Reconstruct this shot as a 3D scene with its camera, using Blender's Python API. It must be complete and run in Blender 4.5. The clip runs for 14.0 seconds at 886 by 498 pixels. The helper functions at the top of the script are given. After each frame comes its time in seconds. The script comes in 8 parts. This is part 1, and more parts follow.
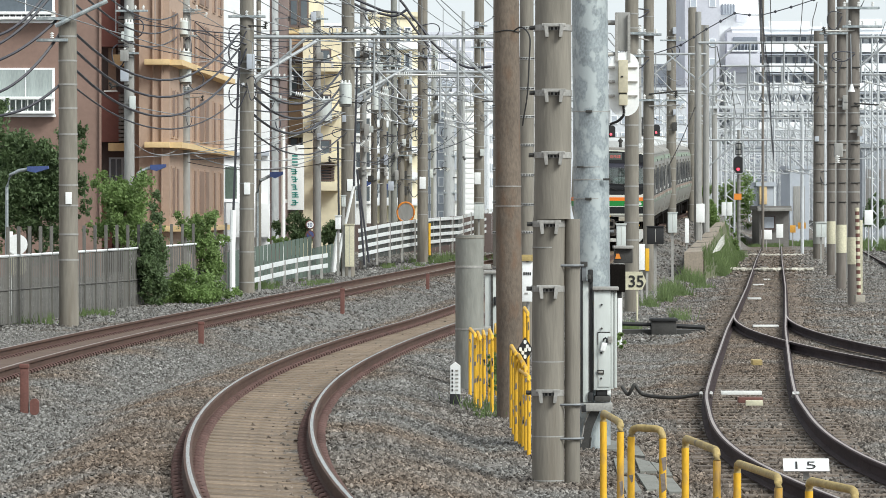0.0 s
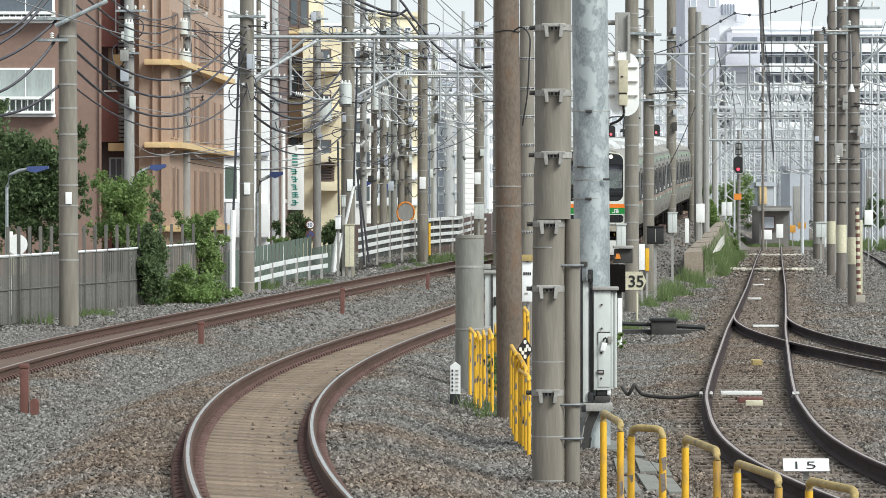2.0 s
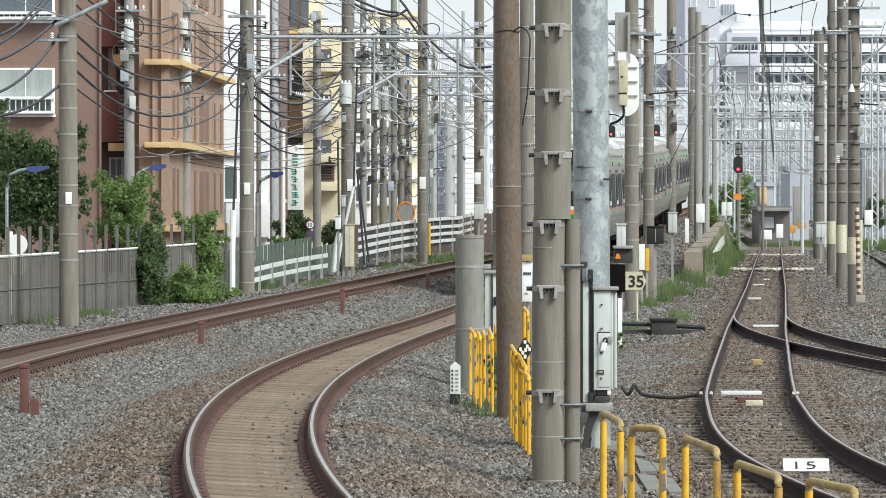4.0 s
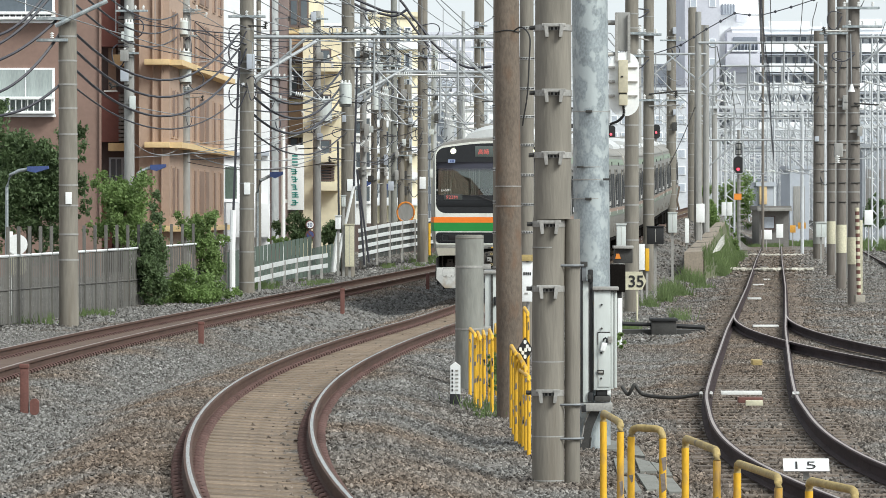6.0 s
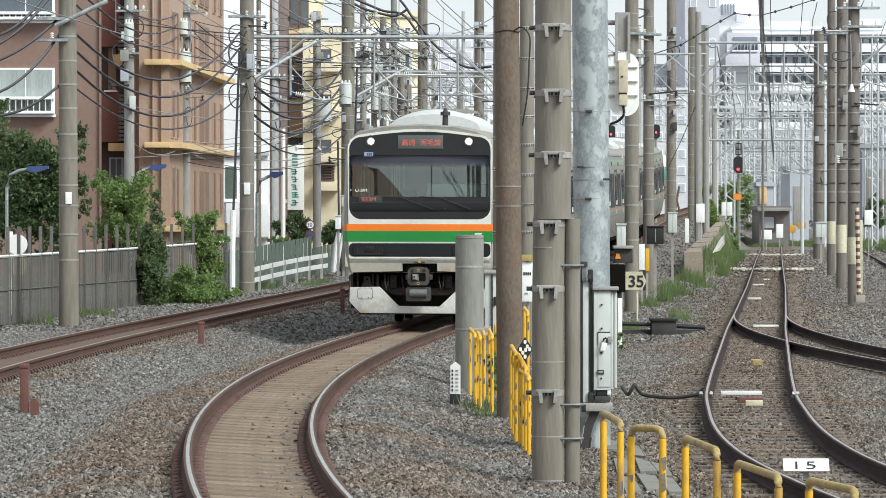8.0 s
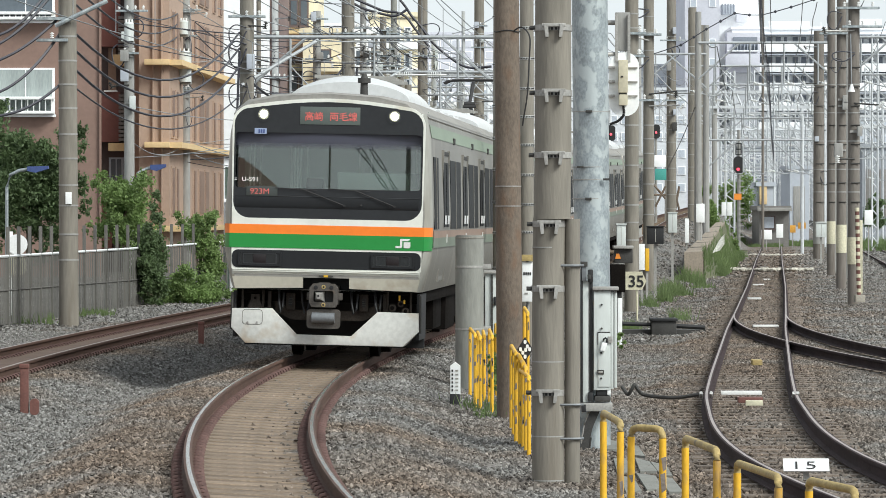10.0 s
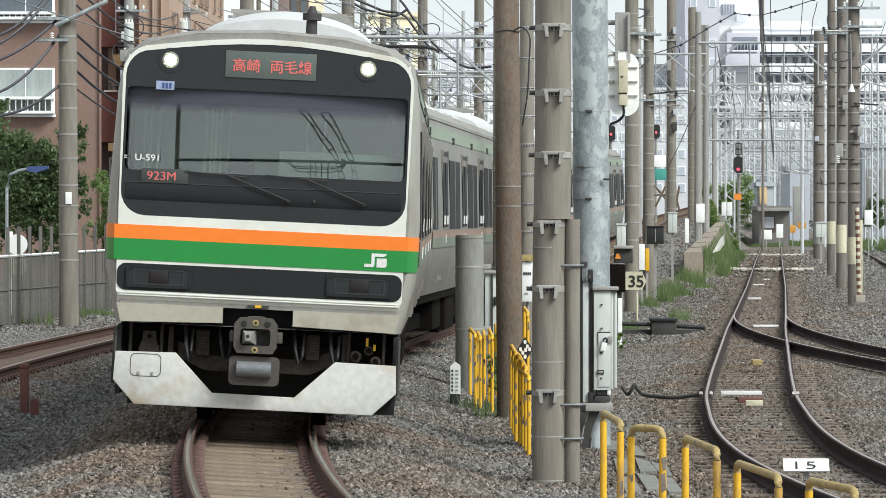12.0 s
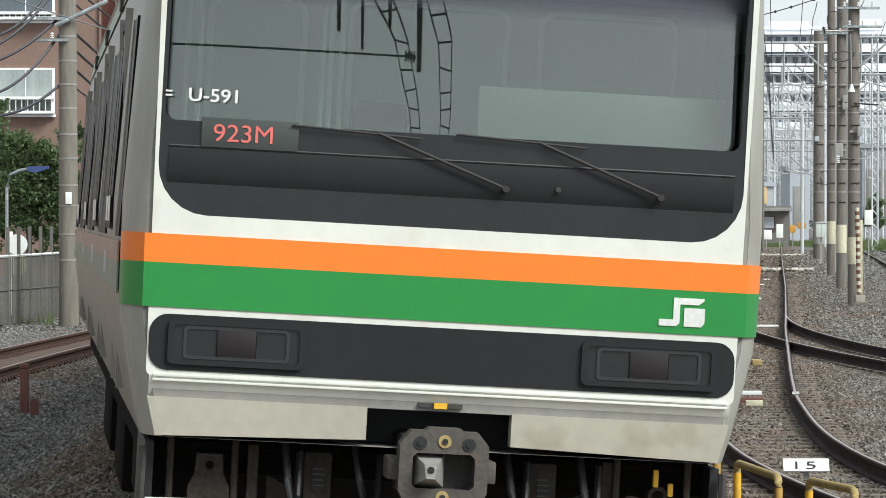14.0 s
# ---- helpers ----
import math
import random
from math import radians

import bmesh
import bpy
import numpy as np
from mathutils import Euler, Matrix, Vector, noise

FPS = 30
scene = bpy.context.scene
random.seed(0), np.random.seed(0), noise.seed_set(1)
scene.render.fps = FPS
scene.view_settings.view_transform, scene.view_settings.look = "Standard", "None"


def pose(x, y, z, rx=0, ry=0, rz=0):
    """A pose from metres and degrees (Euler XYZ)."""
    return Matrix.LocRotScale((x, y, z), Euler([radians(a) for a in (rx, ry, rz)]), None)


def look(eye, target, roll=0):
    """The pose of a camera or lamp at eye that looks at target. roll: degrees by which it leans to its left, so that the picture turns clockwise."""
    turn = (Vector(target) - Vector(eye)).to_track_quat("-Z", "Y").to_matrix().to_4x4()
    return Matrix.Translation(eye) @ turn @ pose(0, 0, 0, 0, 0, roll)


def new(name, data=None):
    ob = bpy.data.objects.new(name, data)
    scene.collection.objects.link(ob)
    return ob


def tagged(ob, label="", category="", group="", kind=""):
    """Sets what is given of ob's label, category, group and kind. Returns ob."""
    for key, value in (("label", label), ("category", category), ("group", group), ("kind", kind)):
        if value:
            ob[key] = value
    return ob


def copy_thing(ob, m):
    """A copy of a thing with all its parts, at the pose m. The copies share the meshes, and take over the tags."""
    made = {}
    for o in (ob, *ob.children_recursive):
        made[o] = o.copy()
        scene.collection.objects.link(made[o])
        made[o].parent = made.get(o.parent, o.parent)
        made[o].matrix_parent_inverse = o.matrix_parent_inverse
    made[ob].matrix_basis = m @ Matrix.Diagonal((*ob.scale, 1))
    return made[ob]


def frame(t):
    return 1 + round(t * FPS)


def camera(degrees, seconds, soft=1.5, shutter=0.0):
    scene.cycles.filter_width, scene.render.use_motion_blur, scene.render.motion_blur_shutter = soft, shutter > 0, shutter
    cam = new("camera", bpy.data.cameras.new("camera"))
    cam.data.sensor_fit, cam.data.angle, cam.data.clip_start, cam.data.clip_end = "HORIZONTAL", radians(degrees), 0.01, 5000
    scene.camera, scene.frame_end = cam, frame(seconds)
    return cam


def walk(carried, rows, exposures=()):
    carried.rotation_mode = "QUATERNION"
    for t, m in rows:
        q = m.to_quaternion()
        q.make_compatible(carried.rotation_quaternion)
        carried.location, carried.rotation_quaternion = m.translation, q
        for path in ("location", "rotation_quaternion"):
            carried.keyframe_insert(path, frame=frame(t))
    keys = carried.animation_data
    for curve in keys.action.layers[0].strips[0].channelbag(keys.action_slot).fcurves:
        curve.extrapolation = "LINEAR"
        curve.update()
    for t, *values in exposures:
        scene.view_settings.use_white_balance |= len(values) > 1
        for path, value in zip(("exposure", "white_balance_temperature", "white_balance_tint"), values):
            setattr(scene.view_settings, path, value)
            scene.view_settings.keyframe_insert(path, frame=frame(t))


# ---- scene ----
cam = camera(11.78, 14.0, soft=0.8)
EYE_Z = 2.1
walk(cam, [(0, look((0, 0, EYE_Z), (0, 100, EYE_Z - 0.776))), (14, look((0, 0, EYE_Z), (0, 100, EYE_Z - 0.776)))],
     exposures=[(0, 0.3, 6400, 5), (14, 0.3, 6400, 5)])

# ---- world and sun: bright thin overcast, softened sun from the right behind the viewer ----
SUN_EL, SUN_AZ = radians(41), radians(132)
world = bpy.data.worlds.new("world")
scene.world = world
world.use_nodes = True
wn, wl = world.node_tree.nodes, world.node_tree.links
wn.clear()
sky = wn.new("ShaderNodeTexSky")
sky.sky_type = "NISHITA"
sky.sun_disc = False
sky.sun_elevation, sky.sun_rotation = SUN_EL, SUN_AZ
sky.air_density, sky.dust_density = 1.0, 1.0
haze = wn.new("ShaderNodeHueSaturation")
haze.inputs["Saturation"].default_value = 0.22
bg = wn.new("ShaderNodeBackground")
bg.inputs["Strength"].default_value = 0.152
wo = wn.new("ShaderNodeOutputWorld")
wl.new(sky.outputs[0], haze.inputs["Color"])
cloud = wn.new("ShaderNodeMix")
cloud.data_type = "RGBA"
cloud.inputs[0].default_value = 0.7
cloud.inputs[7].default_value = (4.2, 4.45, 4.8, 1)
wl.new(haze.outputs[0], cloud.inputs[6])
wl.new(cloud.outputs[2], bg.inputs["Color"])
wl.new(bg.outputs[0], wo.inputs["Surface"])
sun_data = bpy.data.lights.new("sun", "SUN")
sun_data.energy, sun_data.angle, sun_data.color = 3.15, radians(26), (1.0, 0.985, 0.95)
sun = new("sun", sun_data)
sun.matrix_world = look((0, 0, 0), (-math.sin(SUN_AZ) * math.cos(SUN_EL), -math.cos(SUN_AZ) * math.cos(SUN_EL), -math.sin(SUN_EL)))
sun.location = (20, -20, 40)


# ---- materials ----
def mat(name, color, rough=0.7, metal=0.0, var=0.15, scale=6.0, bump=0.1, bscale=60.0, stretch=1.0, dirt=None, dirt_amt=0.0, rnd=0.0, spec=0.5, edge=0.72):
    """Two scales of variation, optional dirt colour, vertical streaks by stretch, a tone per object by rnd."""
    m = bpy.data.materials.new(name)
    m.use_nodes = True
    n, l = m.node_tree.nodes, m.node_tree.links
    b = n["Principled BSDF"]
    b.inputs["Roughness"].default_value = rough
    b.inputs["Metallic"].default_value = metal
    b.inputs["Specular IOR Level"].default_value = spec
    geo = n.new("ShaderNodeTexCoord")
    mp = n.new("ShaderNodeMapping")
    mp.inputs["Scale"].default_value = (1, 1, 1 / stretch)
    l.new(geo.outputs["Object"], mp.inputs["Vector"])
    big = n.new("ShaderNodeTexNoise")
    big.inputs["Scale"].default_value, big.inputs["Detail"].default_value = scale * 0.35, 4
    fine = n.new("ShaderNodeTexNoise")
    fine.inputs["Scale"].default_value, fine.inputs["Detail"].default_value = scale * 5, 6
    l.new(mp.outputs[0], big.inputs["Vector"])
    l.new(mp.outputs[0], fine.inputs["Vector"])
    add = n.new("ShaderNodeMath")
    add.operation = "ADD"
    l.new(big.outputs["Fac"], add.inputs[0])
    l.new(fine.outputs["Fac"], add.inputs[1])
    last = add.outputs[0]
    if rnd:
        info = n.new("ShaderNodeObjectInfo")
        k = n.new("ShaderNodeMath")
        k.operation = "MULTIPLY_ADD"
        k.inputs[1].default_value, k.inputs[2].default_value = rnd * 2, -rnd
        l.new(info.outputs["Random"], k.inputs[0])
        a2 = n.new("ShaderNodeMath")
        a2.operation = "ADD"
        l.new(last, a2.inputs[0])
        l.new(k.outputs[0], a2.inputs[1])
        last = a2.outputs[0]
    ramp = n.new("ShaderNodeMapRange")
    ramp.inputs["From Min"].default_value, ramp.inputs["From Max"].default_value = 0.6, 1.4
    ramp.inputs["To Min"].default_value, ramp.inputs["To Max"].default_value = 1 - var * 1.6, 1 + var * 1.6
    l.new(last, ramp.inputs["Value"])
    mul = n.new("ShaderNodeMix")
    mul.data_type, mul.blend_type = "RGBA", "MULTIPLY"
    mul.inputs[0].default_value = 1
    mul.inputs[6].default_value = (*color, 1)
    l.new(ramp.outputs[0], mul.inputs[7])
    col = mul.outputs[2]
    if dirt:
        dn = n.new("ShaderNodeTexNoise")
        dn.inputs["Scale"].default_value, dn.inputs["Detail"].default_value = scale * 0.8, 8
        l.new(mp.outputs[0], dn.inputs["Vector"])
        dr = n.new("ShaderNodeMapRange")
        dr.inputs["From Min"].default_value, dr.inputs["From Max"].default_value = 0.62 - dirt_amt * 0.3, edge
        l.new(dn.outputs["Fac"], dr.inputs["Value"])
        mx = n.new("ShaderNodeMix")
        mx.data_type = "RGBA"
        mx.inputs[7].default_value = (*dirt, 1)
        l.new(dr.outputs[0], mx.inputs[0])
        l.new(col, mx.inputs[6])
        col = mx.outputs[2]
    l.new(col, b.inputs["Base Color"])
    if bump:
        bn = n.new("ShaderNodeTexNoise")
        bn.inputs["Scale"].default_value, bn.inputs["Detail"].default_value = bscale, 5
        l.new(mp.outputs[0], bn.inputs["Vector"])
        bp = n.new("ShaderNodeBump")
        bp.inputs["Strength"].default_value, bp.inputs["Distance"].default_value = bump, 0.02
        l.new(bn.outputs["Fac"], bp.inputs["Height"])
        l.new(bp.outputs[0], b.inputs["Normal"])
    return m


def glow(name, color, strength):
    m = bpy.data.materials.new(name)
    m.use_nodes = True
    b = m.node_tree.nodes["Principled BSDF"]
    b.inputs["Base Color"].default_value = (*color, 1)
    b.inputs["Emission Color"].default_value = (*color, 1)
    b.inputs["Emission Strength"].default_value = strength
    return m


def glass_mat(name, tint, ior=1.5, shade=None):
    """A thin pane: clear with a tint, its gloss by Fresnel; an opaque dark tone may fade in towards its top."""
    m = bpy.data.materials.new(name)
    m.use_nodes = True
    n, l = m.node_tree.nodes, m.node_tree.links
    n.clear()
    tr = n.new("ShaderNodeBsdfTransparent")
    tr.inputs[0].default_value = (*tint, 1)
    gl = n.new("ShaderNodeBsdfGlossy")
    gl.inputs["Roughness"].default_value = 0.0
    fr = n.new("ShaderNodeFresnel")
    fr.inputs[0].default_value = ior
    mx = n.new("ShaderNodeMixShader")
    out = n.new("ShaderNodeOutputMaterial")
    l.new(fr.outputs[0], mx.inputs[0])
    l.new(tr.outputs[0], mx.inputs[1])
    l.new(gl.outputs[0], mx.inputs[2])
    l.new(mx.outputs[0], out.inputs[0])
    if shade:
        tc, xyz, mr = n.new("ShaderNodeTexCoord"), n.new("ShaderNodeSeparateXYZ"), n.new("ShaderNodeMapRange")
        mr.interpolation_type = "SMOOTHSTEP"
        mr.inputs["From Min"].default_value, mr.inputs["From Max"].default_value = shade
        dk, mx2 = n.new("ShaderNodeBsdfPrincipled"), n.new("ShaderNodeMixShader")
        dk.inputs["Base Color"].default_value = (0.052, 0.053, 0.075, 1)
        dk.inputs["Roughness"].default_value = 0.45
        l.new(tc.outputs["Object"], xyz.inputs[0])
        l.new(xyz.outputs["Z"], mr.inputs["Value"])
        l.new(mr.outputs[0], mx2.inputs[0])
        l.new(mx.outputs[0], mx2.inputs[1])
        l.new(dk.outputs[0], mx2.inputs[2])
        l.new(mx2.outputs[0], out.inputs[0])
    return m


def ground_mat():
    """Ballast from afar: a tone for each stone, brown drifts, dark gaps."""
    m = bpy.data.materials.new("ballast")
    m.use_nodes = True
    n, l = m.node_tree.nodes, m.node_tree.links
    b = n["Principled BSDF"]
    b.inputs["Roughness"].default_value = 0.95
    tc = n.new("ShaderNodeTexCoord")
    vo = n.new("ShaderNodeTexVoronoi")
    vo.inputs["Scale"].default_value = 21.0
    l.new(tc.outputs["Object"], vo.inputs["Vector"])
    bw = n.new("ShaderNodeSeparateColor")
    l.new(vo.outputs["Color"], bw.inputs[0])
    ramp = n.new("ShaderNodeValToRGB")
    el = ramp.color_ramp.elements
    el[0].position, el[0].color = 0.0, (0.060, 0.054, 0.047, 1)
    el[1].position, el[1].color = 1.0, (0.325, 0.312, 0.290, 1)
    for q, c in ((0.35, (0.126, 0.119, 0.110, 1)), (0.8, (0.217, 0.209, 0.197, 1))):
        k = el.new(q)
        k.color = c
    l.new(bw.outputs[0], ramp.inputs[0])
    no = n.new("ShaderNodeTexNoise")
    no.inputs["Scale"].default_value, no.inputs["Detail"].default_value = 0.35, 8
    l.new(tc.outputs["Object"], no.inputs["Vector"])
    mr = n.new("ShaderNodeMapRange")
    mr.inputs["From Min"].default_value, mr.inputs["From Max"].default_value = 0.56, 0.88
    mr.inputs["To Max"].default_value = 1.0
    ex = n.new("ShaderNodeAttribute")
    ex.attribute_name = "rust"
    drift = n.new("ShaderNodeMath")
    drift.operation = "ADD"
    l.new(no.outputs["Fac"], drift.inputs[0])
    l.new(ex.outputs["Fac"], drift.inputs[1])
    l.new(drift.outputs[0], mr.inputs["Value"])
    mx = n.new("ShaderNodeMix")
    mx.data_type, mx.blend_type = "RGBA", "MULTIPLY"
    mx.inputs[7].default_value = (0.90, 0.725, 0.60, 1)
    l.new(mr.outputs[0], mx.inputs[0])
    l.new(ramp.outputs[0], mx.inputs[6])
    l.new(mx.outputs[2], b.inputs["Base Color"])
    bp = n.new("ShaderNodeBump")
    bp.inputs["Strength"].default_value, bp.inputs["Distance"].default_value = 0.9, 0.03
    l.new(vo.outputs["Distance"], bp.inputs["Height"])
    bp.invert = True
    l.new(bp.outputs[0], b.inputs["Normal"])
    return m


M_BALLAST = ground_mat()


def stone_mat():
    """Crushed stone: a tone for each stone, browner in broad drifts."""
    m = bpy.data.materials.new("crushed_stone")
    m.use_nodes = True
    n, l = m.node_tree.nodes, m.node_tree.links
    b = n["Principled BSDF"]
    b.inputs["Roughness"].default_value = 0.95
    geo = n.new("ShaderNodeNewGeometry")
    ramp = n.new("ShaderNodeValToRGB")
    el = ramp.color_ramp.elements
    el[0].position, el[0].color = 0.0, (0.070, 0.064, 0.057, 1)
    el[1].position, el[1].color = 1.0, (0.345, 0.335, 0.315, 1)
    for q, c in ((0.3, (0.119, 0.113, 0.105, 1)), (0.7, (0.193, 0.186, 0.176, 1)), (0.93, (0.265, 0.257, 0.243, 1))):
        k = el.new(q)
        k.color = c
    l.new(geo.outputs["Random Per Island"], ramp.inputs[0])
    tc = n.new("ShaderNodeTexCoord")
    no = n.new("ShaderNodeTexNoise")
    no.inputs["Scale"].default_value, no.inputs["Detail"].default_value = 0.35, 8
    l.new(tc.outputs["Object"], no.inputs["Vector"])
    mr = n.new("ShaderNodeMapRange")
    mr.inputs["From Min"].default_value, mr.inputs["From Max"].default_value = 0.56, 0.88
    mr.inputs["To Max"].default_value = 1.0
    ex = n.new("ShaderNodeAttribute")
    ex.attribute_name = "rust"
    drift = n.new("ShaderNodeMath")
    drift.operation = "ADD"
    l.new(no.outputs["Fac"], drift.inputs[0])
    l.new(ex.outputs["Fac"], drift.inputs[1])
    l.new(drift.outputs[0], mr.inputs["Value"])
    mx = n.new("ShaderNodeMix")
    mx.data_type, mx.blend_type = "RGBA", "MULTIPLY"
    mx.inputs[7].default_value = (0.90, 0.725, 0.60, 1)
    l.new(mr.outputs[0], mx.inputs[0])
    l.new(ramp.outputs[0], mx.inputs[6])
    l.new(mx.outputs[2], b.inputs["Base Color"])
    return m


M_CRUSHED = stone_mat()
M_SLEEPER = mat("sleeper_dusty", (0.215, 0.162, 0.116), 0.95, 0, 0.26, 5, 0.3, 40, rnd=0.14, dirt=(0.12, 0.088, 0.062), dirt_amt=0.22)
M_TIMBER = mat("sleeper_timber", (0.15, 0.12, 0.097), 0.95, 0, 0.25, 5, 0.4, 40, rnd=0.2)
M_RAIL = mat("rail_rust", (0.086, 0.047, 0.034), 0.85, 0.1, 0.2, 4, 0.3, 60)
M_RAIL2 = mat("rail_purple_brown", (0.05, 0.037, 0.038), 0.9, 0.0, 0.25, 4, 0.25, 60, spec=0.15)
M_RAILTOP = mat("rail_head_polished", (0.55, 0.54, 0.51), 0.24, 1.0, 0.1, 8, 0.03, 60)
M_RAILTOP2 = mat("rail_head_dull", (0.40, 0.345, 0.32), 0.5, 0.6, 0.15, 8, 0.03, 60)
M_CLIP = mat("clip_rust", (0.112, 0.064, 0.056), 0.85, 0.1, 0.25, 9, 0.2, 60)
M_CONC = mat("pole_concrete", (0.21, 0.192, 0.162), 0.9, 0, 0.2, 3, 0.3, 45, stretch=7, dirt=(0.15, 0.13, 0.105), dirt_amt=0.28)
M_CONC2 = mat("pole_concrete_pale", (0.30, 0.295, 0.28), 0.9, 0, 0.14, 3, 0.25, 45, stretch=5)
M_CONC4 = mat("pole_concrete_mossy", (0.235, 0.237, 0.215), 0.9, 0, 0.16, 3, 0.25, 45, stretch=4)
M_CONC3 = mat("pole_concrete_dark", (0.175, 0.156, 0.137), 0.9, 0, 0.2, 3, 0.25, 45, stretch=6, dirt=(0.13, 0.11, 0.095), dirt_amt=0.25)
M_BROWN = mat("pole_brown", (0.142, 0.112, 0.087), 0.88, 0, 0.26, 7, 0.35, 50, stretch=2.2, dirt=(0.15, 0.095, 0.062), dirt_amt=0.38)
M_GALV = mat("galvanised", (0.30, 0.335, 0.35), 0.55, 0.35, 0.25, 9, 0.08, 40, stretch=1.5, dirt=(0.43, 0.47, 0.475), dirt_amt=0.36, edge=0.58)
M_STEEL = mat("steel_bracket", (0.36, 0.35, 0.33), 0.6, 0.4, 0.2, 8, 0.1, 50)
M_BANDSTEEL = mat("band_steel", (0.42, 0.42, 0.41), 0.6, 0.1, 0.45, 14, 0.1, 50)
M_DARK = mat("dark_iron", (0.05, 0.048, 0.045), 0.7, 0.2, 0.25, 8, 0.15, 50)
# black parts; also the sheets that stand for shade under the train
M_BLACK = mat("black_rubber_and_shade", (0.014, 0.014, 0.015), 0.6, 0, 0.2, 8, 0.1, 50)
M_CABLE = mat("cable", (0.035, 0.035, 0.045), 0.55, 0, 0.15, 8, 0)
M_WIRE = mat("wire_grey", (0.30, 0.31, 0.32), 0.5, 0.3, 0.1, 8, 0)
M_YELLOW = mat("yellow_paint", (0.74, 0.42, 0.025), 0.55, 0, 0.12, 9, 0.1, 50, stretch=2.2, dirt=(0.3, 0.2, 0.1), dirt_amt=0.12)
M_BARE = mat("bare_pipe", (0.2, 0.17, 0.15), 0.8, 0.1, 0.3, 14, 0.2, 60)
M_OCHRE = mat("weathered_yellow", (0.36, 0.27, 0.11), 0.75, 0, 0.25, 8, 0.2, 50, dirt=(0.2, 0.16, 0.1), dirt_amt=0.2)
M_WHITE = mat("white_paint", (0.84, 0.85, 0.84), 0.6, 0, 0.06, 4, 0.03, 40)
M_BEIGE = mat("beige_enamel", (0.53, 0.485, 0.36), 0.6, 0, 0.12, 4, 0.03, 40)
M_CREAM = mat("cream_paint", (0.58, 0.545, 0.40), 0.65, 0, 0.18, 4, 0.03, 40)
M_BOX = mat("cabinet_grey", (0.55, 0.58, 0.56), 0.55, 0, 0.08, 4, 0.03, 40, stretch=4)
M_RED = mat("red_paint", (0.145, 0.062, 0.05), 0.75, 0, 0.2, 8, 0.1, 50)
M_AMBER = mat("amber_paint", (0.72, 0.36, 0.06), 0.6, 0, 0.15, 5, 0.05, 40)
M_ORANGE = mat("orange_paint", (0.75, 0.25, 0.03), 0.6, 0, 0.1, 5, 0.05, 40)
M_PINS = mat("insulator", (0.75, 0.75, 0.73), 0.3, 0, 0.1, 8, 0)
# distant steel: haze and sky glare lighten this colour
M_GANTRY = mat("gantry_steel_haze", (0.55, 0.57, 0.59), 0.6, 0.1, 0.12, 3, 0.0)
M_TERRA = mat("facade_redbrown", (0.238, 0.156, 0.126), 0.9, 0, 0.08, 1.2, 0.1, 20)
M_TERRA2 = mat("facade_darkred", (0.20, 0.085, 0.072), 0.9, 0, 0.08, 1.2, 0.1, 20)
M_SALMON = mat("facade_salmon", (0.395, 0.285, 0.22), 0.9, 0, 0.07, 1.2, 0.1, 20)
M_LEDGE = mat("ledge_cream", (0.68, 0.5, 0.27), 0.8, 0, 0.06, 3, 0.05, 30)
M_FWHITE = mat("facade_white", (0.87, 0.88, 0.89), 0.85, 0, 0.05, 0.8, 0.05, 15)
M_FPALE = mat("facade_palegrey", (0.60, 0.62, 0.65), 0.85, 0, 0.08, 0.8, 0.05, 15)
M_FSLATE = mat("facade_slate", (0.30, 0.32, 0.345), 0.85, 0, 0.1, 0.8, 0.05, 15)
M_FGREY = mat("facade_grey", (0.44, 0.47, 0.52), 0.85, 0, 0.06, 0.8, 0.05, 15)
M_FBLUE = mat("facade_bluegrey", (0.54, 0.545, 0.60), 0.85, 0, 0.06, 0.8, 0.05, 15)
M_FCREAM = mat("facade_cream", (0.80, 0.72, 0.52), 0.85, 0, 0.06, 0.8, 0.05, 15)
M_FBROWN = mat("facade_brown", (0.34, 0.22, 0.14), 0.85, 0, 0.08, 0.8, 0.05, 15)
M_FDARK2 = mat("facade_brownred", (0.19, 0.135, 0.125), 0.85, 0, 0.1, 0.8, 0.05, 15)
# concrete poles beyond 165 m, paled in the colour for haze
M_CONCFAR = mat("pole_far_haze", (0.40, 0.41, 0.41), 0.9, 0, 0.12, 3, 0.1, 30, stretch=5)
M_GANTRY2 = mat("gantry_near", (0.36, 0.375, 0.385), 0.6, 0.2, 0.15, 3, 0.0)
M_TEAL = mat("teal_paint", (0.06, 0.30, 0.26), 0.6, 0, 0.1, 5, 0)
M_BROWNPANE = mat("brown_shutter", (0.22, 0.145, 0.11), 0.6, 0, 0.12, 2, 0.05, 20)
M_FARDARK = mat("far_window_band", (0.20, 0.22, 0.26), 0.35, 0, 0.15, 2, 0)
M_HUT = mat("hut_grey", (0.20, 0.19, 0.18), 0.85, 0, 0.15, 2, 0.1, 20)
M_FDARK = mat("facade_dark", (0.12, 0.09, 0.085), 0.85, 0, 0.1, 0.8, 0.05, 15)
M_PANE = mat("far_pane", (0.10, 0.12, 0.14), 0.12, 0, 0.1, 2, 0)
# windows beyond 250 m: aerial haze is put into the pane colour
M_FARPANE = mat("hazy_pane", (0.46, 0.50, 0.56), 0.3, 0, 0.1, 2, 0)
M_PANEL = mat("weathered_panel", (0.62, 0.62, 0.58), 0.85, 0, 0.3, 3, 0.15, 20, dirt=(0.3, 0.28, 0.22), dirt_amt=0.3)
M_PAD = mat("pale_crossing", (0.46, 0.43, 0.37), 0.9, 0, 0.35, 4, 0.3, 30)
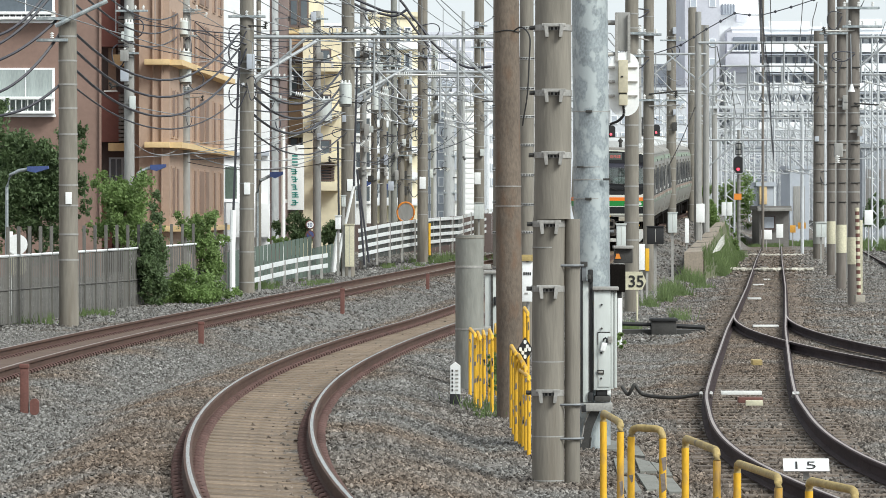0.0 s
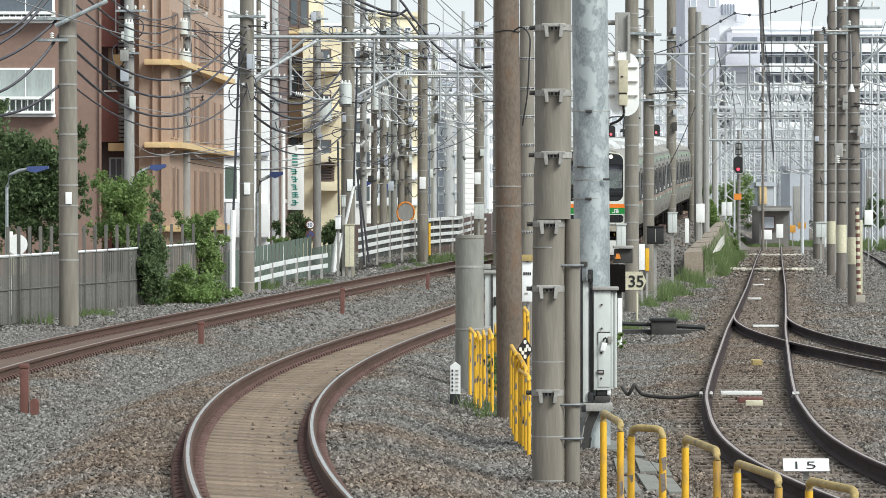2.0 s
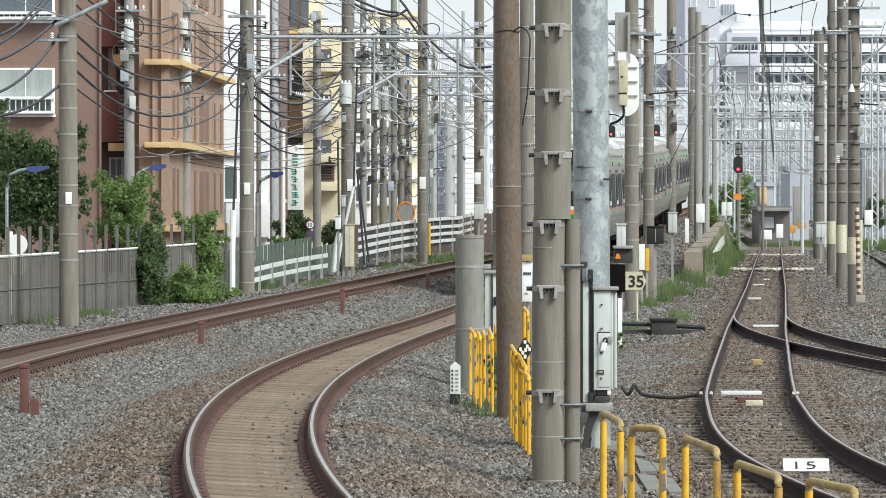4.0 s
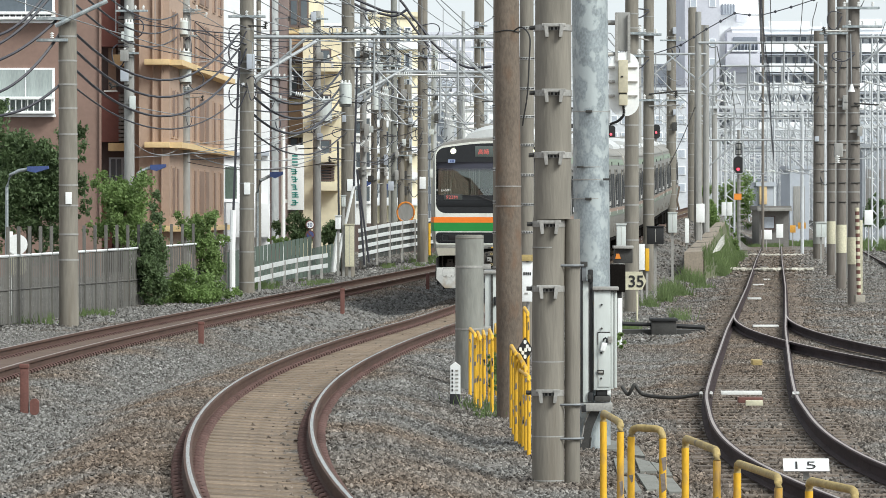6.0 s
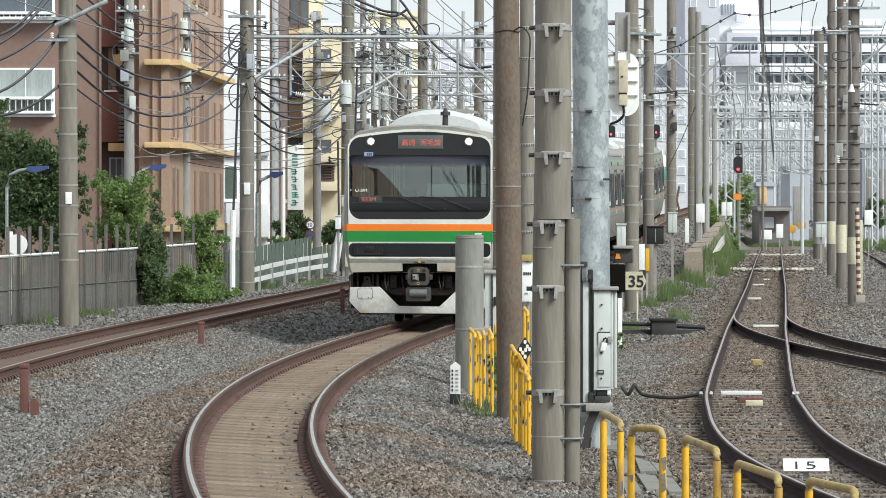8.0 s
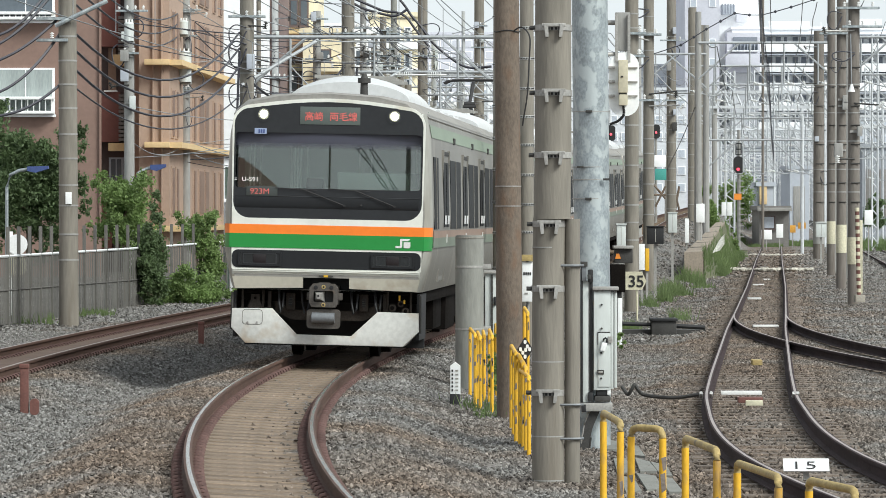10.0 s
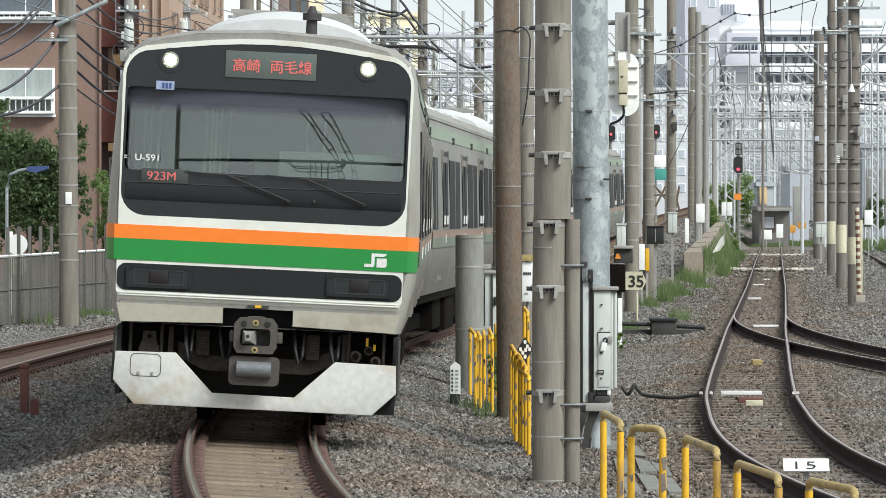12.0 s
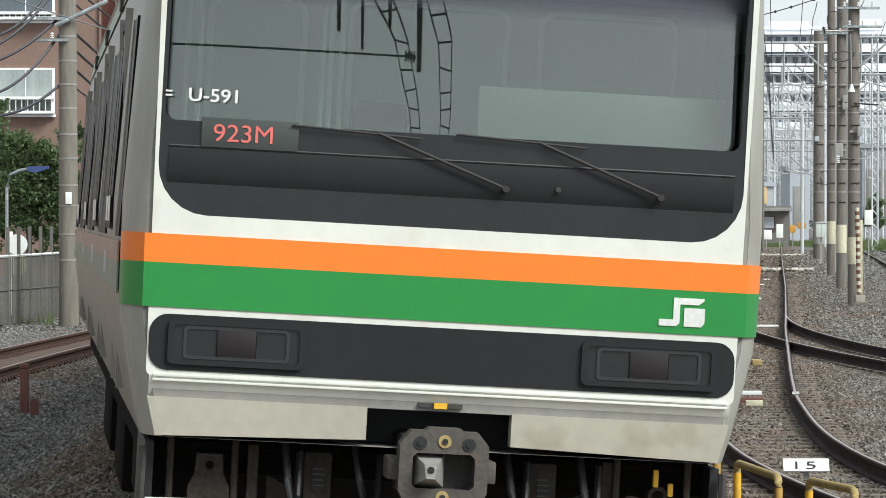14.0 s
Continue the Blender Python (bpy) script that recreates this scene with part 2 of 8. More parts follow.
M_DUST = mat("track_dust", (0.165, 0.12, 0.082), 0.95, 0, 0.28, 4, 0.6, 30, dirt=(0.10, 0.075, 0.055), dirt_amt=0.3)
M_DUST2 = mat("rusty_dust", (0.125, 0.084, 0.063), 0.95, 0, 0.22, 4, 0.6, 30, dirt=(0.11, 0.075, 0.055), dirt_amt=0.2)
M_CURTAIN = mat("curtain", (0.33, 0.37, 0.36), 0.85, 0, 0.15, 8, 0.3, 12, stretch=8)
M_GREENFENCE = mat("fence_green", (0.10, 0.135, 0.11), 0.85, 0, 0.18, 5, 0.1, 40, stretch=4)
# dark backing for the gaps between the guard rail's beams
M_BACKING = mat("gap_backing", (0.055, 0.06, 0.055), 0.9, 0, 0.3, 5, 0.2, 40, stretch=3)
M_FENCE = mat("fence_greybrown", (0.120, 0.115, 0.104), 0.85, 0, 0.18, 5, 0.1, 40, stretch=4, rnd=0.3)
M_GUARD = mat("guard_rail", (0.82, 0.84, 0.84), 0.5, 0.1, 0.1, 6, 0.05, 40)
M_CONCRETE = mat("concrete", (0.36, 0.33, 0.28), 0.9, 0, 0.14, 4, 0.25, 30)
M_RAMP = mat("ramp_concrete", (0.29, 0.245, 0.195), 0.92, 0, 0.2, 3, 0.3, 25)
M_CONCRETE2 = mat("concrete_worn", (0.2, 0.2, 0.18), 0.92, 0, 0.2, 4, 0.4, 25)
M_GRASS = mat("grass_blades", (0.145, 0.2, 0.078), 0.8, 0, 0.3, 3, 0)
M_LEAF = mat("leaves", (0.19, 0.275, 0.09), 0.6, 0, 0.3, 4, 0)
M_LEAF_D = mat("leaves_dark", (0.105, 0.155, 0.065), 0.6, 0, 0.3, 4, 0)
M_SOIL = mat("soil", (0.12, 0.125, 0.07), 0.95, 0, 0.25, 3, 0.3, 20)
M_BARK = mat("bark", (0.12, 0.09, 0.06), 0.95, 0, 0.2, 8, 0.4, 40)


def thin(m, share=0.4):
    """Lets light through thin leaves."""
    n, l = m.node_tree.nodes, m.node_tree.links
    b, out = n["Principled BSDF"], n["Material Output"]
    tr = n.new("ShaderNodeBsdfTranslucent")
    l.new(b.inputs["Base Color"].links[0].from_socket, tr.inputs["Color"])
    mx = n.new("ShaderNodeMixShader")
    mx.inputs[0].default_value = share
    l.new(b.outputs[0], mx.inputs[1])
    l.new(tr.outputs[0], mx.inputs[2])
    l.new(mx.outputs[0], out.inputs["Surface"])


for leafy in (M_GRASS, M_LEAF, M_LEAF_D):
    thin(leafy)
M_BLUE = mat("blue_enamel", (0.05, 0.08, 0.22), 0.5, 0, 0.1, 6, 0)
# the train's
M_STAIN = mat("stainless", (0.275, 0.262, 0.235), 0.45, 0.6, 0.08, 3, 0.03, 40, stretch=3, dirt=(0.38, 0.36, 0.32), dirt_amt=0.1)
M_MASK = mat("mask_white", (0.72, 0.725, 0.665), 0.38, 0, 0.05, 3, 0.02, 30, dirt=(0.62, 0.60, 0.52), dirt_amt=0.22)
M_SKIRT = mat("skirt_white", (0.58, 0.58, 0.55), 0.6, 0, 0.11, 3, 0.05, 30, dirt=(0.40, 0.31, 0.21), dirt_amt=0.3)
# flank stripes: their fading at a grazing view is put into the colours
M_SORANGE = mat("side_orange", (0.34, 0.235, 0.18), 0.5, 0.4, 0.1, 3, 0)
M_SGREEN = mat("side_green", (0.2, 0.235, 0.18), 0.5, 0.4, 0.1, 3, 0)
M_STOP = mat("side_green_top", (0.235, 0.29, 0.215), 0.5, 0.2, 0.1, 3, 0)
M_SIDEGLASS = mat("side_glass", (0.014, 0.015, 0.016), 0.4, 0, 0.1, 3, 0, spec=0.03)
M_VISOR = mat("cab_visor", (0.045, 0.043, 0.055), 0.8, 0, 0.1, 3, 0)
M_REFLECTOR = mat("lamp_reflector", (0.30, 0.30, 0.24), 0.3, 0.5, 0.1, 3, 0)
M_PALEBLUE = mat("pale_blue_enamel", (0.30, 0.36, 0.52), 0.5, 0, 0.1, 6, 0)
M_CONN = mat("connector_grey", (0.17, 0.18, 0.19), 0.5, 0.2, 0.15, 6, 0.1, 40)
M_TORANGE = mat("band_orange", (0.86, 0.21, 0.022), 0.4, 0, 0.04, 3, 0)
M_TGREEN = mat("band_green", (0.02, 0.24, 0.045), 0.4, 0, 0.04, 3, 0)
M_GLOSSBLACK = mat("gloss_black", (0.023, 0.0245, 0.027), 0.25, 0, 0.1, 3, 0, spec=0.4)
M_DASH = mat("dash_black", (0.018, 0.019, 0.021), 0.5, 0, 0.1, 3, 0, spec=0.25)
M_CABWALL = mat("cab_wall", (0.40, 0.46, 0.43), 0.7, 0, 0.08, 2, 0)
M_WIPER = mat("wiper_black", (0.028, 0.027, 0.027), 0.75, 0, 0.1, 6, 0)
M_BLIND = mat("blind", (0.12, 0.155, 0.145), 0.7, 0, 0.08, 2, 0)
M_CABTRIM = mat("cab_trim", (0.88, 0.9, 0.88), 0.6, 0, 0.05, 2, 0)
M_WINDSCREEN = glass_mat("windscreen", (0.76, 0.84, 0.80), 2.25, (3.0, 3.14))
M_CORNER = mat("corner_grey", (0.35, 0.345, 0.31), 0.5, 0.1, 0.1, 3, 0.03, 30, stretch=3, dirt=(0.27, 0.25, 0.21), dirt_amt=0.2)
# grimy cream, darkened further for the shading below the mask
M_LIP = mat("lip_cream", (0.40, 0.375, 0.31), 0.6, 0, 0.08, 3, 0.03, 30, dirt=(0.3, 0.26, 0.2), dirt_amt=0.12)
M_TAILLENS = mat("tail_lens", (0.012, 0.008, 0.009), 0.4, 0, 0.1, 4, 0)
M_LAMPRIM = mat("lamp_rim", (0.026, 0.028, 0.030), 0.4, 0, 0.1, 4, 0)
M_LAMPGLASS = mat("lamp_cover", (0.018, 0.020, 0.021), 0.2, 0, 0.1, 4, 0)
# near black: shade under the car body is put into this colour
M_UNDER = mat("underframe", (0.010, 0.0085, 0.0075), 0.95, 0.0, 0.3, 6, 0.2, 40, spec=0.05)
M_GREYPART = mat("coupler_grey", (0.092, 0.083, 0.074), 0.6, 0.3, 0.2, 8, 0.15, 40, dirt=(0.12, 0.09, 0.07), dirt_amt=0.15)
# darker than the coupler grey, with the lip's shade put in
M_BRACKET = mat("underframe_brown", (0.062, 0.052, 0.044), 0.85, 0.0, 0.25, 8, 0.15, 40, spec=0.2)
M_ROOF = mat("roof_grey", (0.26, 0.25, 0.23), 0.8, 0, 0.12, 3, 0.1, 30)
M_AC = mat("roof_unit", (0.54, 0.55, 0.55), 0.75, 0, 0.07, 3, 0.03, 30, dirt=(0.4, 0.38, 0.35), dirt_amt=0.05)
M_HEAD = glow("headlight", (1.0, 0.98, 0.8), 30.0)
M_LED = glow("led_red", (0.66, 0.15, 0.13), 0.05)
M_SIGDIM = glow("signal_red_dim", (0.9, 0.12, 0.16), 0.55)
M_SIGRED = glow("signal_red", (1.0, 0.05, 0.09), 1.6)
M_LEDBACK2 = mat("led_panel_dark", (0.05, 0.058, 0.055), 0.4, 0, 0.05, 3, 0)
M_LEDBACK = mat("led_panel", (0.10, 0.12, 0.11), 0.4, 0, 0.05, 3, 0)

# ---- mesh helpers ----
BASE = {}


def link(name, bm, material, smooth=35.0):
    me = bpy.data.meshes.new(name)
    bm.to_mesh(me)
    bm.free()
    if material:
        me.materials.append(material)
    if smooth:
        me.shade_smooth()
        me.set_sharp_from_angle(angle=radians(smooth))
    return new(name, me)


def thing(name, at, label, category, group="", kind=""):
    e = new(name)
    e.empty_display_size = 0.2
    e.location = at
    BASE[e] = Vector(at)
    return tagged(e, label, category, group, kind)


def part(name, bm, material, parent, label="", smooth=35.0):
    """Link a bmesh built in world space as one mesh under its thing or part."""
    bmesh.ops.translate(bm, verts=bm.verts, vec=-BASE[parent])
    ob = link(name, bm, material, smooth)
    ob.parent = parent
    BASE[ob] = BASE[parent]
    if label:
        ob["label"] = label
    return ob


def solid(name, bm, material, label, category, group="", kind="", smooth=35.0):
    return tagged(link(name, bm, material, smooth), label, category, group, kind)


def box(bm, x0, x1, y0, y1, z0, z1, bev=0.0):
    vs = [bm.verts.new((x, y, z)) for z in (z0, z1) for x, y in ((x0, y0), (x1, y0), (x1, y1), (x0, y1))]
    fs = [bm.faces.new([vs[i] for i in f]) for f in ((3, 2, 1, 0), (4, 5, 6, 7), (0, 1, 5, 4), (1, 2, 6, 5), (2, 3, 7, 6), (3, 0, 4, 7))]
    if bev:
        es = list({e for f in fs for e in f.edges})
        bmesh.ops.bevel(bm, geom=es, offset=bev, segments=2, affect="EDGES", profile=0.6)
    return bm


def tube(bm, pts, r, seg=8, r1=None):
    """A round bar along points."""
    pts = [Vector(p) for p in pts]
    rings = []
    n = len(pts)
    for i, p in enumerate(pts):
        t = (pts[min(i + 1, n - 1)] - pts[max(i - 1, 0)]).normalized()
        a = t.cross(Vector((0, 0, 1)) if abs(t.z) < 0.95 else Vector((1, 0, 0))).normalized()
        b = t.cross(a)
        rr = r if r1 is None else r + (r1 - r) * i / (n - 1)
        rings.append([bm.verts.new(p + (a * math.cos(k) + b * math.sin(k)) * rr) for k in (2 * math.pi * j / seg for j in range(seg))])
    for u, v in zip(rings, rings[1:]):
        for j in range(seg):
            bm.faces.new((u[j], v[j], v[(j + 1) % seg], u[(j + 1) % seg]))
    bm.faces.new(rings[0])
    bm.faces.new(rings[-1][::-1])
    return bm


def prism(bm, outline, axis, a, b):
    """Extrude a 2D outline along an axis. For x the outline is (y, z), for y (x, z), for z (x, y)."""
    def p(u, v, w):
        return {"x": (w, u, v), "y": (u, w, v), "z": (u, v, w)}[axis]
    lo = [bm.verts.new(p(u, v, a)) for u, v in outline]
    hi = [bm.verts.new(p(u, v, b)) for u, v in outline]
    n = len(outline)
    bm.faces.new(lo)
    bm.faces.new(hi[::-1])
    for i in range(n):
        bm.faces.new((lo[i], hi[i], hi[(i + 1) % n], lo[(i + 1) % n]))
    bmesh.ops.recalc_face_normals(bm, faces=bm.faces)
    return bm


def rounded(x0, x1, z0, z1, r, seg=6, arch=0.0, rb=None):
    """A rounded rectangle's outline; arch lifts the middle of its top, rb rounds the lower corners."""
    out = []
    q = r if rb is None else rb
    for cx, cz, a0, rr in ((x1 - q, z0 + q, -90, q), (x1 - r, z1 - r, 0, r), (x0 + r, z1 - r, 90, r), (x0 + q, z0 + q, 180, q)):
        for k in range(seg + 1):
            a = radians(a0 + 90 * k / seg)
            out.append((cx + rr * math.cos(a), cz + rr * math.sin(a)))
        if arch and a0 == 0:
            w = x1 - x0 - 2 * r
            out += [(x1 - r - w * k / 8, z1 + arch * math.sin(math.pi * k / 8)) for k in range(1, 8)]
    return out


def B():
    return bmesh.new()


def smooth(pts, n=5):
    """Points along a rounded curve through the given ones."""
    p = [Vector(q) for q in pts]
    p = [p[0] * 2 - p[1]] + p + [p[-1] * 2 - p[-2]]
    out = []
    for a, b, c, d in zip(p, p[1:], p[2:], p[3:]):
        for k in range(n):
            t = k / n
            out.append(0.5 * (2 * b + (c - a) * t + (2 * a - 5 * b + 4 * c - d) * t * t + (3 * b - a - 3 * c + d) * t ** 3))
    return out + [p[-2]]


def wire(name, pts, r, material, label, category="wire", group="", seg=5):
    return solid(name, tube(B(), pts, r, seg), material, label, category, group)


def sag(a, b, drop, n=14):
    a, b = Vector(a), Vector(b)
    return [a.lerp(b, k / n) - Vector((0, 0, drop * 4 * (k / n) * (1 - k / n))) for k in range(n + 1)]


def insulator(bm, p, axis, n=5, r=0.07, step=0.055):
    p, axis = Vector(p), Vector(axis).normalized()
    for k in range(n):
        tube(bm, [p + axis * (k * step), p + axis * (k * step + 0.02)], r, 8)
    tube(bm, [p, p + axis * (n * step)], r * 0.45, 6)


# ---- plan of the tracks: easting by distance ----
DD = np.arange(-30, 460.01, 0.5)


def plan(x60, s60, k0, ramp_from, ramp_len, k_grad):
    k = (k0 + k_grad * (np.clip(DD, 10, 200) - 60) / 40) * np.clip((ramp_from + ramp_len - DD) / ramp_len, 0, 1)
    k = np.where(DD < 18, k * 0.6, k)
    s = np.concatenate([[0], np.cumsum((k[1:] + k[:-1]) / 2 * 0.5)])
    i = np.searchsorted(DD, 60)
    s = s - s[i] + s60
    x = np.concatenate([[0], np.cumsum((s[1:] + s[:-1]) / 2 * 0.5)])
    return x - x[i] + x60


MAIN_X = plan(-1.73985, 0.03999, 0.00352, 54.76, 40.42, -0.00238)
MAIN_Z = np.clip(0.06 - 0.015 * (DD - 60) / 40, 0.0, 0.08) + np.interp(DD, [86, 96, 106, 125, 142, 152, 162, 175, 190, 220, 330], [0, 0.06, 0.17, 0.37, 0.56, 0.72, 0.87, 1.15, 1.5, 2.0, 3.0])
MAIN_Z = np.where((DD > 10) & (DD < 440), np.convolve(MAIN_Z, np.ones(13) / 13, "same"), MAIN_Z)
MAIN_ROLL = np.interp(DD, [20, 35, 45, 56, 68, 82], [3.2, 3.1, 2.9, 2.1, 1.1, 0.1])
LEFT_X = MAIN_X - 4.97 - 0.2 * (DD - 80) / 40
LEFT_Z = np.clip(0.08 + 0.147 * (DD - 80) / 40, -0.03, 0.9)
RIGHT_X = np.interp(DD, [-30, 20, 28, 32, 35, 39.3, 42.6, 46.7, 54, 61.3, 71, 83.6, 96, 127, 187, 238, 460],
                    [13, 5.6, 4.5, 4.05, 3.78, 3.5, 3.42, 3.5, 3.87, 4.4, 5.14, 6.1, 7.1, 9.56, 14.2, 18.2, 35.6])
RIGHT_X = np.convolve(np.pad(RIGHT_X, 8, mode="edge"), np.ones(9) / 9, "same")[8:-8]
RIGHT_X[:10] = RIGHT_X[10]
RIGHT_Z = np.clip(-0.16 + 0.0024 * (DD - 54), -0.2, 0.32)


def ballast(dx):
    """Height over the rail top of the bed at a distance dx from the track's middle."""
    return np.interp(np.abs(dx), [0, 1.25, 2.3], [-0.19, -0.2, -0.46])


def ground_z(x, y):
    x, y = np.asarray(x, float), np.asarray(y, float)
    mx, lx, rx = (np.interp(y, DD, a) for a in (MAIN_X, LEFT_X, RIGHT_X))
    mz, lz, rz = (np.interp(y, DD, a) for a in (MAIN_Z, LEFT_Z, RIGHT_Z))
    mr = np.interp(y, DD, MAIN_ROLL)
    h = np.interp(y, [0, 60, 140, 460], [-0.46, -0.46, -0.15, 0.1])
    h = np.where(x < lx - 1.2, np.maximum(h, lz - 0.22), h)
    h = np.where(x > rx, np.maximum(h, rz - 0.22), h)
    tilt = np.clip(mx - x, -1.3, 1.3) * np.tan(np.radians(mr))
    h = np.maximum(h, mz + np.interp(np.abs(x - mx), [0, 1.25, 2.3, 5.0], [-0.19, -0.2, -0.46, -3.0]))
    mz = np.minimum(mz, 0.06)
    h = np.maximum(h, mz + ballast(x - mx) + tilt * np.clip((2.4 - np.abs(x - mx)) / 1.1, 0, 1))
    h = np.maximum(h, lz + ballast(x - lx))
    h = np.maximum(h, rz + ballast(x - rx))
    return h


def rust_at(x, y):
    """How much brake dust and rust stains the stones: most along the rails, more among the side tracks."""
    mx, lx, rx = (np.interp(y, DD, a) for a in (MAIN_X, LEFT_X, RIGHT_X))
    out = 0.34 * np.exp(-((x - mx + 0.5) / 1.55) ** 4)
    out = np.maximum(out, 0.30 * np.exp(-((x - lx - 0.2) / 1.25) ** 4))
    out = np.maximum(out, 0.34 * np.exp(-((x - rx) / 1.7) ** 4))
    out = np.maximum(out, 0.15 * np.exp(-((x - rx) / 4.5) ** 4))
    out = np.maximum(out, 0.30 * np.exp(-((x - mx - 1.5) / 1.05) ** 4) * np.clip((62 - y) / 25, 0, 1))
    return out


def add_rust(me, values):
    at = me.attributes.new("rust", "FLOAT", "POINT")
    at.data.foreach_set("value", np.asarray(values, np.float32))


def gnd(x, y):
    return float(ground_z(x, y))


def ground():
    xs = np.concatenate([[-900, -300, -120, -60, -40], np.arange(-26, 26.01, 0.28), [40, 60, 120, 300, 900]])
    ys = np.concatenate([[-60, -20, 0, 8], np.arange(14, 110, 0.6), np.arange(110, 260, 2.0), [280, 320, 380, 450, 600, 1000, 1800]])
    X, Y = np.meshgrid(xs, ys)
    Z = ground_z(X, Y)
    rng = np.random.default_rng(3)
    Z += rng.normal(0, 0.012, Z.shape) * (np.abs(X) < 27)
    nx, ny = len(xs), len(ys)
    idx = np.arange(nx * ny).reshape(ny, nx)
    f = np.stack([idx[:-1, :-1], idx[:-1, 1:], idx[1:, 1:], idx[1:, :-1]], -1).reshape(-1, 4)
    me = bpy.data.meshes.new("ground")
    me.from_pydata(np.stack([X, Y, Z], -1).reshape(-1, 3).tolist(), [], f.tolist())
    me.materials.append(M_BALLAST)
    me.shade_smooth()
    add_rust(me, rust_at(X, Y).ravel())
    tagged(new("ground", me), "grey and brown crushed-stone railway ballast", "ground", kind="structure")


ground()


def rail_path(xs, zs, side, y0, y1, step, roll=None, off=0.566):
    ys = np.arange(y0, y1 + 0.01, step)
    x = np.interp(ys, DD, xs)
    g = np.interp(ys, DD, np.gradient(xs, DD))
    n = np.sqrt(1 + g * g)
    c = off * np.tan(np.radians(np.interp(ys, DD, roll))) if roll is not None else 0 * ys
    z = np.interp(ys, DD, zs) - side * c
    return np.stack([x + side * off / n, ys - side * off * g / n, z], 1), np.stack([1 / n, -g / n], 1)


PROFILE = [(-0.016, 0.0), (0.016, 0.0), (0.034, -0.004), (0.036, -0.012), (0.034, -0.038), (0.010, -0.05), (0.010, -0.135), (0.065, -0.150), (0.067, -0.160),
           (-0.067, -0.160), (-0.065, -0.150), (-0.010, -0.135), (-0.010, -0.05), (-0.034, -0.038), (-0.036, -0.012), (-0.034, -0.004)]


def rail(path, side_dirs, material, top, parent):
    bm = B()
    rings = [[bm.verts.new((p[0] + s[0] * u, p[1] + s[1] * u, p[2] + w)) for u, w in PROFILE] for p, s in zip(path, side_dirs)]
    m = len(PROFILE)
    for a, b in zip(rings, rings[1:]):
        for j in range(m):
            fc = bm.faces.new((a[j], a[(j + 1) % m], b[(j + 1) % m], b[j]))
            fc.material_index = 1 if j == 0 else 0
    bm.faces.new(rings[0])
    bmesh.ops.recalc_face_normals(bm, faces=bm.faces)
    ob = part("rail", bm, material, parent, smooth=30)
    ob.data.materials.append(top)
    return ob


def clips(bm, path, side_dirs, r=0.026):
    """A pair of sprung fastenings at each side of the rail's foot."""
    for p, s in zip(path, side_dirs):
        fwd = Vector((-s[1], s[0], 0))
        sd = Vector((s[0], s[1], 0))
        for sg in (-1, 1):
            c = Vector(p) + sd * sg * 0.088 + Vector((0, 0, -0.135))
            pts = [c + sd * sg * 0.036 + Vector((0, 0, -0.02)), c + sd * sg * 0.022 + Vector((0, 0, 0.014)), c - sd * sg * 0.008 + Vector((0, 0, 0.02)), c - sd * sg * 0.03 + Vector((0, 0, 0.004))]
            tube(bm, pts, r, 6)


def track(label, xs, zs, y0, y1, roll=None, top=M_RAILTOP, rust=M_RAIL, sleeper=M_SLEEPER, near=(26, 110), pitch=0.6, clip=True, size=(2.0, 0.24), lift=0.0):
    e = thing("railway_track", (0, 0, 0), label, "railway track", "railway tracks", "structure")
    for side in (-1, 1):
        p, s = rail_path(xs, zs, side, y0, y1, 1.0, roll)
        rail(p, s, rust, top, e)
    bm = B()
    w, l = size
    box(bm, -w / 2, w / 2, -l / 2, l / 2, -0.15, 0, 0.02)
    me = bpy.data.meshes.new("sleeper")
    bm.to_mesh(me)
    bm.free()
    me.materials.append(sleeper)
    rest = B()
    for y in np.arange(y0, y1, pitch):
        x, z, g = (float(np.interp(y, DD, a)) for a in (xs, zs, np.gradient(xs, DD)))
        r = float(np.interp(y, DD, roll)) if roll is not None else 0
        m = pose(x, y, z - 0.158 + lift, 0, r, -math.degrees(math.atan(g)) + random.uniform(-0.5, 0.5))
        if near[0] <= y <= near[1]:
            ob = new("sleeper", me)
            ob.parent = e
            ob.matrix_basis = m
        else:
            k = len(rest.verts)
            box(rest, -w / 2, w / 2, -l / 2, l / 2, -0.15, 0)
            rest.verts.ensure_lookup_table()
            bmesh.ops.transform(rest, matrix=m, verts=rest.verts[k:])
    tagged(part("far_sleepers", rest, sleeper, e), kind="stuff")
    if clip:
        bm = B()
        for side in (-1, 1):
            p, s = rail_path(xs, zs, side, near[0], near[1], 0.46 if roll is not None else 0.3, roll)
            clips(bm, p, s, 0.026 if roll is not None else 0.017)
        tagged(part("rail_clips", bm, M_CLIP, e, "rust-red sprung rail clips", smooth=60), kind="stuff")
    return e


# ---- the train: +y runs back from the front face, z up from the rail top ----
def half_width(z):
    return float(np.interp(z, [0.98, 1.15, 1.55, 2.1, 3.2, 3.55, 3.70, 3.79, 3.83], [1.33, 1.38, 1.465, 1.475, 1.425, 1.36, 1.18, 0.75, 0.0]))


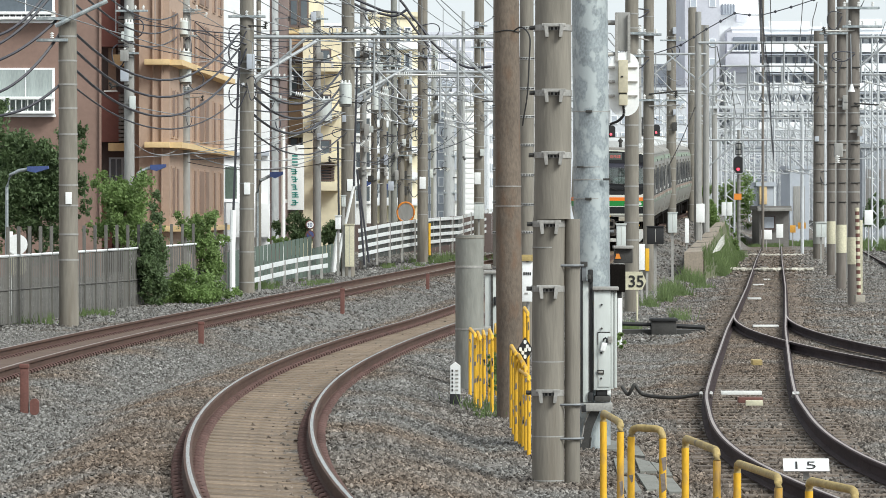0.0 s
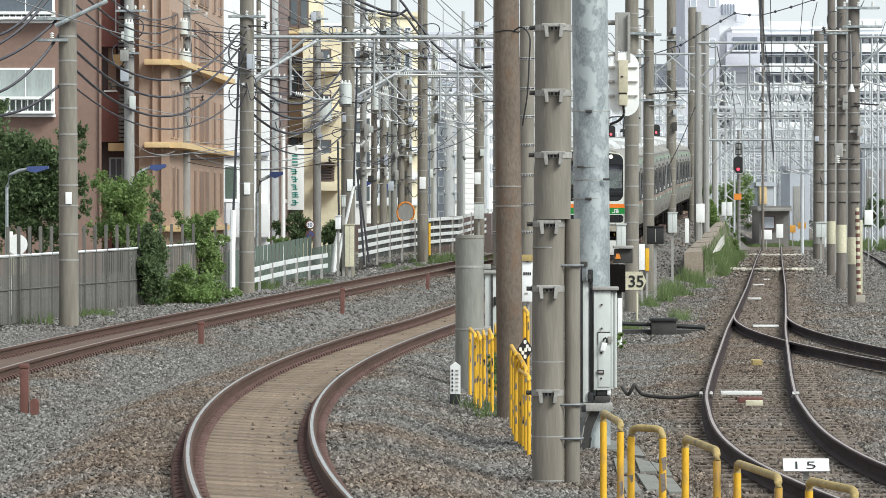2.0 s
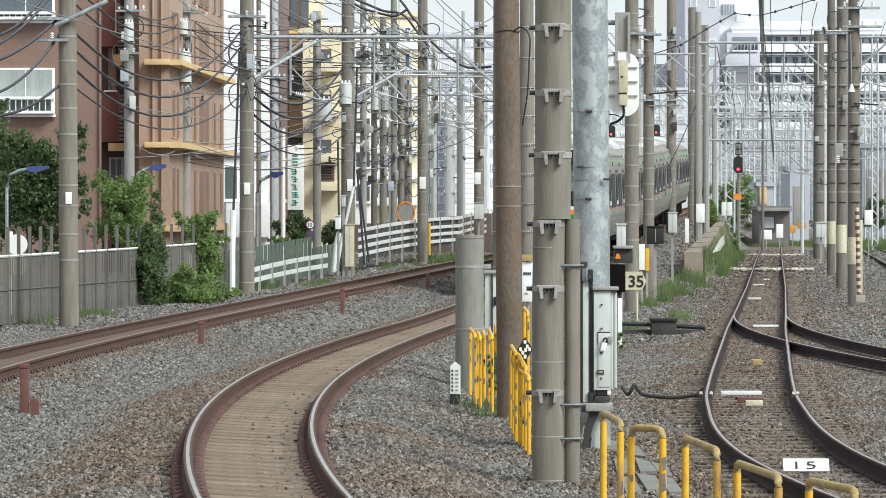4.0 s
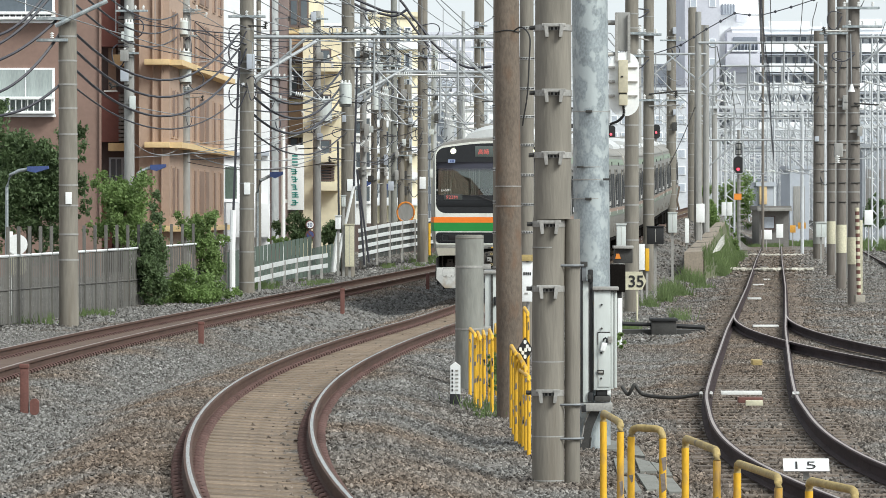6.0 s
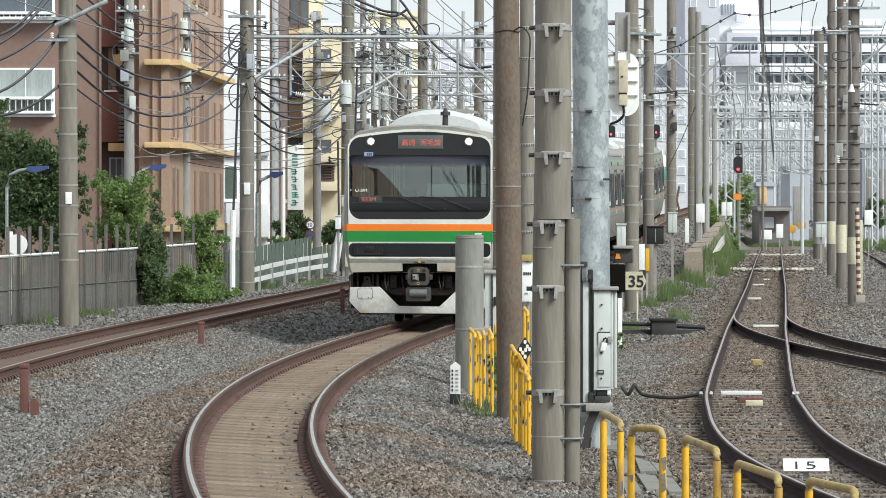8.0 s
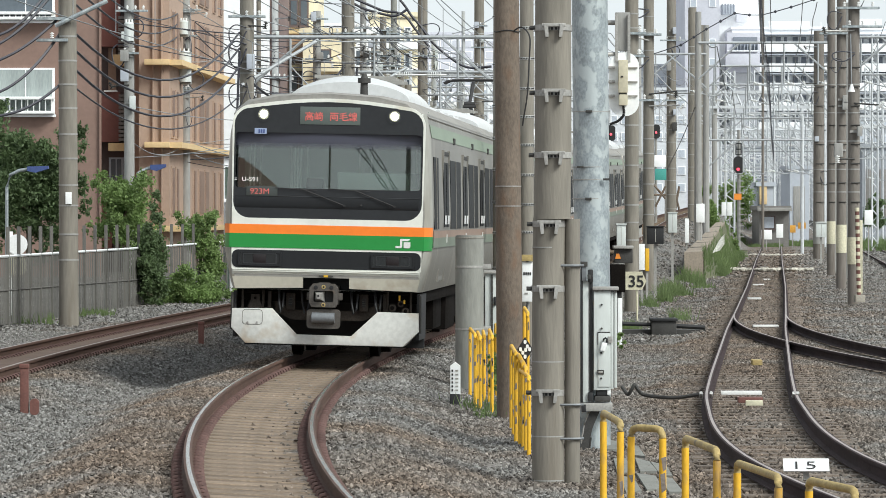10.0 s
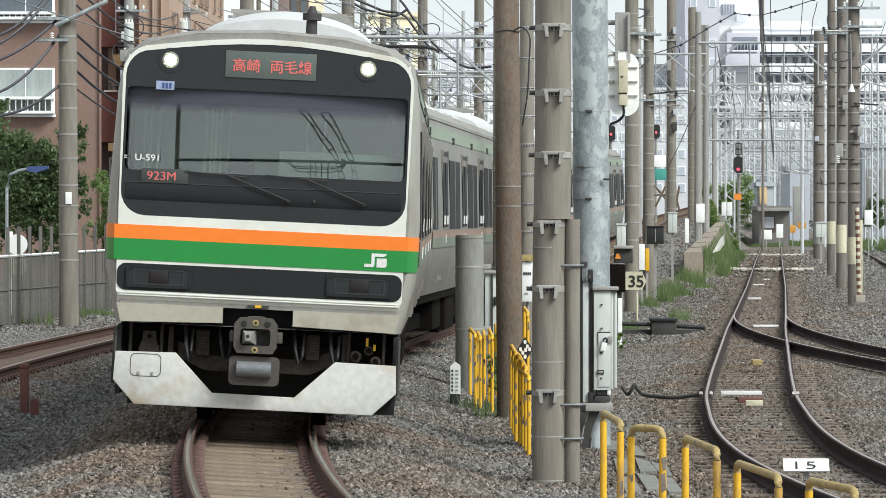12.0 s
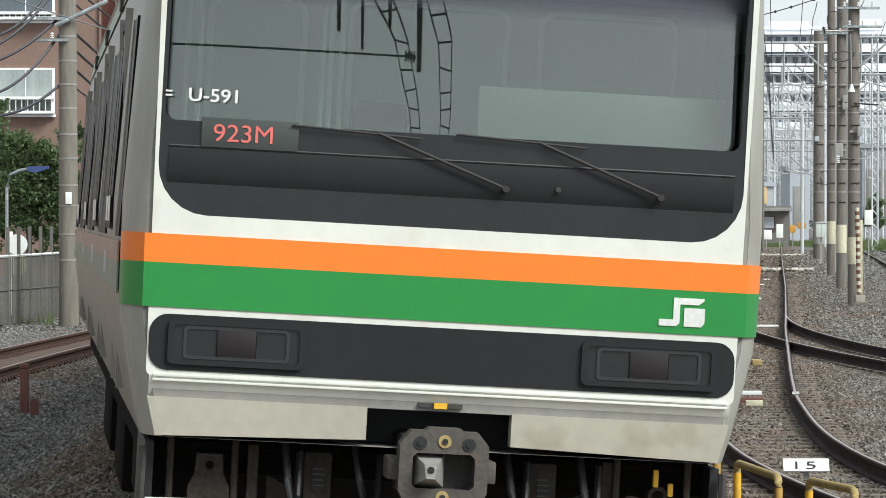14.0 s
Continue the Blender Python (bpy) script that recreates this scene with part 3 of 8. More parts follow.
def body_shell(length, front):
    """The stainless shell: cross sections lofted along the car."""
    zs = [0.98, 1.15, 1.35, 1.55, 1.8, 2.1, 2.6, 3.2, 3.4, 3.55, 3.64, 3.70, 3.76, 3.79, 3.815, 3.83]
    if front:
        zs[0] = 1.03
        ys = [(-0.01, 0.932, 0.03), (0.015, 0.946, 0.016), (0.05, 0.962, 0.006), (0.10, 0.978, 0), (0.17, 0.992, 0), (0.27, 1, 0), (length, 1, 0)]
    else:
        ys = [(0.0, 0.97, 0.02), (0.03, 1, 0), (length - 0.03, 1, 0), (length, 0.97, 0.02)]
    bm = B()
    rings = []
    for y, k, dz in ys:
        ring = [bm.verts.new((half_width(z) * k, y, z - dz * (z > 3))) for z in zs]
        ring += [bm.verts.new((-half_width(z) * k, y, z - dz * (z > 3))) for z in zs[-2::-1]]
        rings.append(ring)
    n = len(rings[0])
    for a, b in zip(rings, rings[1:]):
        for j in range(n):
            fc = bm.faces.new((a[j], a[(j + 1) % n], b[(j + 1) % n], b[j]))
            c = fc.calc_center_median()
            fc.material_index = 1 if c.z > 3.56 or abs(c.x) < 0.1 else 2 if front and c.y < 0.25 else 0
    if not front:
        bm.faces.new(rings[0])
    bm.faces.new(rings[-1][::-1])
    bmesh.ops.recalc_face_normals(bm, faces=bm.faces)
    return bm


def wrap_band(z0, z1, proud, back):
    """A painted band round the front, bent back along both corners."""
    bm = B()
    plan_pts = [(1.0, back), (1.0, 0.27), (0.992, 0.17), (0.978, 0.10), (0.962, 0.05), (0.946, 0.005), (0.932, -0.03)]
    rows = []
    for z in (z0, z1):
        w = half_width(z)
        pts = [(-w * k - 0.007, y - proud) for k, y in plan_pts] + [(w * k + 0.007, y - proud) for k, y in plan_pts[::-1]]
        rows.append([(x, y, z) for x, y in pts])
    inner = [[(x * 0.99, y + 0.012, z) for x, y, z in r] for r in rows]
    g = [[bm.verts.new(p) for p in r] for r in (rows[0], rows[1], inner[1], inner[0])]
    for a, b in ((0, 1), (1, 2), (2, 3), (3, 0)):
        for j in range(len(g[0]) - 1):
            bm.faces.new((g[a][j], g[a][j + 1], g[b][j + 1], g[b][j]))
    bmesh.ops.recalc_face_normals(bm, faces=bm.faces)
    return bm


def ring_plate(bm, outer, inner, y0, y1):
    """A plate with a hole; both outlines hold the same number of points."""
    n = len(outer)
    v = [[bm.verts.new((x, y, z)) for x, z in o] for y, o in ((y0, outer), (y0, inner), (y1, inner), (y1, outer))]
    for a, b in ((0, 1), (1, 2), (2, 3), (3, 0)):
        for j in range(n):
            bm.faces.new((v[a][j], v[a][(j + 1) % n], v[b][(j + 1) % n], v[b][j]))
    bmesh.ops.recalc_face_normals(bm, faces=bm.faces)
    return bm


def side_details(car, length, sides=(-1, 1)):
    """Doors, windows, bands and ribs of a car's flanks."""
    door_ys = [2.6 + 4.85 * k for k in range(4)]
    for s in sides:
        def flank(y0, y1, z0, z1, t0, t1):
            bm = B()
            vs = []
            for t in (t0, t1):
                for y, z in ((y0, z0), (y1, z0), (y1, z1), (y0, z1)):
                    vs.append(bm.verts.new((s * (half_width(z) + t), y, z)))
            for f in ((0, 1, 2, 3), (7, 6, 5, 4), (0, 4, 5, 1), (1, 5, 6, 2), (2, 6, 7, 3), (3, 7, 4, 0)):
                bm.faces.new([vs[i] for i in f])
            bmesh.ops.recalc_face_normals(bm, faces=bm.faces)
            return bm
        for y in door_ys:
            d = part("door", flank(y, y + 1.3, 1.16, 3.02, 0.0, 0.012), M_STAIN, car, "stainless passenger door")
            for k in (0.1, 0.72):
                pane = part("door_window", flank(y + k, y + k + 0.48, 1.95, 2.9, 0.01, 0.018), M_SIDEGLASS, d)
                part("sticker", flank(y + k + 0.04, y + k + 0.44, 1.99, 2.12, 0.018, 0.021), M_PINS, pane, "white strip low on the door glass")
            # dark strip stands for the shadow under the door head
            part("door_header", flank(y, y + 1.3, 3.0, 3.06, 0.0, 0.02), M_DARK, d, "dark strip painted for the shadow over the door")
            for k in (-0.035, 1.3):
                part("door_pillar", flank(y + k, y + k + 0.035, 1.14, 3.08, 0.0, 0.04), M_STAIN, d)
            part("door_handle", flank(y + 0.6, y + 0.66, 1.72, 1.84, 0.012, 0.03), M_PINS, d)
        for y in [0.6] + [v + 1.75 for v in door_ys[:3]] + [door_ys[3] + 1.6]:
            w = 2.6 if 1 < y < 15 else 1.0
            win = part("window", flank(y, y + w, 1.92, 2.95, 0.0, 0.012), M_SIDEGLASS, car, "dark tinted passenger window")
            part("window_frame", flank(y + w / 2 - 0.03, y + w / 2 + 0.03, 1.92, 2.95, 0.012, 0.02), M_STAIN, win)
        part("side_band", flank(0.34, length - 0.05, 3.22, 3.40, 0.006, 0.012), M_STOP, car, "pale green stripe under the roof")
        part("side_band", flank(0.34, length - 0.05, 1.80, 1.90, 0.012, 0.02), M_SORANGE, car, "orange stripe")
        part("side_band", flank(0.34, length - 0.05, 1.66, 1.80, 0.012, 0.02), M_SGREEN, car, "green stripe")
        bm = B()
        tube(bm, [(s * 1.36, 0.3, 3.5), (s * 1.36, length - 0.1, 3.5)], 0.025, 6)
        part("rain_gutter", bm, M_STAIN, car)
        for y in (5.3, 10.2, 15.0):
            part("side_lamp", box(B(), min(s * 1.40, s * 1.45), max(s * 1.40, s * 1.45), y, y + 0.25, 3.2, 3.3, 0.01), M_DARK, car)


def underbody(car, length, front):
    for yb in (3.0, length - 3.0):
        bm = B()
        for s in (-1, 1):
            box(bm, s * 0.98 - 0.06, s * 0.98 + 0.06, yb - 1.5, yb + 1.5, 0.42, 0.66, 0.02)
        box(bm, -0.98, 0.98, yb - 0.25, yb + 0.25, 0.45, 0.85, 0.02)
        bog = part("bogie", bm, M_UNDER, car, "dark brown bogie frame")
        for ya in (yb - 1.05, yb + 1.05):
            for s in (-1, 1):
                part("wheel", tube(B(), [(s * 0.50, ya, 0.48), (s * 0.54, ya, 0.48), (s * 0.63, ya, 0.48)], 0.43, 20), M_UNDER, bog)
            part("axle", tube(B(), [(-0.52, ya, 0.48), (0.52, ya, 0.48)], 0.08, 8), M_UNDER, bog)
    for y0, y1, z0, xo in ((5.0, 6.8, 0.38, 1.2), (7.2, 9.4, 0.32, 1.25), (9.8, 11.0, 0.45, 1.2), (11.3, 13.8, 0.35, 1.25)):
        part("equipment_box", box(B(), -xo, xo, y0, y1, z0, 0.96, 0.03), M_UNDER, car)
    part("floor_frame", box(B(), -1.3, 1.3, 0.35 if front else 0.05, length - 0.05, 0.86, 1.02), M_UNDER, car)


def dome(y0, y1):
    """A low rounded housing whose ends slope down."""
    bm = B()
    rings = []
    for y, k in ((y0, 0.72), (y0 + 0.25, 0.9), (y0 + 0.7, 1.0), (y1 - 0.7, 1.0), (y1 - 0.25, 0.9), (y1, 0.72)):
        pts = [(0.9, 3.70)] + [(0.9 * math.cos(a) ** 1.15, 3.78 + 0.40 * k * math.sin(a) ** 0.9) for a in (radians(9 * j) for j in range(10))] + [(0.0, 3.78 + 0.40 * k)]
        rings.append([bm.verts.new((px, y, pz)) for px, pz in pts] + [bm.verts.new((-px, y, pz)) for px, pz in pts[-2::-1]])
    for a, b in zip(rings, rings[1:]):
        for j in range(len(a) - 1):
            bm.faces.new((a[j], a[j + 1], b[j + 1], b[j]))
    bm.faces.new(rings[0])
    bm.faces.new(rings[-1])
    bmesh.ops.recalc_face_normals(bm, faces=bm.faces)
    return bm


def roof_units(car, length, panto):
    unit = part("roof_unit", dome(3.1, 7.8), M_AC, car, "pale grey domed air-conditioning housing")
    for k in range(8):
        part("grille", box(B(), -0.6, 0.6, 4.0 + k * 0.4, 4.05 + k * 0.4, 4.15, 4.19), M_ROOF, unit)
    for y0, y1 in ((9.0, 11.6), (12.8, 15.2), (16.4, 18.6)):
        part("roof_cover", prism(B(), [(-0.8, 3.74), (0.8, 3.74), (0.72, 3.90), (-0.72, 3.90)], "y", y0, y1), M_AC, car)
    if panto:
        bm = B()
        for s in (-0.5, 0.5):
            tube(bm, [(s, 12.4, 3.92), (s, 14.6, 3.92)], 0.035, 6)
            for py in (12.5, 14.5):
                insulator(bm, (s, py, 3.76), (0, 0, 1), 3, 0.06, 0.05)
        base = part("pantograph", bm, M_WIPER, car, "raised single-arm black pantograph")
        part("arm", tube(B(), [(0, 14.3, 3.95), (0, 12.6, 4.45)], 0.045, 8), M_WIPER, base)
        part("knee", tube(B(), [(-0.12, 12.6, 4.45), (0.12, 12.6, 4.45)], 0.055, 10), M_WIPER, base)
        part("knee_plate", tube(B(), [(-0.14, 12.55, 4.40), (0.14, 12.55, 4.40)], 0.035, 8), M_WIPER, base)
        part("arm", tube(B(), [(0, 12.6, 4.45), (0, 13.7, 4.98)], 0.04, 8), M_WIPER, base)
        for py in (13.5, 13.9):
            part("collector", tube(B(), [(-0.64, py, 4.93), (-0.54, py, 4.98), (-0.4, py, 5.0), (0.4, py, 5.0), (0.54, py, 4.98), (0.64, py, 4.93)], 0.028, 6), M_WIPER, base)


def lettering(text, size, x, y, z, material, parent, label, depth=0.002, shear=0.0, lean=90, wide=1.0, bold=0.0):
    cu = bpy.data.curves.new("writing", "FONT")
    cu.body, cu.size, cu.extrude, cu.shear, cu.offset = text, size, depth, shear, bold
    tmp = bpy.data.objects.new("writing", cu)
    me = bpy.data.meshes.new_from_object(tmp)
    bpy.data.objects.remove(tmp)
    me.transform(Matrix.Translation(Vector((x, y, z)) - BASE[parent]) @ Matrix.Rotation(radians(lean), 4, "X") @ Matrix.Diagonal((wide, 1, 1, 1)))
    me.materials.append(material)
    ob = new("writing", me)
    ob.parent = parent
    BASE[ob] = BASE[parent]
    ob["label"] = label
    return ob


def lead_car():
    car = thing("train_car", (0, 0, 0), "stainless commuter train cab car with white front, orange and green bands", "train car", "cars of the train")
    L = 19.5
    part("shell", body_shell(L, True), M_STAIN, car, "brushed stainless car body with grey roof")
    for m in (M_ROOF, M_CORNER):
        car.children[0].data.materials.append(m)
    # white mask with the windscreen's opening
    outer = [(x * float(np.interp(z, [1.06, 1.2, 1.6, 2.2, 3.3], [0.93, 0.955, 0.995, 1.0, 0.985])), z) for x, z in rounded(-1.385, 1.385, 1.30, 3.635, 0.28, 6, 0.10, 0.03)]
    inner = rounded(-1.335, 1.335, 2.035, 3.585, 0.23, 6, 0.10)
    bm = B()
    zs = [1.205, 1.35, 1.55, 1.8, 2.1, 2.6, 3.2, 3.4, 3.55, 3.64, 3.70, 3.76, 3.79, 3.815, 3.83]
    rim = [(half_width(z) * 0.932, z - 0.03 * (z > 3)) for z in zs] + [(-half_width(z) * 0.932, z - 0.03 * (z > 3)) for z in zs[-2::-1]]
    edges = []
    for loop in (rim, inner):
        vs = [bm.verts.new((x, -0.008, z)) for x, z in loop]
        edges += [bm.edges.new((vs[i], vs[(i + 1) % len(vs)])) for i in range(len(vs))]
    bmesh.ops.triangle_fill(bm, edges=edges, use_beauty=True)
    part("front_bulkhead", bm, M_ROOF, car, "grey front rim behind the mask")
    mask = part("front_mask", ring_plate(B(), outer, inner, -0.03, 0.03), M_MASK, car, "off-white painted front panel", 30)
    scr = part("windscreen_surround", ring_plate(B(), rounded(-1.335, 1.335, 2.035, 3.585, 0.23, 6, 0.10), rounded(-1.315, 1.315, 2.46, 3.24, 0.05, 6, 0.001), -0.025, 0.02), M_GLOSSBLACK, car, "glossy black windscreen surround", 30)
    glass = B()
    cols = []
    for k in range(25):
        px = -1.325 + 2.65 * k / 24
        bow = px * px / 22
        cols.append([glass.verts.new((px, py + bow + (pz - 2.45) * (0.0192 + 0.0047 * px), pz)) for py, pz in ((-0.014, 2.45), (-0.014, 3.25), (-0.009, 3.25), (-0.009, 2.45))])
    for a, b in zip(cols, cols[1:]):
        for q in range(4):
            glass.faces.new((a[q], a[(q + 1) % 4], b[(q + 1) % 4], b[q]))
    for end in (cols[0], cols[-1]):
        glass.faces.new(end)
    bmesh.ops.recalc_face_normals(glass, faces=glass.faces)
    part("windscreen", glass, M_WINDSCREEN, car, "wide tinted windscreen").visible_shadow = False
    # cab behind the glass
    cab = part("cab_wall", box(B(), -1.32, 1.32, 1.25, 1.3, 1.1, 3.6), M_CABWALL, car, "grey-green cab rear wall")
    part("cab_floor", box(B(), -1.32, 1.32, 0.05, 1.25, 2.0, 2.05), M_DASH, car)
    part("cab_ceiling", box(B(), -1.32, 1.32, 0.05, 1.25, 3.5, 3.54), M_CABTRIM, car)
    part("cab_door", ring_plate(B(), rounded(-1.10, -0.62, 2.05, 3.12, 0.1), rounded(-1.07, -0.65, 2.08, 3.09, 0.08), 1.20, 1.245), M_CABTRIM, cab, "pale framed cab door")
    part("cab_window", ring_plate(B(), rounded(-0.42, 0.36, 2.3, 3.12, 0.08), rounded(-0.395, 0.335, 2.325, 3.095, 0.06), 1.21, 1.245), M_CABTRIM, cab, "pale framed bulkhead window")
    part("cab_window", ring_plate(B(), rounded(0.5, 1.18, 2.3, 3.12, 0.08), rounded(0.525, 1.155, 2.325, 3.095, 0.06), 1.21, 1.245), M_CABTRIM, cab, "pale framed bulkhead window")
    for px in (-1.20, -1.14, -0.56, -0.52, -0.47):
        part("cab_pole", tube(B(), [(px, 0.9, 2.05), (px, 0.9, 3.5)], 0.014, 6), M_CABTRIM, cab)
    dash = part("dashboard", prism(B(), [(0.16, 2.05), (0.16, 2.4), (0.40, 2.47), (0.75, 2.42), (0.8, 2.05)], "x", -1.2, 1.2), M_DASH, car, "black driver's desk")
    part("visor", box(B(), -1.3, 1.3, 0.16, 0.20, 3.13, 3.5, 0.01), M_VISOR, cab, "dark shade band behind the top of the glass")
    part("seat_back", box(B(), -0.40, -0.14, 0.9, 1.0, 2.05, 2.62, 0.04), M_DASH, cab)
    part("sun_blind", box(B(), 0.12, 1.27, 0.20, 0.22, 2.46, 2.70, 0.01), M_BLIND, dash, "grey-green half-drawn blind")
    # ledge lines on the black surround
    part("screen_ledge", prism(B(), [(-0.022, 2.35), (-0.026, 2.348), (-0.044, 2.225), (-0.022, 2.17)], "x", -1.29, 1.29), M_DASH, scr, "sloping black ledge")
    part("ledge_line", tube(B(), [(-1.29, -0.027, 2.345), (1.29, -0.027, 2.345)], 0.006, 6), M_LAMPRIM, scr)
    # lamps and signs
    for s in (-1, 1):
        h = part("headlight", tube(B(), [(s * 0.925, -0.028, 3.50), (s * 0.925, -0.034, 3.50)], 0.115, 20), M_GLOSSBLACK, car, "lit round headlight")
        part("reflector", tube(B(), [(s * 0.925, -0.034, 3.50), (s * 0.925, -0.038, 3.50)], 0.078, 20), M_REFLECTOR, h, "dim lamp reflector")
        part("bulb", tube(B(), [(s * 0.925, -0.037, 3.50), (s * 0.925, -0.046, 3.50)], 0.052, 20), M_HEAD, h, "bright warm white lamp")
    dest = part("destination_display", box(B(), -0.41, 0.44, -0.036, -0.026, 3.365, 3.615, 0.004), M_LEDBACK, car, "grey-green destination display with red characters")
    lettering("高崎", 0.132, -0.345, -0.038, 3.432, M_LED, dest, "red lit destination characters", bold=0.0015)
    lettering("両毛線", 0.132, 0.005, -0.038, 3.432, M_LED, dest, "red lit destination characters", bold=0.0015)
    run = part("number_display", box(B(), -1.15, -0.71, -0.036, -0.026, 2.345, 2.48, 0.004), M_LEDBACK2, car, "small red running number display")
    lettering("923M", 0.112, -1.10, -0.038, 2.374, M_LED, run, "red lit running number", wide=1.1)
    lettering("U-591", 0.083, -1.22, -0.029, 2.55, M_PINS, scr, "white set number", wide=1.16, bold=0.001)
    pl = part("corner_plate", box(B(), -1.05, -0.88, -0.034, -0.026, 3.22, 3.30), M_PALEBLUE, scr, "small pale blue plate")
    for k in range(3):
        part("writing_bar", box(B(), -0.995 + 0.033 * k, -0.972 + 0.033 * k, -0.037, -0.034, 3.232, 3.285), M_BLUE, pl)
    part("frame_line", box(B(), -1.32, -1.29, -0.034, -0.026, 2.566, 2.574), M_PINS, scr)
    part("frame_line", box(B(), -1.32, -1.29, -0.034, -0.026, 2.585, 2.593), M_PINS, scr)
    for x0, x1, bx in ((-0.35, 0.24, -0.45), (0.38, 0.95, 0.30)):
        w = part("wiper", tube(B(), [(x1, -0.07, 2.23), (x0, -0.045, 2.45)], 0.009, 6), M_WIPER, car, "black wiper")
        part("wiper_blade", tube(B(), [(bx - 0.29, -0.045, 2.465), (bx + 0.3, -0.045, 2.435)], 0.006, 6), M_WIPER, w)
        part("wiper_hub", tube(B(), [(x1, -0.04, 2.23), (x1, -0.08, 2.23)], 0.016, 10), M_WIPER, w)
    part("screen_bolt", tube(B(), [(0.48, -0.04, 2.24), (0.48, -0.06, 2.24)], 0.013, 8), M_DARK, scr)
    # bands
    part("band", wrap_band(1.815, 1.945, 0.006, 0.32), M_TORANGE, car, "orange band")
    part("band", wrap_band(1.615, 1.815, 0.006, 0.32), M_TGREEN, car, "green band")
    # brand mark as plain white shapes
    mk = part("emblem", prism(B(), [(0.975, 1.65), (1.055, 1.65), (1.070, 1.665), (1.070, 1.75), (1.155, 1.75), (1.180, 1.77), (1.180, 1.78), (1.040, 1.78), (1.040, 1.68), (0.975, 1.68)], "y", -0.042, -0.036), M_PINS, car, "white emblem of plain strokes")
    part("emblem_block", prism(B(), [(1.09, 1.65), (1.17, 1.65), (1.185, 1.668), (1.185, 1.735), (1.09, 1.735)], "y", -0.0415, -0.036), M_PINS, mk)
    # lower lamp panel
    lp = part("lamp_panel", prism(B(), rounded(-1.335, 1.335, 1.332, 1.585, 0.085), "y", -0.036, -0.01), M_DASH, car, "black lower lamp panel")
    for s in (-1, 1):
        c = s * 0.94
        t = part("tail_lamp", prism(B(), rounded(c - 0.31, c + 0.31, 1.36, 1.565, 0.03), "y", -0.042, -0.034), M_LAMPGLASS, lp, "unlit tail lamp behind smoked cover")
        part("lamp_rim", ring_plate(B(), rounded(c - 0.31, c + 0.31, 1.36, 1.565, 0.03), rounded(c - 0.285, c + 0.285, 1.383, 1.542, 0.02), -0.056, -0.04), M_DASH, t)
        part("lamp_frame", ring_plate(B(), rounded(c - 0.24, c + 0.24, 1.388, 1.537, 0.02), rounded(c - 0.225, c + 0.225, 1.402, 1.523, 0.015), -0.05, -0.04), M_LAMPRIM, t)
        part("lens", box(B(), c - 0.09, c + 0.09, -0.05, -0.04, 1.392, 1.533, 0.01), M_TAILLENS, t)
    part("lower_rim", prism(B(), [(-0.03, 1.302), (-0.022, 1.27), (0.004, 1.225), (0.03, 1.205), (0.06, 1.205), (0.06, 1.302)], "x", -1.325, 1.325), M_MASK, mask, "off-white lower rim turning under")
    for z in (1.288, 1.308):
        part("front_bead", box(B(), -1.31, 1.31, -0.042, -0.02, z - 0.006, z + 0.006, 0.003), M_MASK, mask)
    # lip with the notch for the coupler
    for s in (-1, 1):
        part("front_lip", prism(B(), [(s * 0.33, 1.06), (s * 1.285, 1.035), (s * 1.33, 1.21), (s * 0.33, 1.21)], "y", -0.012, 0.1), M_LIP, mask, "grimy cream lower lip")
    # black sheet for the shade seen through the coupler's opening
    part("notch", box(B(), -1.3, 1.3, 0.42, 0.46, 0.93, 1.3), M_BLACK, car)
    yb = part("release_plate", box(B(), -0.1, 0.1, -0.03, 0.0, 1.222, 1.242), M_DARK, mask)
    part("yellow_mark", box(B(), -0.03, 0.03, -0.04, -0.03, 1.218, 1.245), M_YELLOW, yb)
    # black sheet for the shade under the floor
    part("buffer_beam", box(B(), -1.3, 1.3, 1.5, 1.6, 0.2, 1.0), M_BLACK, car, "black sheet standing for the deep shade under the floor")
    # added side plates keep sky light out of the space under the floor
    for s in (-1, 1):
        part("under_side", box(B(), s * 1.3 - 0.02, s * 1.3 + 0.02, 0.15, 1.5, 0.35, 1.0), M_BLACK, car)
    # coupler
    cp = part("coupler", box(B(), -0.17, 0.17, -0.2, 0.4, 0.82, 1.10, 0.03), M_DARK, car, "grey steel automatic coupler")
    head = [(-0.2, 0.86), (-0.165, 0.80), (0.165, 0.80), (0.2, 0.86), (0.2, 1.07), (0.15, 1.13), (0.09, 1.13), (0.07, 1.145), (-0.07, 1.145), (-0.09, 1.13), (-0.15, 1.13), (-0.2, 1.07)]
    hole = [(-0.14, 0.89), (-0.12, 0.872), (0.12, 0.872), (0.14, 0.89), (0.14, 1.01), (0.12, 1.03), (0.07, 1.03), (0.05, 1.03), (-0.05, 1.03), (-0.07, 1.03), (-0.12, 1.03), (-0.14, 1.01)]
    part("coupler_face", ring_plate(B(), head, hole, -0.33, -0.2), M_GREYPART, cp, "worn grey coupler face")
    bm = B()
    base = [bm.verts.new(p) for p in ((-0.135, -0.24, 0.875), (0.01, -0.24, 0.875), (0.01, -0.24, 1.025), (-0.135, -0.24, 1.025))]
    tip = [bm.verts.new(p) for p in ((-0.085, -0.42, 0.92), (-0.045, -0.42, 0.92), (-0.035, -0.42, 0.985), (-0.095, -0.42, 0.985))]
    bm.faces.new(tip)
    for k in range(4):
        bm.faces.new((base[k], base[(k + 1) % 4], tip[(k + 1) % 4], tip[k]))
    bmesh.ops.recalc_face_normals(bm, faces=bm.faces)
    part("coupler_cone", bm, M_STEEL, cp, "pale steel coupling cone", 0)
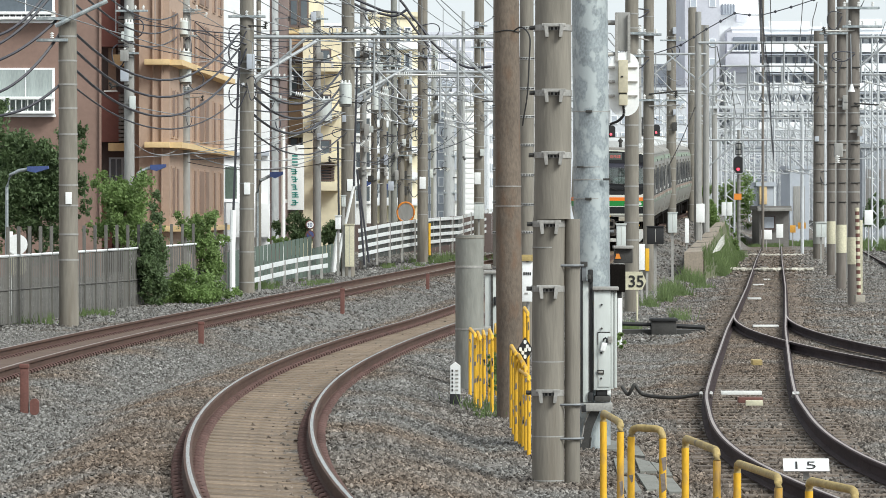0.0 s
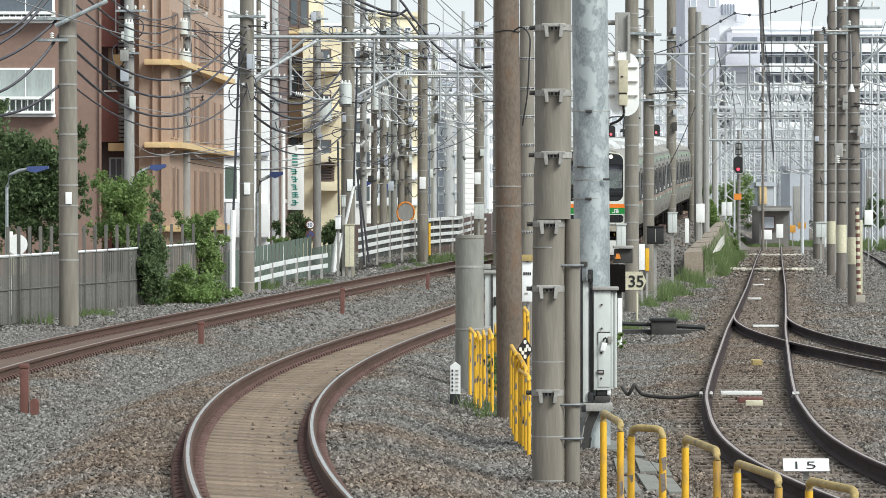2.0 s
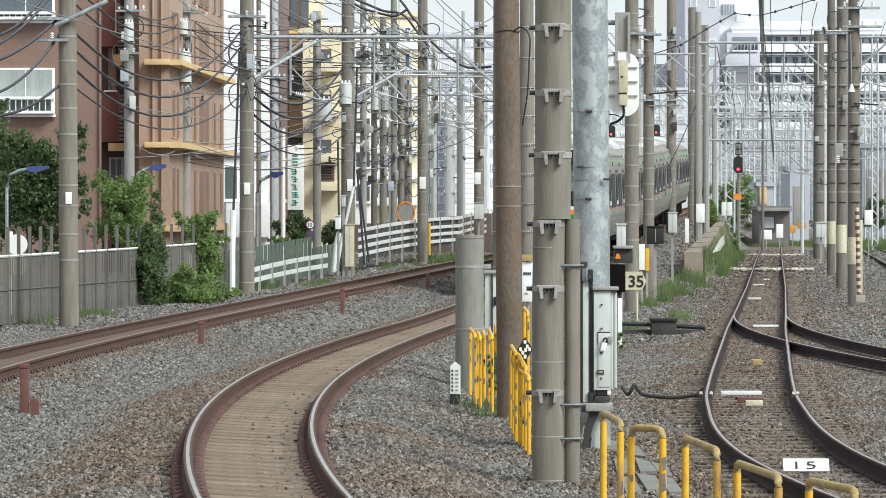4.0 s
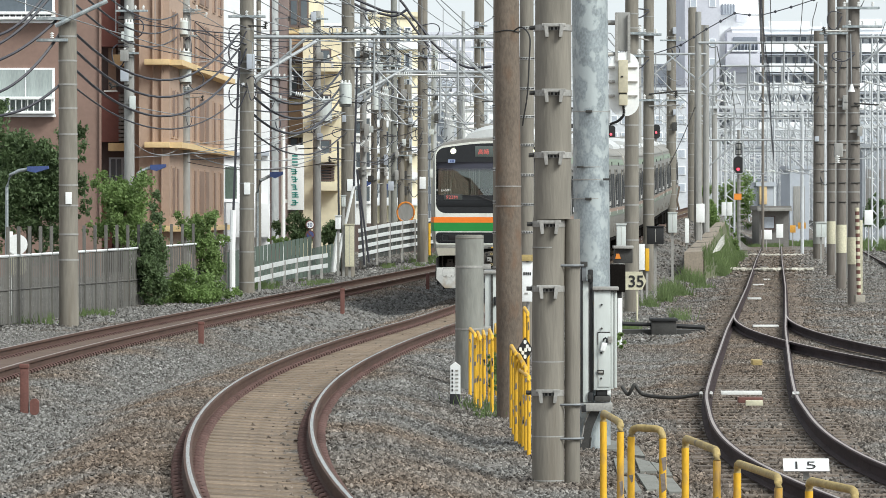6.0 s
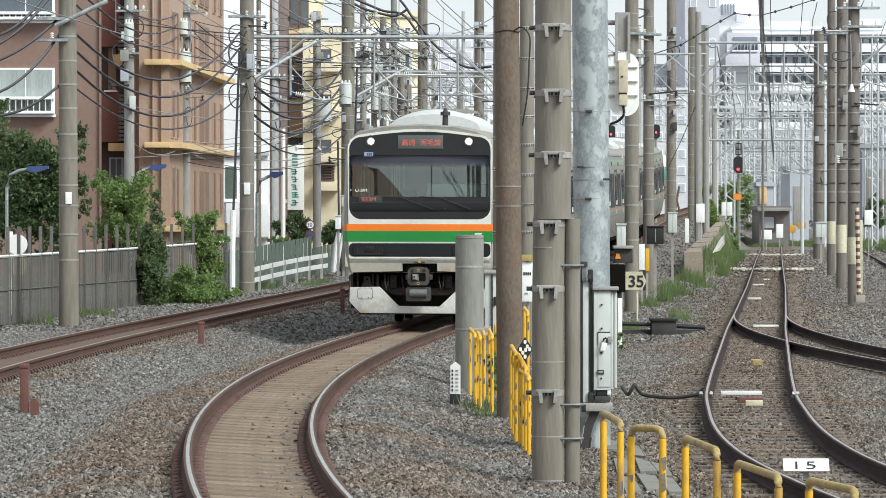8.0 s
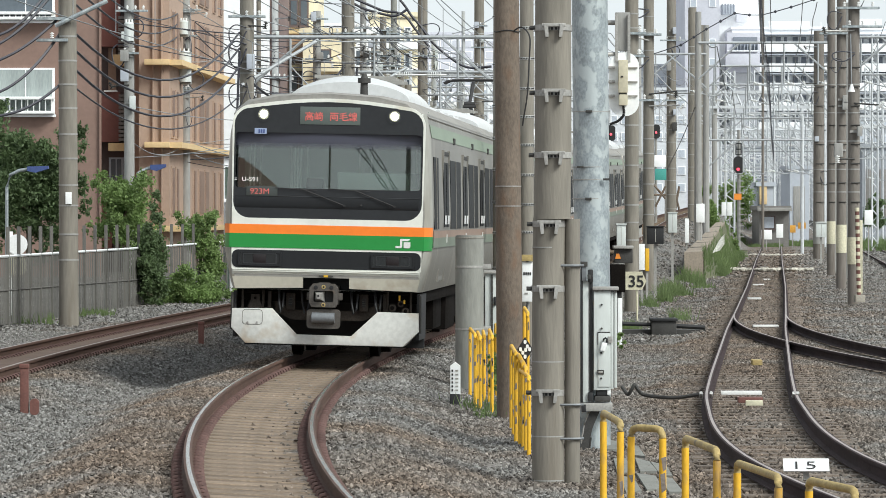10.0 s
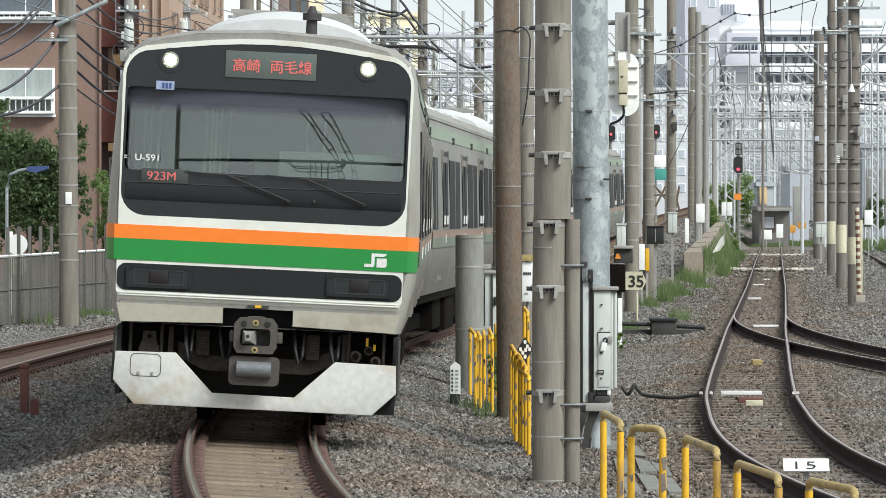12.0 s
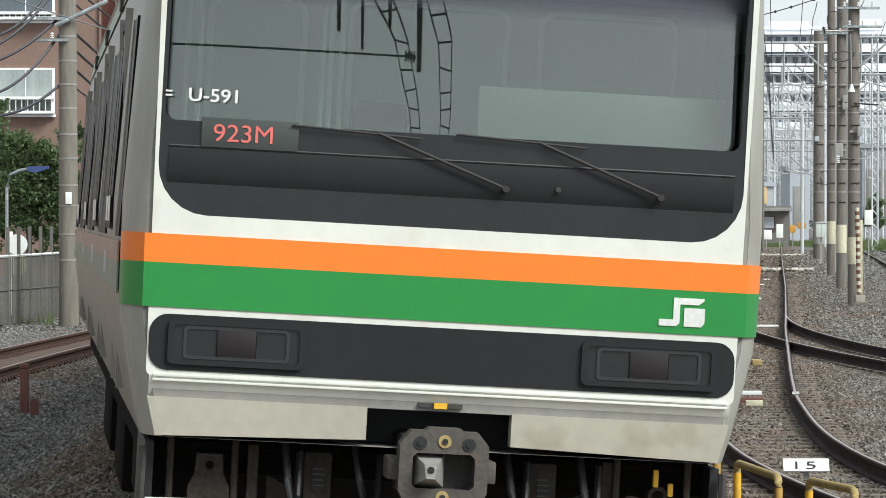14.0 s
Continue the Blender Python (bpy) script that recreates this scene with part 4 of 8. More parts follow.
    part("cone_hole", tube(B(), [(-0.065, -0.424, 0.96), (-0.065, -0.41, 0.96)], 0.016, 10), M_BLACK, cp)
    for x, z, m in ((-0.11, 1.075, M_BLACK), (0, 1.085, M_OCHRE), (0.11, 1.075, M_BLACK), (0, 0.835, M_OCHRE)):
        part("bolt_hole", tube(B(), [(x, -0.336, z), (x, -0.32, z)], 0.03, 12), m, cp)
        part("bolt", tube(B(), [(x, -0.342, z), (x, -0.32, z)], 0.014, 8), M_BLACK, cp)
    for s in (-1, 1):
        part("side_lug", box(B(), s * 0.215 - 0.03, s * 0.215 + 0.03, -0.25, 0.0, 0.9, 1.0, 0.01), M_GREYPART, cp)
    jb = part("air_tank_plate", prism(B(), rounded(-0.235, 0.235, 0.50, 0.77, 0.05), "y", -0.28, -0.22), M_GREYPART, car, "grey connector box under the coupler")
    part("connector", tube(B(), [(-0.16, -0.30, 0.65), (0.16, -0.30, 0.65)], 0.075, 16), M_CONN, jb)
    part("bracket_beam", prism(B(), [(-0.75, 0.86), (-0.5, 0.74), (0.5, 0.74), (0.75, 0.86), (0.75, 0.72), (0.5, 0.6), (-0.5, 0.6), (-0.75, 0.72)], "y", 0.34, 0.42), M_BRACKET, car)
    for x in (-0.52, 0.52):
        hg = part("hanger", box(B(), x - 0.065, x + 0.065, 0.26, 0.34, 0.74, 0.98, 0.015), M_BRACKET, car)
        part("slot", prism(B(), rounded(x - 0.025, x + 0.025, 0.80, 0.92, 0.02, 3), "y", 0.252, 0.262), M_BLACK, hg)
        for k in range(4):
            part("slot_rib", box(B(), x - 0.026, x + 0.026, 0.246, 0.256, 0.825 + 0.025 * k, 0.832 + 0.025 * k), M_GREYPART, hg)
    for x in (-0.82, 0.82):
        part("stay", box(B(), x - 0.025, x + 0.025, 0.26, 0.34, 0.6, 1.0, 0.006), M_BRACKET, car)
    # bell-shaped horn at one side, valves and hoses at the other
    hn = part("horn", prism(B(), [(-1.115, 0.72), (-0.925, 0.72), (-0.925, 0.80), (-0.955, 0.86), (-0.96, 0.95), (-1.08, 0.95), (-1.085, 0.86), (-1.115, 0.80)], "y", 0.22, 0.42), M_BRACKET, car, "grey-brown horn housing")
    part("horn_bolt", tube(B(), [(-1.02, 0.2, 0.90), (-1.02, 0.22, 0.90)], 0.02, 8), M_UNDER, hn)
    for px, pz, pr in ((0.93, 0.80, 0.055), (1.05, 0.86, 0.045), (1.12, 0.76, 0.05)):
        vb = part("air_valve", tube(B(), [(px, 0.2, pz), (px, 0.26, pz), (px, 0.4, pz)], pr, 12, pr * 0.8), M_BRACKET, car, "grey-brown air valve")
        part("valve_cap", tube(B(), [(px, 0.18, pz), (px, 0.2, pz)], pr * 0.55, 8), M_UNDER, vb)
    part("yellow_cock", box(B(), 1.02, 1.045, 0.16, 0.19, 0.90, 0.98, 0.006), M_YELLOW, car, "small yellow cock handle")
    part("yellow_cock", box(B(), 1.09, 1.115, 0.16, 0.19, 0.86, 0.92, 0.006), M_YELLOW, car, "small yellow cock handle")
    for hx, hw in ((-0.36, 0.12), (0.34, 0.10), (-0.68, 0.07), (0.68, 0.09)):
        part("hose", tube(B(), [(hx, 0.2, 1.02), (hx + hw * 0.2, 0.12, 0.86), (hx + hw * 0.5, 0.08, 0.70), (hx + hw * 0.9, 0.12, 0.78), (hx + hw, 0.2, 0.98)], 0.018, 8), M_BLACK, car, "black rubber air hose")
    for px in (-1.2, -0.905, 0.86, 1.19):
        part("pipe", tube(B(), [(px, 0.24, 1.02), (px, 0.24, 0.55)], 0.017, 8), M_BRACKET, car, "thin brown brake pipe")
    part("cross_pipe", tube(B(), [(-1.25, 0.3, 0.985), (1.25, 0.3, 0.985)], 0.022, 8), M_UNDER, car)
    part("cross_pipe", tube(B(), [(-1.2, 0.3, 0.70), (-0.8, 0.3, 0.70)], 0.016, 8), M_BRACKET, car)
    part("step_bar", tube(B(), [(-1.33, 0.1, 0.98), (-1.34, 0.1, 0.45)], 0.02, 6), M_DARK, car)
    part("step_bar", tube(B(), [(1.33, 0.1, 0.98), (1.34, 0.1, 0.45)], 0.02, 6), M_DARK, car)
    # skirt
    sk = [(-1.315, 0.755), (-0.75, 0.765), (-0.395, 0.405), (0.375, 0.395), (0.745, 0.745), (1.315, 0.735), (1.325, 0.47), (1.11, 0.262), (-1.12, 0.268), (-1.325, 0.49)]
    bm = prism(B(), sk, "y", -0.06, -0.02)
    bmesh.ops.bevel(bm, geom=[e for e in bm.edges if all(v.co.y < -0.05 for v in e.verts)], offset=0.012, segments=2, affect="EDGES", profile=0.6)
    skirt = part("skirt", bm, M_SKIRT, car, "dirty white plough skirt with rust stains")
    part("skirt_hatch", ring_plate(B(), rounded(-1.17, -0.88, 0.53, 0.745, 0.05), rounded(-1.164, -0.886, 0.536, 0.739, 0.047), -0.063, -0.056), M_GREYPART, skirt)
    for hx in (-1.09, -0.96):
        part("hatch_latch", box(B(), hx - 0.012, hx + 0.012, -0.07, -0.06, 0.545, 0.575, 0.003), M_STEEL, skirt)
    for s in (-1, 1):
        part("skirt_cheek", prism(B(), [(s * 1.315, 0.74), (s * 1.325, 0.48), (s * 1.115, 0.265)], "y", -0.02, 0.5), M_SKIRT, skirt)
    # roof front
    part("aerial", tube(B(), [(0.30, 2.2, 3.76), (0.30, 2.2, 3.9), (0.30, 2.2, 4.05), (0.30, 2.2, 4.08)], 0.06, 12, 0.05), M_DARK, car, "black roof aerial")
    part("aerial_cap", tube(B(), [(0.30, 2.2, 4.03), (0.30, 2.2, 4.10)], 0.095, 14), M_DARK, car)
    part("aerial_knob", tube(B(), [(0.30, 2.2, 4.10), (0.30, 2.2, 4.13), (0.30, 2.2, 4.17)], 0.055, 12, 0.03), M_DARK, car)
    part("rear_frame", box(B(), -1.3, 1.3, L - 0.02, L + 0.18, 1.0, 3.4, 0.03), M_DARK, car)
    side_details(car, L)
    underbody(car, L, True)
    roof_units(car, L, False)
    return car


def follow_car(panto):
    car = thing("train_car", (0, 0, 0), "stainless commuter train passenger car with orange and green stripe", "train car", "cars of the train")
    L = 19.5
    part("shell", body_shell(L, False), M_STAIN, car, "brushed stainless car body with grey roof").data.materials.append(M_ROOF)
    part("gangway", box(B(), -0.55, 0.55, L, L + 0.5, 1.05, 3.2, 0.04), M_DARK, car)
    side_details(car, L)
    underbody(car, L, False)
    roof_units(car, L, panto)
    return car


CARS = [lead_car(), follow_car(True)]
plain_car = follow_car(False)
CARS.append(plain_car)
for k in range(3, 5):
    CARS.append(copy_thing(plain_car, Matrix.Identity(4)))

ARC_Y = DD[::-1]
ARC_X = MAIN_X[::-1]
ARC_S = np.concatenate([[0], np.cumsum(np.hypot(np.diff(ARC_X), np.diff(ARC_Y)))])


def car_pose(s_front):
    def at(s):
        y = float(np.interp(s, ARC_S, ARC_Y))
        return Vector((float(np.interp(y, DD, MAIN_X)), y, float(np.interp(y, DD, MAIN_Z)))), float(np.interp(y, DD, MAIN_ROLL))
    a, ra = at(s_front - 3.0)
    b, rb = at(s_front - 16.5)
    u = (b - a).normalized()
    p = a - u * 3.0
    p += Vector((float(np.interp(p.y, [20, 24.2, 29.3, 35, 56, 72, 81, 86, 96, 106, 130], [-0.085, -0.02, 0.035, 0.10, 0.12, 0.04, 0.0, -0.05, -0.07, -0.07, 0.0])), 0, float(np.interp(p.y, [18, 35, 80], [-0.07, -0.05, -0.04]))))
    return pose(p.x, p.y, p.z, math.degrees(math.asin(u.z)), ra * 0.75 + rb * 0.25, math.degrees(math.atan2(-u.x, u.y)))


def motions():
    for k, car in enumerate(CARS):
        rows = []
        for i in range(29):
            t = i * 0.5
            y = 80.8 - 10.14 * (t - 8.0) + float(np.interp(t, [12, 12.5, 13, 13.5, 14], [0, -0.35, -0.75, -0.75, -0.45]))
            s = float(np.interp(-y, -ARC_Y, ARC_S)) - 20.0 * k
            rows.append((t, car_pose(s)))
        walk(car, rows)


# ---- poles beside the line ----
def pole(x, y, z0, z1, r0, r1, material, label, bands=(), band_mat=None, name="concrete_pole", seg=20, lean=0.0, bh=0.018):
    """A slender tapered pole; lean shifts its top to the right."""
    e = thing(name, (x, y, z0), label, "pole", "line poles")
    n = 6
    part("shaft", tube(B(), [(x + lean * k / n, y, z0 - 0.15 + (z1 - z0 + 0.15) * k / n) for k in range(n + 1)], r0, seg, r1), material, e)
    for z in bands:
        f = (z - z0) / (z1 - z0)
        r = r0 + (r1 - r0) * f
        part("band", tube(B(), [(x + lean * f, y, z - bh), (x + lean * f, y, z + bh)], r + 0.006, seg), band_mat or M_GALV, e)
    return e


def plate(parent, x, y, z, w, h, material=None, label="small white number plate"):
    part("plate", box(B(), x - w / 2, x + w / 2, y - 0.02, y, z - h / 2, z + h / 2, 0.004), material or M_WHITE, parent, label)


# nearest pole with a fat upper sleeve and slotted steel bands
def banded_pole():
    y = 40.0
    x, z0 = 0.979, gnd(0.979, 40)
    e = thing("concrete_pole", (x, y, z0), "thick taupe concrete pole with slotted steel bands", "pole", "line poles")
    part("shaft", tube(B(), [(x, y, z0 - 0.2), (x, y, 1.163), (x + 0.01, y, 2.074)], 0.15, 32), M_CONC, e)
    part("sleeve", tube(B(), [(1.016, y, 2.068), (1.016, y, 2.111), (1.026, y, 2.795), (1.026, y, 4.426)], 0.174, 32, 0.168), M_CONC, e, "wider upper sleeve")
    for v, cx, r in ((50, 979, 0.172), (165, 979, 0.172), (275, 978, 0.174), (397, 971, 0.152), (511, 970, 0.152), (695, 969, 0.152)):
        z, c = EYE_Z - (v - 382) * 40 / 7600, (cx - 784) * 40 / 7600
        b = part("strap", tube(B(), [(c, y, z - 0.028), (c, y, z + 0.028)], r + 0.005, 32), M_STEEL, e, "slotted steel strap")
        part("lug", tube(B(), [(c - r - 0.05, y - 0.02, z), (c - r + 0.02, y - 0.02, z)], 0.02, 8), M_DARK, b)
        for s in (-1, 1):
            part("prong", prism(B(), [(c + s * 0.075 - 0.018, z + 0.03), (c + s * 0.075 + 0.022, z + 0.03), (c + s * 0.062 + 0.014, z - 0.09), (c + s * 0.062 - 0.014, z - 0.09)], "y", y - r - 0.06, y - r + 0.02), M_STEEL, b)
        part("bracket_bar", box(B(), c - 0.11, c + 0.11, y - r - 0.045, y - r, z + 0.005, z + 0.035, 0.004), M_STEEL, b)
        for k in (-0.05, -0.015, 0.02, 0.055):
            part("slot", box(B(), c + k - 0.011, c + k + 0.011, y - r - 0.012, y - r - 0.004, z - 0.024, z + 0.0), M_BLACK, b)
    for v in (438, 640, 772, 850):
        z = EYE_Z - (v - 382) * 40 / 7600
        part("joint_ring", tube(B(), [(x, y, z - 0.006), (x, y, z + 0.006)], 0.1515, 32), M_CONC2, e)
    xp = 1.205
    p = part("riser_pipe", tube(B(), [(xp, y, z0 - 0.2), (xp, y, 2.068)], 0.072, 20), M_CONC, e, "grey cable riser pipe")
    for v in (470, 716, 776):
        z = EYE_Z - (v - 382) * 40 / 7600
        part("clamp", tube(B(), [(xp - 0.14, y - 0.09, z), (xp - 0.02, y - 0.10, z), (xp + 0.07, y - 0.07, z), (xp + 0.10, y, z)], 0.012, 6), M_CONN, p)
    part("foot_bolt", box(B(), xp + 0.02, xp + 0.09, y - 0.16, y - 0.08, -0.532, -0.458, 0.01), M_PINS, p)


banded_pole()


def galvanised_pole():
    y = 46.0
    x0, x1 = 1.604, 1.568
    e = thing("steel_pole", (x0, y, gnd(x0, y)), "mottled galvanised steel tube pole", "pole", "line poles")
    part("shaft", tube(B(), [(x0, y, -0.7), (x0, y, 0.781), (x1, y, 4.715)], 0.192, 32), M_GALV, e)
    for v, c in ((198, 1041), (296, 1026), (352, 1040), (318, 1072)):
        z, x = EYE_Z - (v - 382) * 46 / 7600, (c - 784) * 46 / 7600
        part("step_bolt", box(B(), x - 0.035, x + 0.035, y - 0.22, y - 0.18, z - 0.012, z + 0.012, 0.004), M_DARK, e)
        part("joint_wire", tube(B(), [(1.58, y, z - 0.004), (1.58, y, z + 0.004)], 0.196, 32), M_STEEL, e)
    # equipment cabinet on the tube: corners by bearing and height at its own distance
    yb = 45.6

    def q(u0, u1, v0, v1, y0, y1, bev=0.004):
        k = yb / 7600
        return box(B(), (u0 - 784) * k, (u1 - 784) * k, yb + y0, yb + y1, EYE_Z - (v1 - 382) * k, EYE_Z - (v0 - 382) * k, bev)

    def at(u, v, y):
        return ((u - 784) * yb / 7600, yb + y, EYE_Z - (v - 382) * yb / 7600)

    c = thing("equipment_cabinet", at(1065, 712, 0), "pale grey padlocked equipment cabinet strapped to a steel pole", "cabinet")
    part("case", q(1050, 1080, 513, 690, -0.14, 0.1, 0.008), M_BOX, c)
    part("side_flange", q(1080.5, 1085, 516, 688, -0.12, 0.1), M_BOX, c)
    part("gasket", q(1085, 1086.6, 518, 686, -0.10, 0.1), M_DARK, c)
    part("side_flange", q(1086.6, 1091.5, 516, 686, -0.09, 0.1), M_BOX, c)
    part("gasket", q(1079, 1080.6, 516, 688, -0.128, 0.1), M_DARK, c)
    part("rain_cap", q(1048, 1094, 507.5, 513, -0.17, 0.12), M_STEEL, c)
    part("cap_lip", q(1048, 1094, 513, 514.5, -0.165, 0.1, 0.0), M_DARK, c)
    part("lower_panel", q(1058, 1079, 589, 684, -0.152, -0.138), M_BOX, c)
    part("panel_edge", q(1057, 1079, 586.8, 589, -0.15, -0.138, 0.0), M_DARK, c)
    part("panel_edge", q(1056.6, 1058, 588, 610, -0.15, -0.138, 0.0), M_DARK, c)
    body = q(1063, 1072.5, 606, 621, -0.20, -0.165, 0.01)
    bmesh.ops.rotate(body, cent=Vector(at(1068, 612, -0.18)), matrix=Matrix.Rotation(radians(14), 3, "Y"), verts=body.verts)
    lk = part("padlock", body, M_WHITE, c, "white padlock")
    part("shackle", tube(B(), [at(1065.5, 607, -0.18), at(1067, 600, -0.18), at(1070.5, 597.5, -0.18), at(1073.5, 600, -0.18), at(1073, 606, -0.18)], 0.011, 8), M_BLACK, lk)
    part("hasp", q(1075, 1083, 595, 607, -0.17, -0.14), M_STEEL, c)
    for u, v in ((1064, 539), (1064, 581), (1063, 624), (1063, 669)):
        part("rivet", tube(B(), [at(u, v, -0.16), at(u, v, -0.138)], 0.011, 8), M_DARK, c)
    part("label_window", q(1056, 1068, 654, 662, -0.163, -0.15), M_DARK, c)
    part("label_glass", q(1058, 1066, 656, 660, -0.166, -0.16), M_STEEL, c)
    part("cable_gland", q(1055, 1076, 690, 700, -0.12, 0.08, 0.01), M_BLACK, c)
    part("gland_plate", q(1051, 1080, 700, 711, -0.13, 0.08, 0.02), M_DARK, c)
    part("white_clip", q(1074, 1080, 688, 698, -0.13, -0.1), M_WHITE, c)
    # steel channel beside it, with a pale cover and dark edges
    ch = thing("cable_channel", at(1035, 712, 0), "dark steel channel with pale cover beside the cabinet", "bracket")
    part("edge", q(1027.5, 1031, 466, 712, -0.12, 0.05), M_BLACK, ch)
    part("cover", q(1031, 1041, 497, 712, -0.10, 0.0), M_BOX, ch, "pale cover strip")
    part("cover_shadow_gap", q(1041, 1043, 490, 708, -0.08, 0.0, 0.0), M_STEEL, ch)
    part("edge", q(1043.5, 1048.5, 478, 706, -0.11, 0.05), M_BLACK, ch)
    part("hook", q(1027, 1039, 463, 472, -0.16, -0.05), M_DARK, ch)
    part("hook", q(1029, 1037, 470, 497, -0.14, -0.05), M_CONN, ch)
    part("hook", q(1040, 1049, 477, 500, -0.15, -0.05, 0.01), M_BLACK, ch)
    part("latch", q(1039, 1045, 486, 494, -0.17, -0.1), M_DARK, ch)
    part("lower_latch", q(1040, 1049, 694, 710, -0.14, -0.05, 0.01), M_BLACK, ch)
    part("shelf", q(1028, 1083, 713, 727, -0.18, 0.2), M_STEEL, ch, "grey steel shelf plate")
    part("shelf_bolt", q(1028, 1036, 715, 728, -0.2, -0.18), M_BLACK, ch)
    k = yb / 7600
    leg = [((u - 784) * k, EYE_Z - (v - 382) * k) for u, v in ((1045, 727), (1061, 727), (1048, 757), (1042, 784), (1041, 900), (1027, 900), (1027, 784), (1034, 750))]
    part("strut", prism(B(), leg, "y", yb - 0.12, yb - 0.04), M_DARK, ch, "bent dark steel strut")
    part("strut_flange", tube(B(), [at(1041, 729, -0.13), at(1033, 752, -0.13), at(1028, 784, -0.13)], 0.008, 6), M_STEEL, ch)
    part("conduit", tube(B(), [at(1046, 775, 0.05), at(1043, 800, 0.05), at(1043, 815, 0.05)], 0.012, 6), M_DARK, ch)
    part("white_clip", q(1041, 1050, 806, 811, -0.1, -0.05), M_WHITE, ch)
    fb = thing("pole_footing", at(1068, 880, 0.6), "rough concrete footing at the foot of a steel pole", "footing")
    part("block", box(B(), 1.50, 1.86, yb + 0.2, yb + 0.75, -0.7, EYE_Z - (815 - 382) * k, 0.02), M_CONCRETE, fb)


galvanised_pole()

# brown steel pole and its neighbours
pole(0.825, 52.7, gnd(0.825, 52.7), 5.165, 0.163, 0.15, M_BROWN, "weathered brown steel pole", [2.461, 2.218], M_STEEL, "steel_pole", 28, 0.777 - 0.825, 0.006)
pole(0.983, 74, gnd(0.983, 74), 6.404, 0.125, 0.115, M_CONC, "thin banded concrete pole", [EYE_Z - (v - 382) * 74 / 7600 for v in (30, 115, 187, 245, 300, 358, 412, 475)], M_BANDSTEEL, bh=0.028)
pole(1.519, 78, gnd(1.519, 78), 6.636, 0.135, 0.125, M_CONC, "thin banded concrete pole beside a white plate", [EYE_Z - (v - 382) * 78 / 7600 for v in (50, 104, 157, 207, 257, 310, 362, 411)], M_BANDSTEEL, bh=0.024)


for px, py, pr, vs in ((0.983, 74, 0.128, (30, 115, 187, 245, 300, 358, 412, 475)), (1.519, 78, 0.138, (50, 104, 157, 207, 257, 310, 362, 411))):
    e = thing("slotted_straps", (px, py, 1.0), "dark slots in the steel straps of a thin pole", "strap", "slotted straps")
    for v in vs:
        z = EYE_Z - (v - 382) * py / 7600
        bm = B()
        for k in range(-3, 4):
            a = k * 0.36
            cx, cy = px + (pr + 0.004) * math.sin(a), py - (pr + 0.004) * math.cos(a)
            box(bm, cx - 0.014, cx + 0.014, cy - 0.006, cy + 0.006, z - 0.012, z + 0.012)
        part("slot_row", bm, M_DARK, e)
solid("wire_ring", tube(B(), [(0.79 + 0.158 * math.cos(a), 52.7 + 0.158 * math.sin(a), 4.36 + 0.01 * math.sin(3 * a)) for a in np.linspace(0, 2 * math.pi, 25)], 0.007, 6), M_WIPER, "dark wire wound round a brown steel pole", "wire")
solid("hanging_cable", tube(B(), smooth([(0.86, 52.58, 4.36), (0.96, 52.45, 4.40), (1.055, 52.3, 4.28), (1.05, 52.3, 4.0), (1.03, 52.3, 3.6), (0.985, 52.4, 3.3), (0.972, 52.45, 3.2)], 8), 0.0095, 8), M_WIPER, "black cable hanging beside a steel pole", "cable")


def stub_pole():
    y = 60.0
    x = 0.371
    e = thing("pole_stub", (x, y, gnd(x, y)), "cut-off pale concrete pole stub with steel ring", "pole", "line poles")
    part("shaft", tube(B(), [(x, y, -0.6), (x, y, 1.737), (x, y, 1.8), (x, y, 1.824)], 0.198, 32, 0.196), M_CONC4, e)
    part("cap", tube(B(), [(x, y, 1.784), (x, y, 1.816), (x, y, 1.832)], 0.203, 32, 0.17), M_CONC, e, "moss-stained top")
    for v in (472, 582):
        z = EYE_Z - (v - 382) * 60 / 7600
        b = part("ring", tube(B(), [(x, y, z - 0.014), (x, y, z + 0.014)], 0.204, 32), M_STEEL, e)
        part("ring_bolt", box(B(), x + 0.18, x + 0.30, y - 0.05, y + 0.03, z - 0.04, z + 0.03, 0.008), M_STEEL, b)
    c = thing("trackside_box", (0.713, 63, gnd(0.713, 63)), "narrow grey trackside relay box", "box")
    part("case", box(B(), 0.613, 0.829, 62.8, 63.2, 0.343, 1.271, 0.015), M_BOX, c)
    part("lid", box(B(), 0.597, 0.846, 62.75, 63.25, 1.254, 1.296, 0.006), M_STEEL, c)
    part("door_edge", box(B(), 0.705, 0.729, 62.77, 62.8, 0.376, 1.238), M_DARK, c)
    part("latch", box(B(), 0.746, 0.779, 62.75, 62.8, 0.79, 0.915, 0.004), M_BLACK, c)
    part("leg", box(B(), 0.647, 0.68, 62.9, 63.1, -0.55, 0.343), M_STEEL, c)
    part("leg", box(B(), 0.771, 0.804, 62.9, 63.1, -0.55, 0.343), M_STEEL, c)
    w = thing("white_plate", (1.421, 72, gnd(1.421, 72)), "white equipment plate with unreadable lettering on a post", "sign")
    part("board", box(B(), 1.326, 1.506, 71.9, 71.95, 0.66, 1.323, 0.008), M_WHITE, w)
    part("top_hood", box(B(), 1.317, 1.516, 71.85, 72, 1.342, 1.446, 0.006), M_OCHRE, w)
    for k in range(4):
        part("writing_bar", box(B(), 1.345 + 0.035 * k, 1.345 + 0.035 * k + 0.025, 71.893, 71.9, 1.105, 1.153), M_BLACK, w)
    part("writing_bar", box(B(), 1.364, 1.421, 71.893, 71.9, 0.783, 0.812), M_STEEL, w)
    part("post", tube(B(), [(1.421, 72, -0.55), (1.421, 72, 1.361)], 0.03, 8), M_STEEL, w)


stub_pole()


